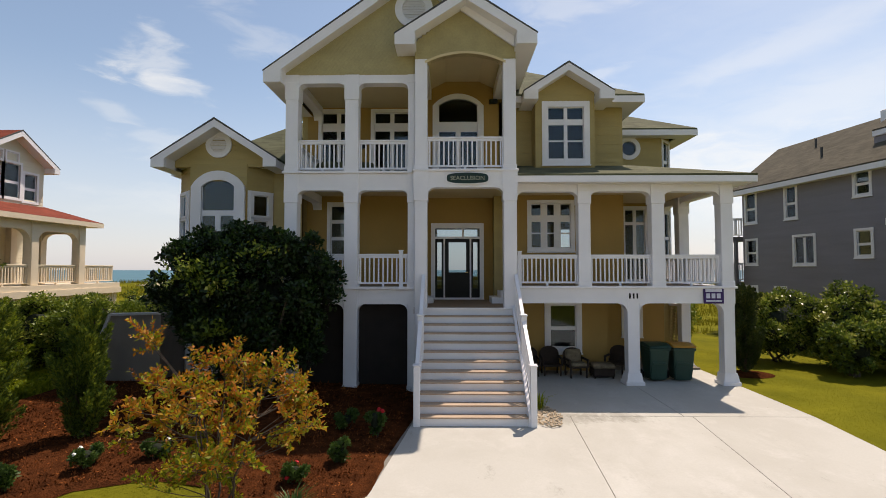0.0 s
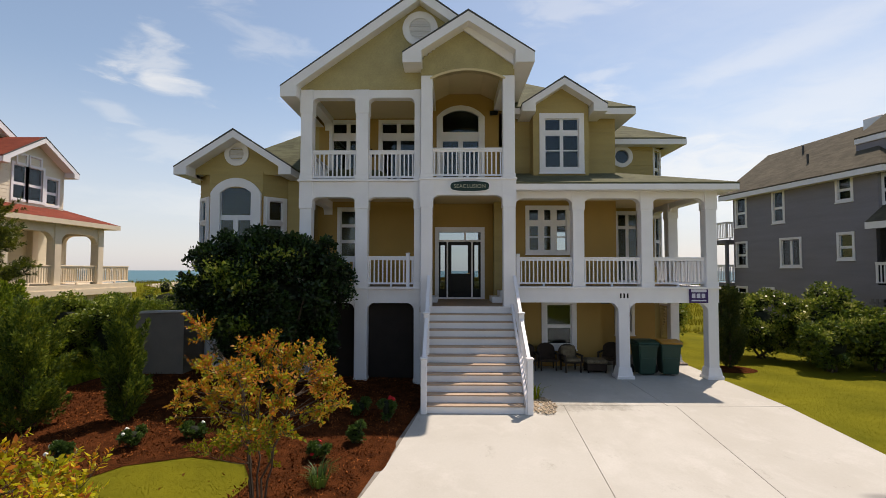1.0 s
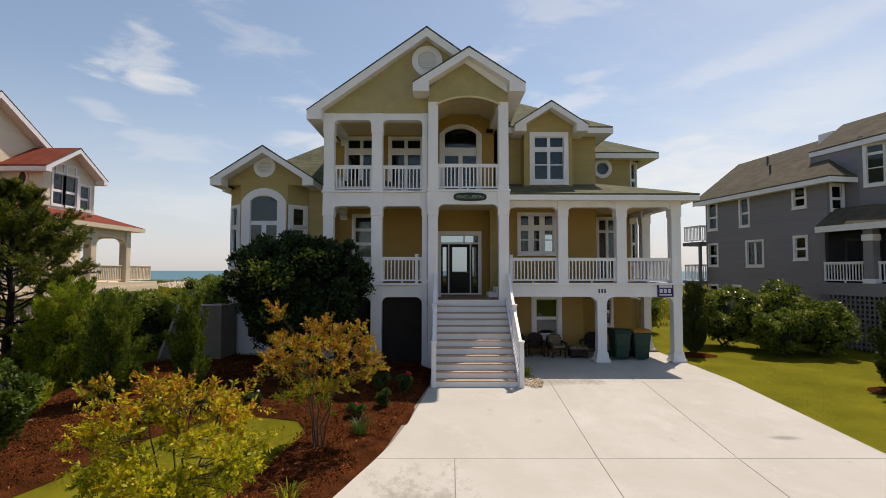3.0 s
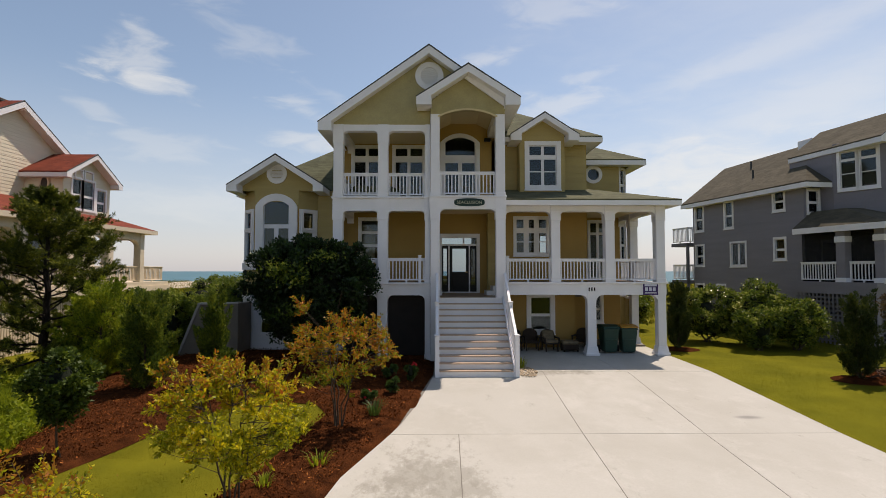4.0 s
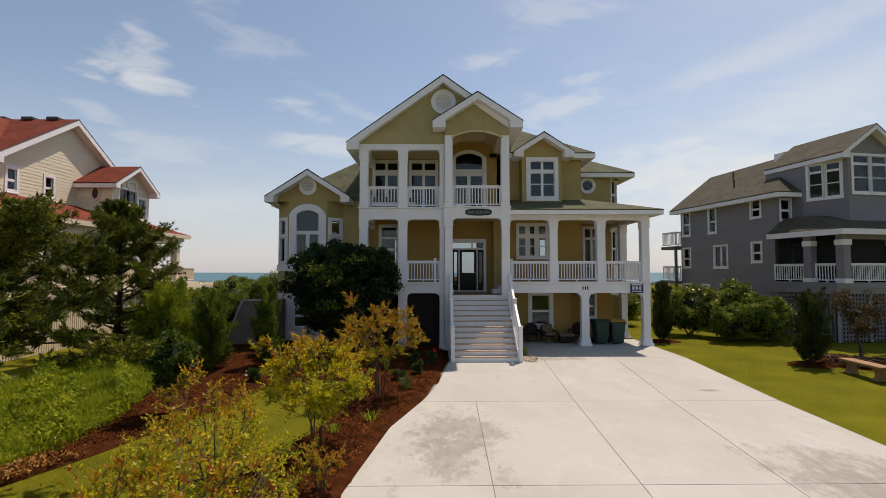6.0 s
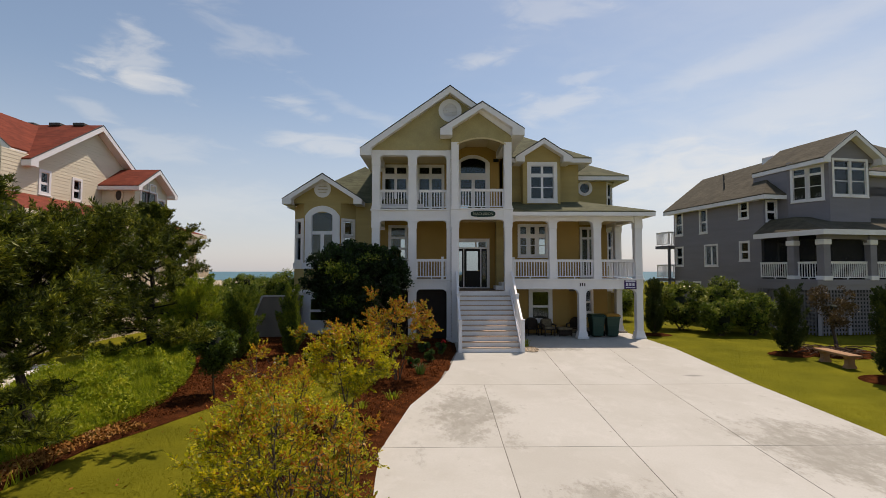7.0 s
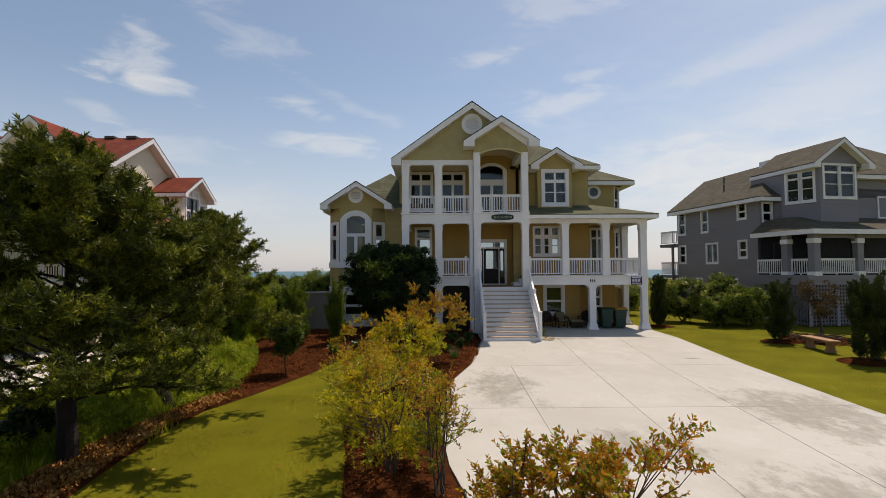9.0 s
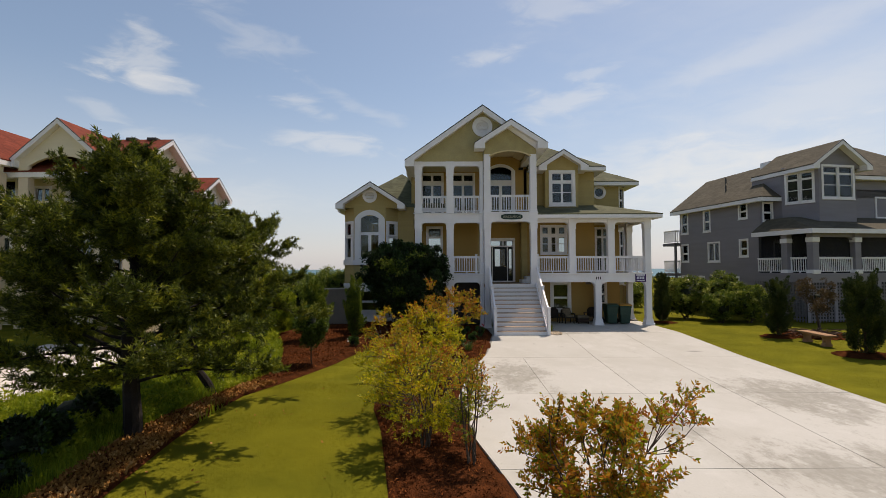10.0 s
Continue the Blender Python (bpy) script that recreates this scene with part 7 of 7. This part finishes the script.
# name sign over the entrance
SIGNG = mat("dark_green_sign_paint", (0.008, 0.03, 0.022), 0.4, 0.1)
GOLD = mat("pale_sign_letters", (0.36, 0.36, 0.26), 0.5, 0.1)
sg = thing("name_sign", (1.42, -0.03, 5.43), "dark green oval name sign with pale letters over the entrance", "sign")
outl = [(0.53 * math.cos(radians(a)), 0.14 * math.copysign(abs(math.sin(radians(a))) ** 0.5, math.sin(radians(a)))) for a in range(0, 360, 12)]
part("rim", prisms(([(u * 1.05, v * 1.14) for u, v in outl], "y", 0.006, 0.028)), WHITE, sg, "narrow white rim")
part("board", prisms((outl, "y", 0, 0.02)), SIGNG, sg)


def lettering(text, size, material, parent, at, name="lettering"):
    cu = bpy.data.curves.new(name, "FONT")
    cu.body, cu.size, cu.extrude, cu.align_x, cu.align_y = text, size, 0.003, "CENTER", "CENTER"
    ob = bpy.data.objects.new(name, cu)
    scene.collection.objects.link(ob)
    dg = bpy.context.evaluated_depsgraph_get()
    me = bpy.data.meshes.new_from_object(ob.evaluated_get(dg))
    bpy.data.objects.remove(ob)
    me.materials.clear()
    me.materials.append(material)
    o = new(name, me)
    o.parent = parent
    o.matrix_local = Matrix.Translation(at) @ Matrix.Rotation(radians(90), 4, "X")
    return o


lettering("SEACLUSION", 0.15, GOLD, sg, (0, -0.006, -0.005))

# letting agent's board and the plain bars of the house number
PURPLE = mat("purple_board", (0.045, 0.02, 0.11), 0.5, 0.1)
PALE = mat("pale_print", (0.6, 0.6, 0.68), 0.5, 0.05)
bd = thing("letting_board", (8.05, 0.925, 2.4), "small purple letting board with pale print on the carport beam", "sign")
part("board", boxes((-0.27, 0.27, 0, 0.02, -0.2, 0.23), bevel=0.004), PURPLE, bd)
for k, (a, b, c, d) in enumerate(((-0.22, 0.22, 0.11, 0.19), (-0.2, -0.1, -0.06, 0.07), (-0.06, 0.04, -0.06, 0.07), (0.08, 0.18, -0.06, 0.07), (-0.21, 0.21, -0.15, -0.11))):
    part("print_bar", boxes((a, b, -0.004, 0.001, c, d)), PALE, bd)
nb = thing("number_plate", (5.92, 0.945, 2.4), "three small dark bars fixed to the white carport beam", "sign")
for k in (-1, 0, 1):
    part("bar", boxes((k * 0.1 - 0.022, k * 0.1 + 0.022, 0, 0.012, -0.07, 0.07)), BLACK, nb)


# wall lanterns on the galleries
def lantern(x, y, z, label="black wall lantern beside a gallery window"):
    t = thing("wall_lantern", (x, y, z), label, "lantern", "wall lanterns")
    part("bracket", boxes((-0.04, 0.04, -0.03, 0.0, -0.1, 0.1), (-0.012, 0.012, -0.12, -0.03, 0.05, 0.075)), BLACK, t)
    part("cage", boxes((-0.06, 0.06, -0.18, -0.06, -0.12, 0.05), bevel=0.015), BLACK, t)
    part("cap", prisms(([(-0.08, 0.05), (0.08, 0.05), (0.0, 0.14)], "y", -0.2, -0.04)), BLACK, t)


lantern(-1.72, 2.85, 7.0)
fl_ = thing("floodlight", (2.33, 2.85, 8.36), "small black floodlight fixed high on the balcony wall", "lamp")
part("housing", boxes((-0.13, 0.13, -0.14, -0.04, -0.08, 0.06), bevel=0.02), BLACK, fl_)
part("bracket", boxes((-0.03, 0.03, -0.05, 0.0, -0.04, 0.04)), BLACK, fl_)

# plants at ground level
ROSE = leaf_mat("rose_leaves", [(0, (0.02, 0.05, 0.012)), (0.6, (0.06, 0.11, 0.02)), (1, (0.13, 0.18, 0.03))])
REDF = mat("red_petals", (0.45, 0.01, 0.015), 0.6, 0.2)
WHITEF = mat("white_petals", (0.75, 0.75, 0.68), 0.6, 0.1)


def flower_bush(x, y, r, h, seed, petals, n, label):
    t = bush("flower_bush", x, y, r, r, h, seed, ROSE, label, 9, 0.055, 1700, 0.05, "shrub", stems=4, trunk=0.012, group="small bushes in the bed")
    rng = np.random.default_rng(seed + 7)
    for k in range(n):
        a, u = rng.uniform(0, 6.28), rng.uniform(0.55, 1.0)
        bm = bmesh.new()
        for j in range(7):
            m = Matrix.Rotation(j * 0.9, 4, "Z") @ Matrix.Rotation(0.5 + 0.08 * j, 4, "Y") @ Matrix.Translation((0.02, 0, 0)) @ Matrix.Diagonal((0.034, 0.026, 0.009, 1))
            bmesh.ops.create_icosphere(bm, subdivisions=1, radius=1, matrix=m)
        f = part("flower", bm, petals, t)
        f.location = (r * 0.8 * math.cos(a), r * 0.8 * math.sin(a), h * u)
    return t


flower_bush(-0.42, -3.2, 0.2, 0.62, 201, REDF, 5, "small upright rose bush with red flowers in mulch")
flower_bush(-1.3, -5.1, 0.22, 0.36, 202, REDF, 2, "low rose bush with a few red flowers")
flower_bush(-4.62, -4.8, 0.27, 0.4, 203, WHITEF, 2, "low leafy bush with white flowers in mulch")
flower_bush(-3.73, -4.45, 0.26, 0.36, 204, WHITEF, 2, "low leafy bush with white flowers")
flower_bush(-5.3, -5.5, 0.27, 0.38, 205, WHITEF, 2, "low bush with white flowers beside the lawn")
bush("low_shrub", -0.8, -4.4, 0.19, 0.19, 0.5, 210, ROSE, "small grey-green shrub planted in mulch", 8, 0.05, 1500, 0.05, stems=3, trunk=0.012, group="small bushes in the bed")
bush("low_shrub", -1.0, -2.9, 0.25, 0.25, 0.42, 211, ROSE, "small green shrub planted in mulch", 8, 0.055, 1500, 0.05, stems=3, trunk=0.012, group="small bushes in the bed")


def tuft(x, y, seed, label, n=70, h=0.3, r=0.12, material=None, name="grass_clump"):
    """A clump of arching blades."""
    rng = np.random.default_rng(seed)
    t = thing(name, (x, y, gz(x, y) + 0.02), label, "plant", "clumps in the bed")
    a = rng.uniform(0, 6.28, n)
    rad = r * np.sqrt(rng.random(n))
    base = np.stack([rad * np.cos(a), rad * np.sin(a), np.zeros(n)], 1)
    out = np.stack([np.cos(a), np.sin(a), np.zeros(n)], 1) * (0.25 + rad[:, None] / r * 0.6)
    L = (h * rng.uniform(0.6, 1.2, n))[:, None]
    side = np.stack([-np.sin(a), np.cos(a), np.zeros(n)], 1) * 0.009
    mid = base + (out * 0.35 + np.array((0, 0, 0.7))) * L
    tip = base + (out * 1.0 + np.array((0, 0, 0.85))) * L
    co = np.stack([base - side, base + side, mid + side, mid - side, tip], 1).reshape(-1, 3)
    i = np.arange(n)[:, None] * 5
    tagged(quick("foliage", co, np.concatenate([i + np.array((0, 1, 2)), i + np.array((0, 2, 3)), i + np.array((3, 2, 4))]), material or WEED, t), kind="stuff")
    return t


tuft(-1.06, -6.0, 301, "spiky green clump planted in mulch", 70, 0.34, 0.12, ROSE)
tuft(-1.66, -8.5, 302, "small green grass clump in mulch", 45, 0.22, 0.15)
tuft(-2.3, -9.3, 303, "small green grass clump in mulch", 40, 0.2, 0.12)
tuft(2.95, -1.35, 304, "small grassy clump among pebbles", 60, 0.35, 0.1)

# pebbles at the foot of the stair
rng = np.random.default_rng(77)
PEB = mat("buff_pebbles", (0.45, 0.36, 0.25), 0.8, 0.35, 12, 60, 0.2)
pb = bmesh.new()
for k in range(420):
    a, u = rng.uniform(0, 6.28), math.sqrt(rng.random())
    m = Matrix.Translation((3.0 + 0.34 * u * math.cos(a), -1.85 + 0.75 * u * math.sin(a), 0.035)) @ Matrix.Rotation(rng.uniform(0, 3), 4, "Z") @ Matrix.Diagonal((rng.uniform(0.015, 0.035), rng.uniform(0.012, 0.025), 0.016, 1))
    bmesh.ops.create_icosphere(pb, subdivisions=1, radius=1, matrix=m)
tagged(part("pebbles", pb, PEB), "buff pebbles heaped at the foot of the stair", "pebbles", kind="stuff")
for k, (x, y, r) in enumerate(((12.4, -2.8, 0.75), (12.85, -6.6, 1.05), (9.9, 2.7, 0.8), (14.3, -2.5, 1.55))):
    sheet("mulch_ring", [(x + r * math.cos(radians(a)), y + 0.75 * r * math.sin(radians(a))) for a in range(0, 360, 20)], 0.4, 0.04, MULCH, "ring of dark bark mulch round a conifer", "mulch bed", 0.03, k)


DUNE = mat("pale_dune_sand", (0.52, 0.44, 0.32), 0.95, 0.15, 0.6, 40, 0.4)
sheet("dune_path", [(-27, 31), (-24, 29.5), (-20, 30), (-17, 31.5), (-18, 33.0), (-22, 33.5), (-26, 33.5)], 1.2, 0.06, DUNE, "pale bare sand on the dune crest", "sand", 0.05)


# ---- ground cover ----
def blades(name, n, place, h, w, material, label, category, seed, lean=0.5):
    """Single grass blades, as one mesh: place(rng, n) gives their feet."""
    rng = np.random.default_rng(seed)
    f = place(rng, n)
    n = len(f)
    a = rng.uniform(0, 6.28, n)
    L = (h * rng.uniform(0.5, 1.4, n))[:, None]
    side = np.stack([-np.sin(a), np.cos(a), np.zeros(n)], 1) * w
    tip = f + np.stack([np.cos(a) * lean * rng.random(n), np.sin(a) * lean * rng.random(n), np.ones(n)], 1) * L
    co = np.stack([f - side, f + side, tip], 1).reshape(-1, 3)
    return tagged(quick(name, co, np.arange(n * 3).reshape(-1, 3), material), label, category, kind="stuff")


def gzn(x, y):
    z = -0.2 * np.clip((-2.3 - y) / 6, 0, 1)
    z = z + np.where(x < 0, 0.12 * np.clip(-x / 3, 0, 1) * np.clip((y + 10) / 6, 0, 1), 0)
    z = z + 1.8 * np.exp(-((y - 33) / 6.5) ** 2)
    return z - np.where(y > 40, 4.5 * np.clip((y - 40) / 40, 0, 1), 0)


def patchy(x, y, f, seed):
    """Smooth patches between about -1 and 1."""
    return (np.sin(f * x * 1.3 + seed) * np.cos(f * y * 1.1 - seed * 2) + np.sin(f * 2.3 * (x + 0.6 * y) + seed * 3) * 0.6 + np.cos(f * 3.7 * (y - 0.4 * x)) * 0.4) / 2


def spread(x0, x1, y0, y1, test, lift=-0.05):
    def place(rng, n):
        x, y = rng.uniform(x0, x1, n), rng.uniform(y0, y1, n)
        k = test(x, y)
        return np.stack([x[k], y[k], gzn(x[k], y[k]) + lift], 1)
    return place


blades("lawn_grass", 170000, spread(-7.5, -1.8, -20, -4.8, lambda x, y: ~in_bed(x, y)), 0.009, 0.005, GRASS, "short mown grass of the front lawn", "grass", 401, 2.6)
blades("lawn_grass", 80000, spread(8.2, 17, -11, 7, lambda x, y: x > 8.75 + 0.06 * y + 0.02), 0.009, 0.006, GRASS, "short mown grass beside the driveway", "grass", 402, 2.6)
blades("weeds", 100000, spread(-12.0, -7.0, -17, 3, lambda x, y: ~in_bed(x, y) & (x < -7.0) & (patchy(x, y, 1.2, 3) > -0.85)), 0.24, 0.012, WEED, "tall bright weeds and grasses beside the bed", "weeds", 403, 0.7)
wr = np.random.default_rng(406)
wp = spread(-12, -7.0, -16, 2, lambda x, y: ~in_bed(x, y) & (x < -7.05) & (patchy(x, y, 1.4, 7) > -0.25), 0.0)(wr, 150000)
wp[:, 2] += (0.12 + 0.5 * np.clip(patchy(wp[:, 0], wp[:, 1], 2.6, 2), 0, 1) ** 0.7) * wr.random(len(wp)) ** 0.7
wco, wq = leaf_quads(wr, wp, 0.09, 0.5, 0.5, None, 1.0)
tagged(quick("broadleaf_weeds", wco, wq, WEED), "bright leafy weeds beside the bed", "weeds", kind="stuff")
blades("dune_grass", 60000, spread(-30, 30, 12, 36, lambda x, y: patchy(x, y, 0.5, 5) > -0.2), 0.3, 0.02, GRASS, "dune grass behind the houses", "grass", 405, 0.8)
chips_rng = np.random.default_rng(404)
cp = spread(-8.5, 0.3, -20, 2.5, lambda x, y: in_bed(x, y) & in_bed(x + 0.22, y), 0.055)(chips_rng, 90000)
cco, cq = leaf_quads(chips_rng, cp, 0.05, 0.45, 0.0, None, 1.0)
CHIP = leaf_mat("bark_chips", [(0, (0.012, 0.004, 0.002)), (0.5, (0.11, 0.033, 0.010)), (0.85, (0.25, 0.082, 0.025)), (1, (0.50, 0.19, 0.05))], 0.0, 1.0, 0.0)
tagged(quick("bark_chips", cco, cq, CHIP), "loose red-brown bark chips on the bed", "mulch", kind="stuff")

LITTER = leaf_mat("fallen_leaves", [(0, (0.12, 0.05, 0.014)), (0.6, (0.32, 0.15, 0.04)), (1, (0.50, 0.30, 0.12))], 0.0, 0.9, 0.0)
lr = np.random.default_rng(409)
lp = np.concatenate([spread(-8.0, -6.4, -18, -10.4, lambda x, y: in_bed(x, y), 0.07)(lr, 14000), spread(-7.4, -2.4, -18, -5.5, lambda x, y: ~in_bed(x, y), -0.045)(lr, 150)])
lco, lq = leaf_quads(lr, lp, 0.06, 0.6, 0.0)
tagged(quick("fallen_leaves", lco, lq, LITTER), "dry brown leaves fallen beneath the pines", "leaves", kind="stuff")
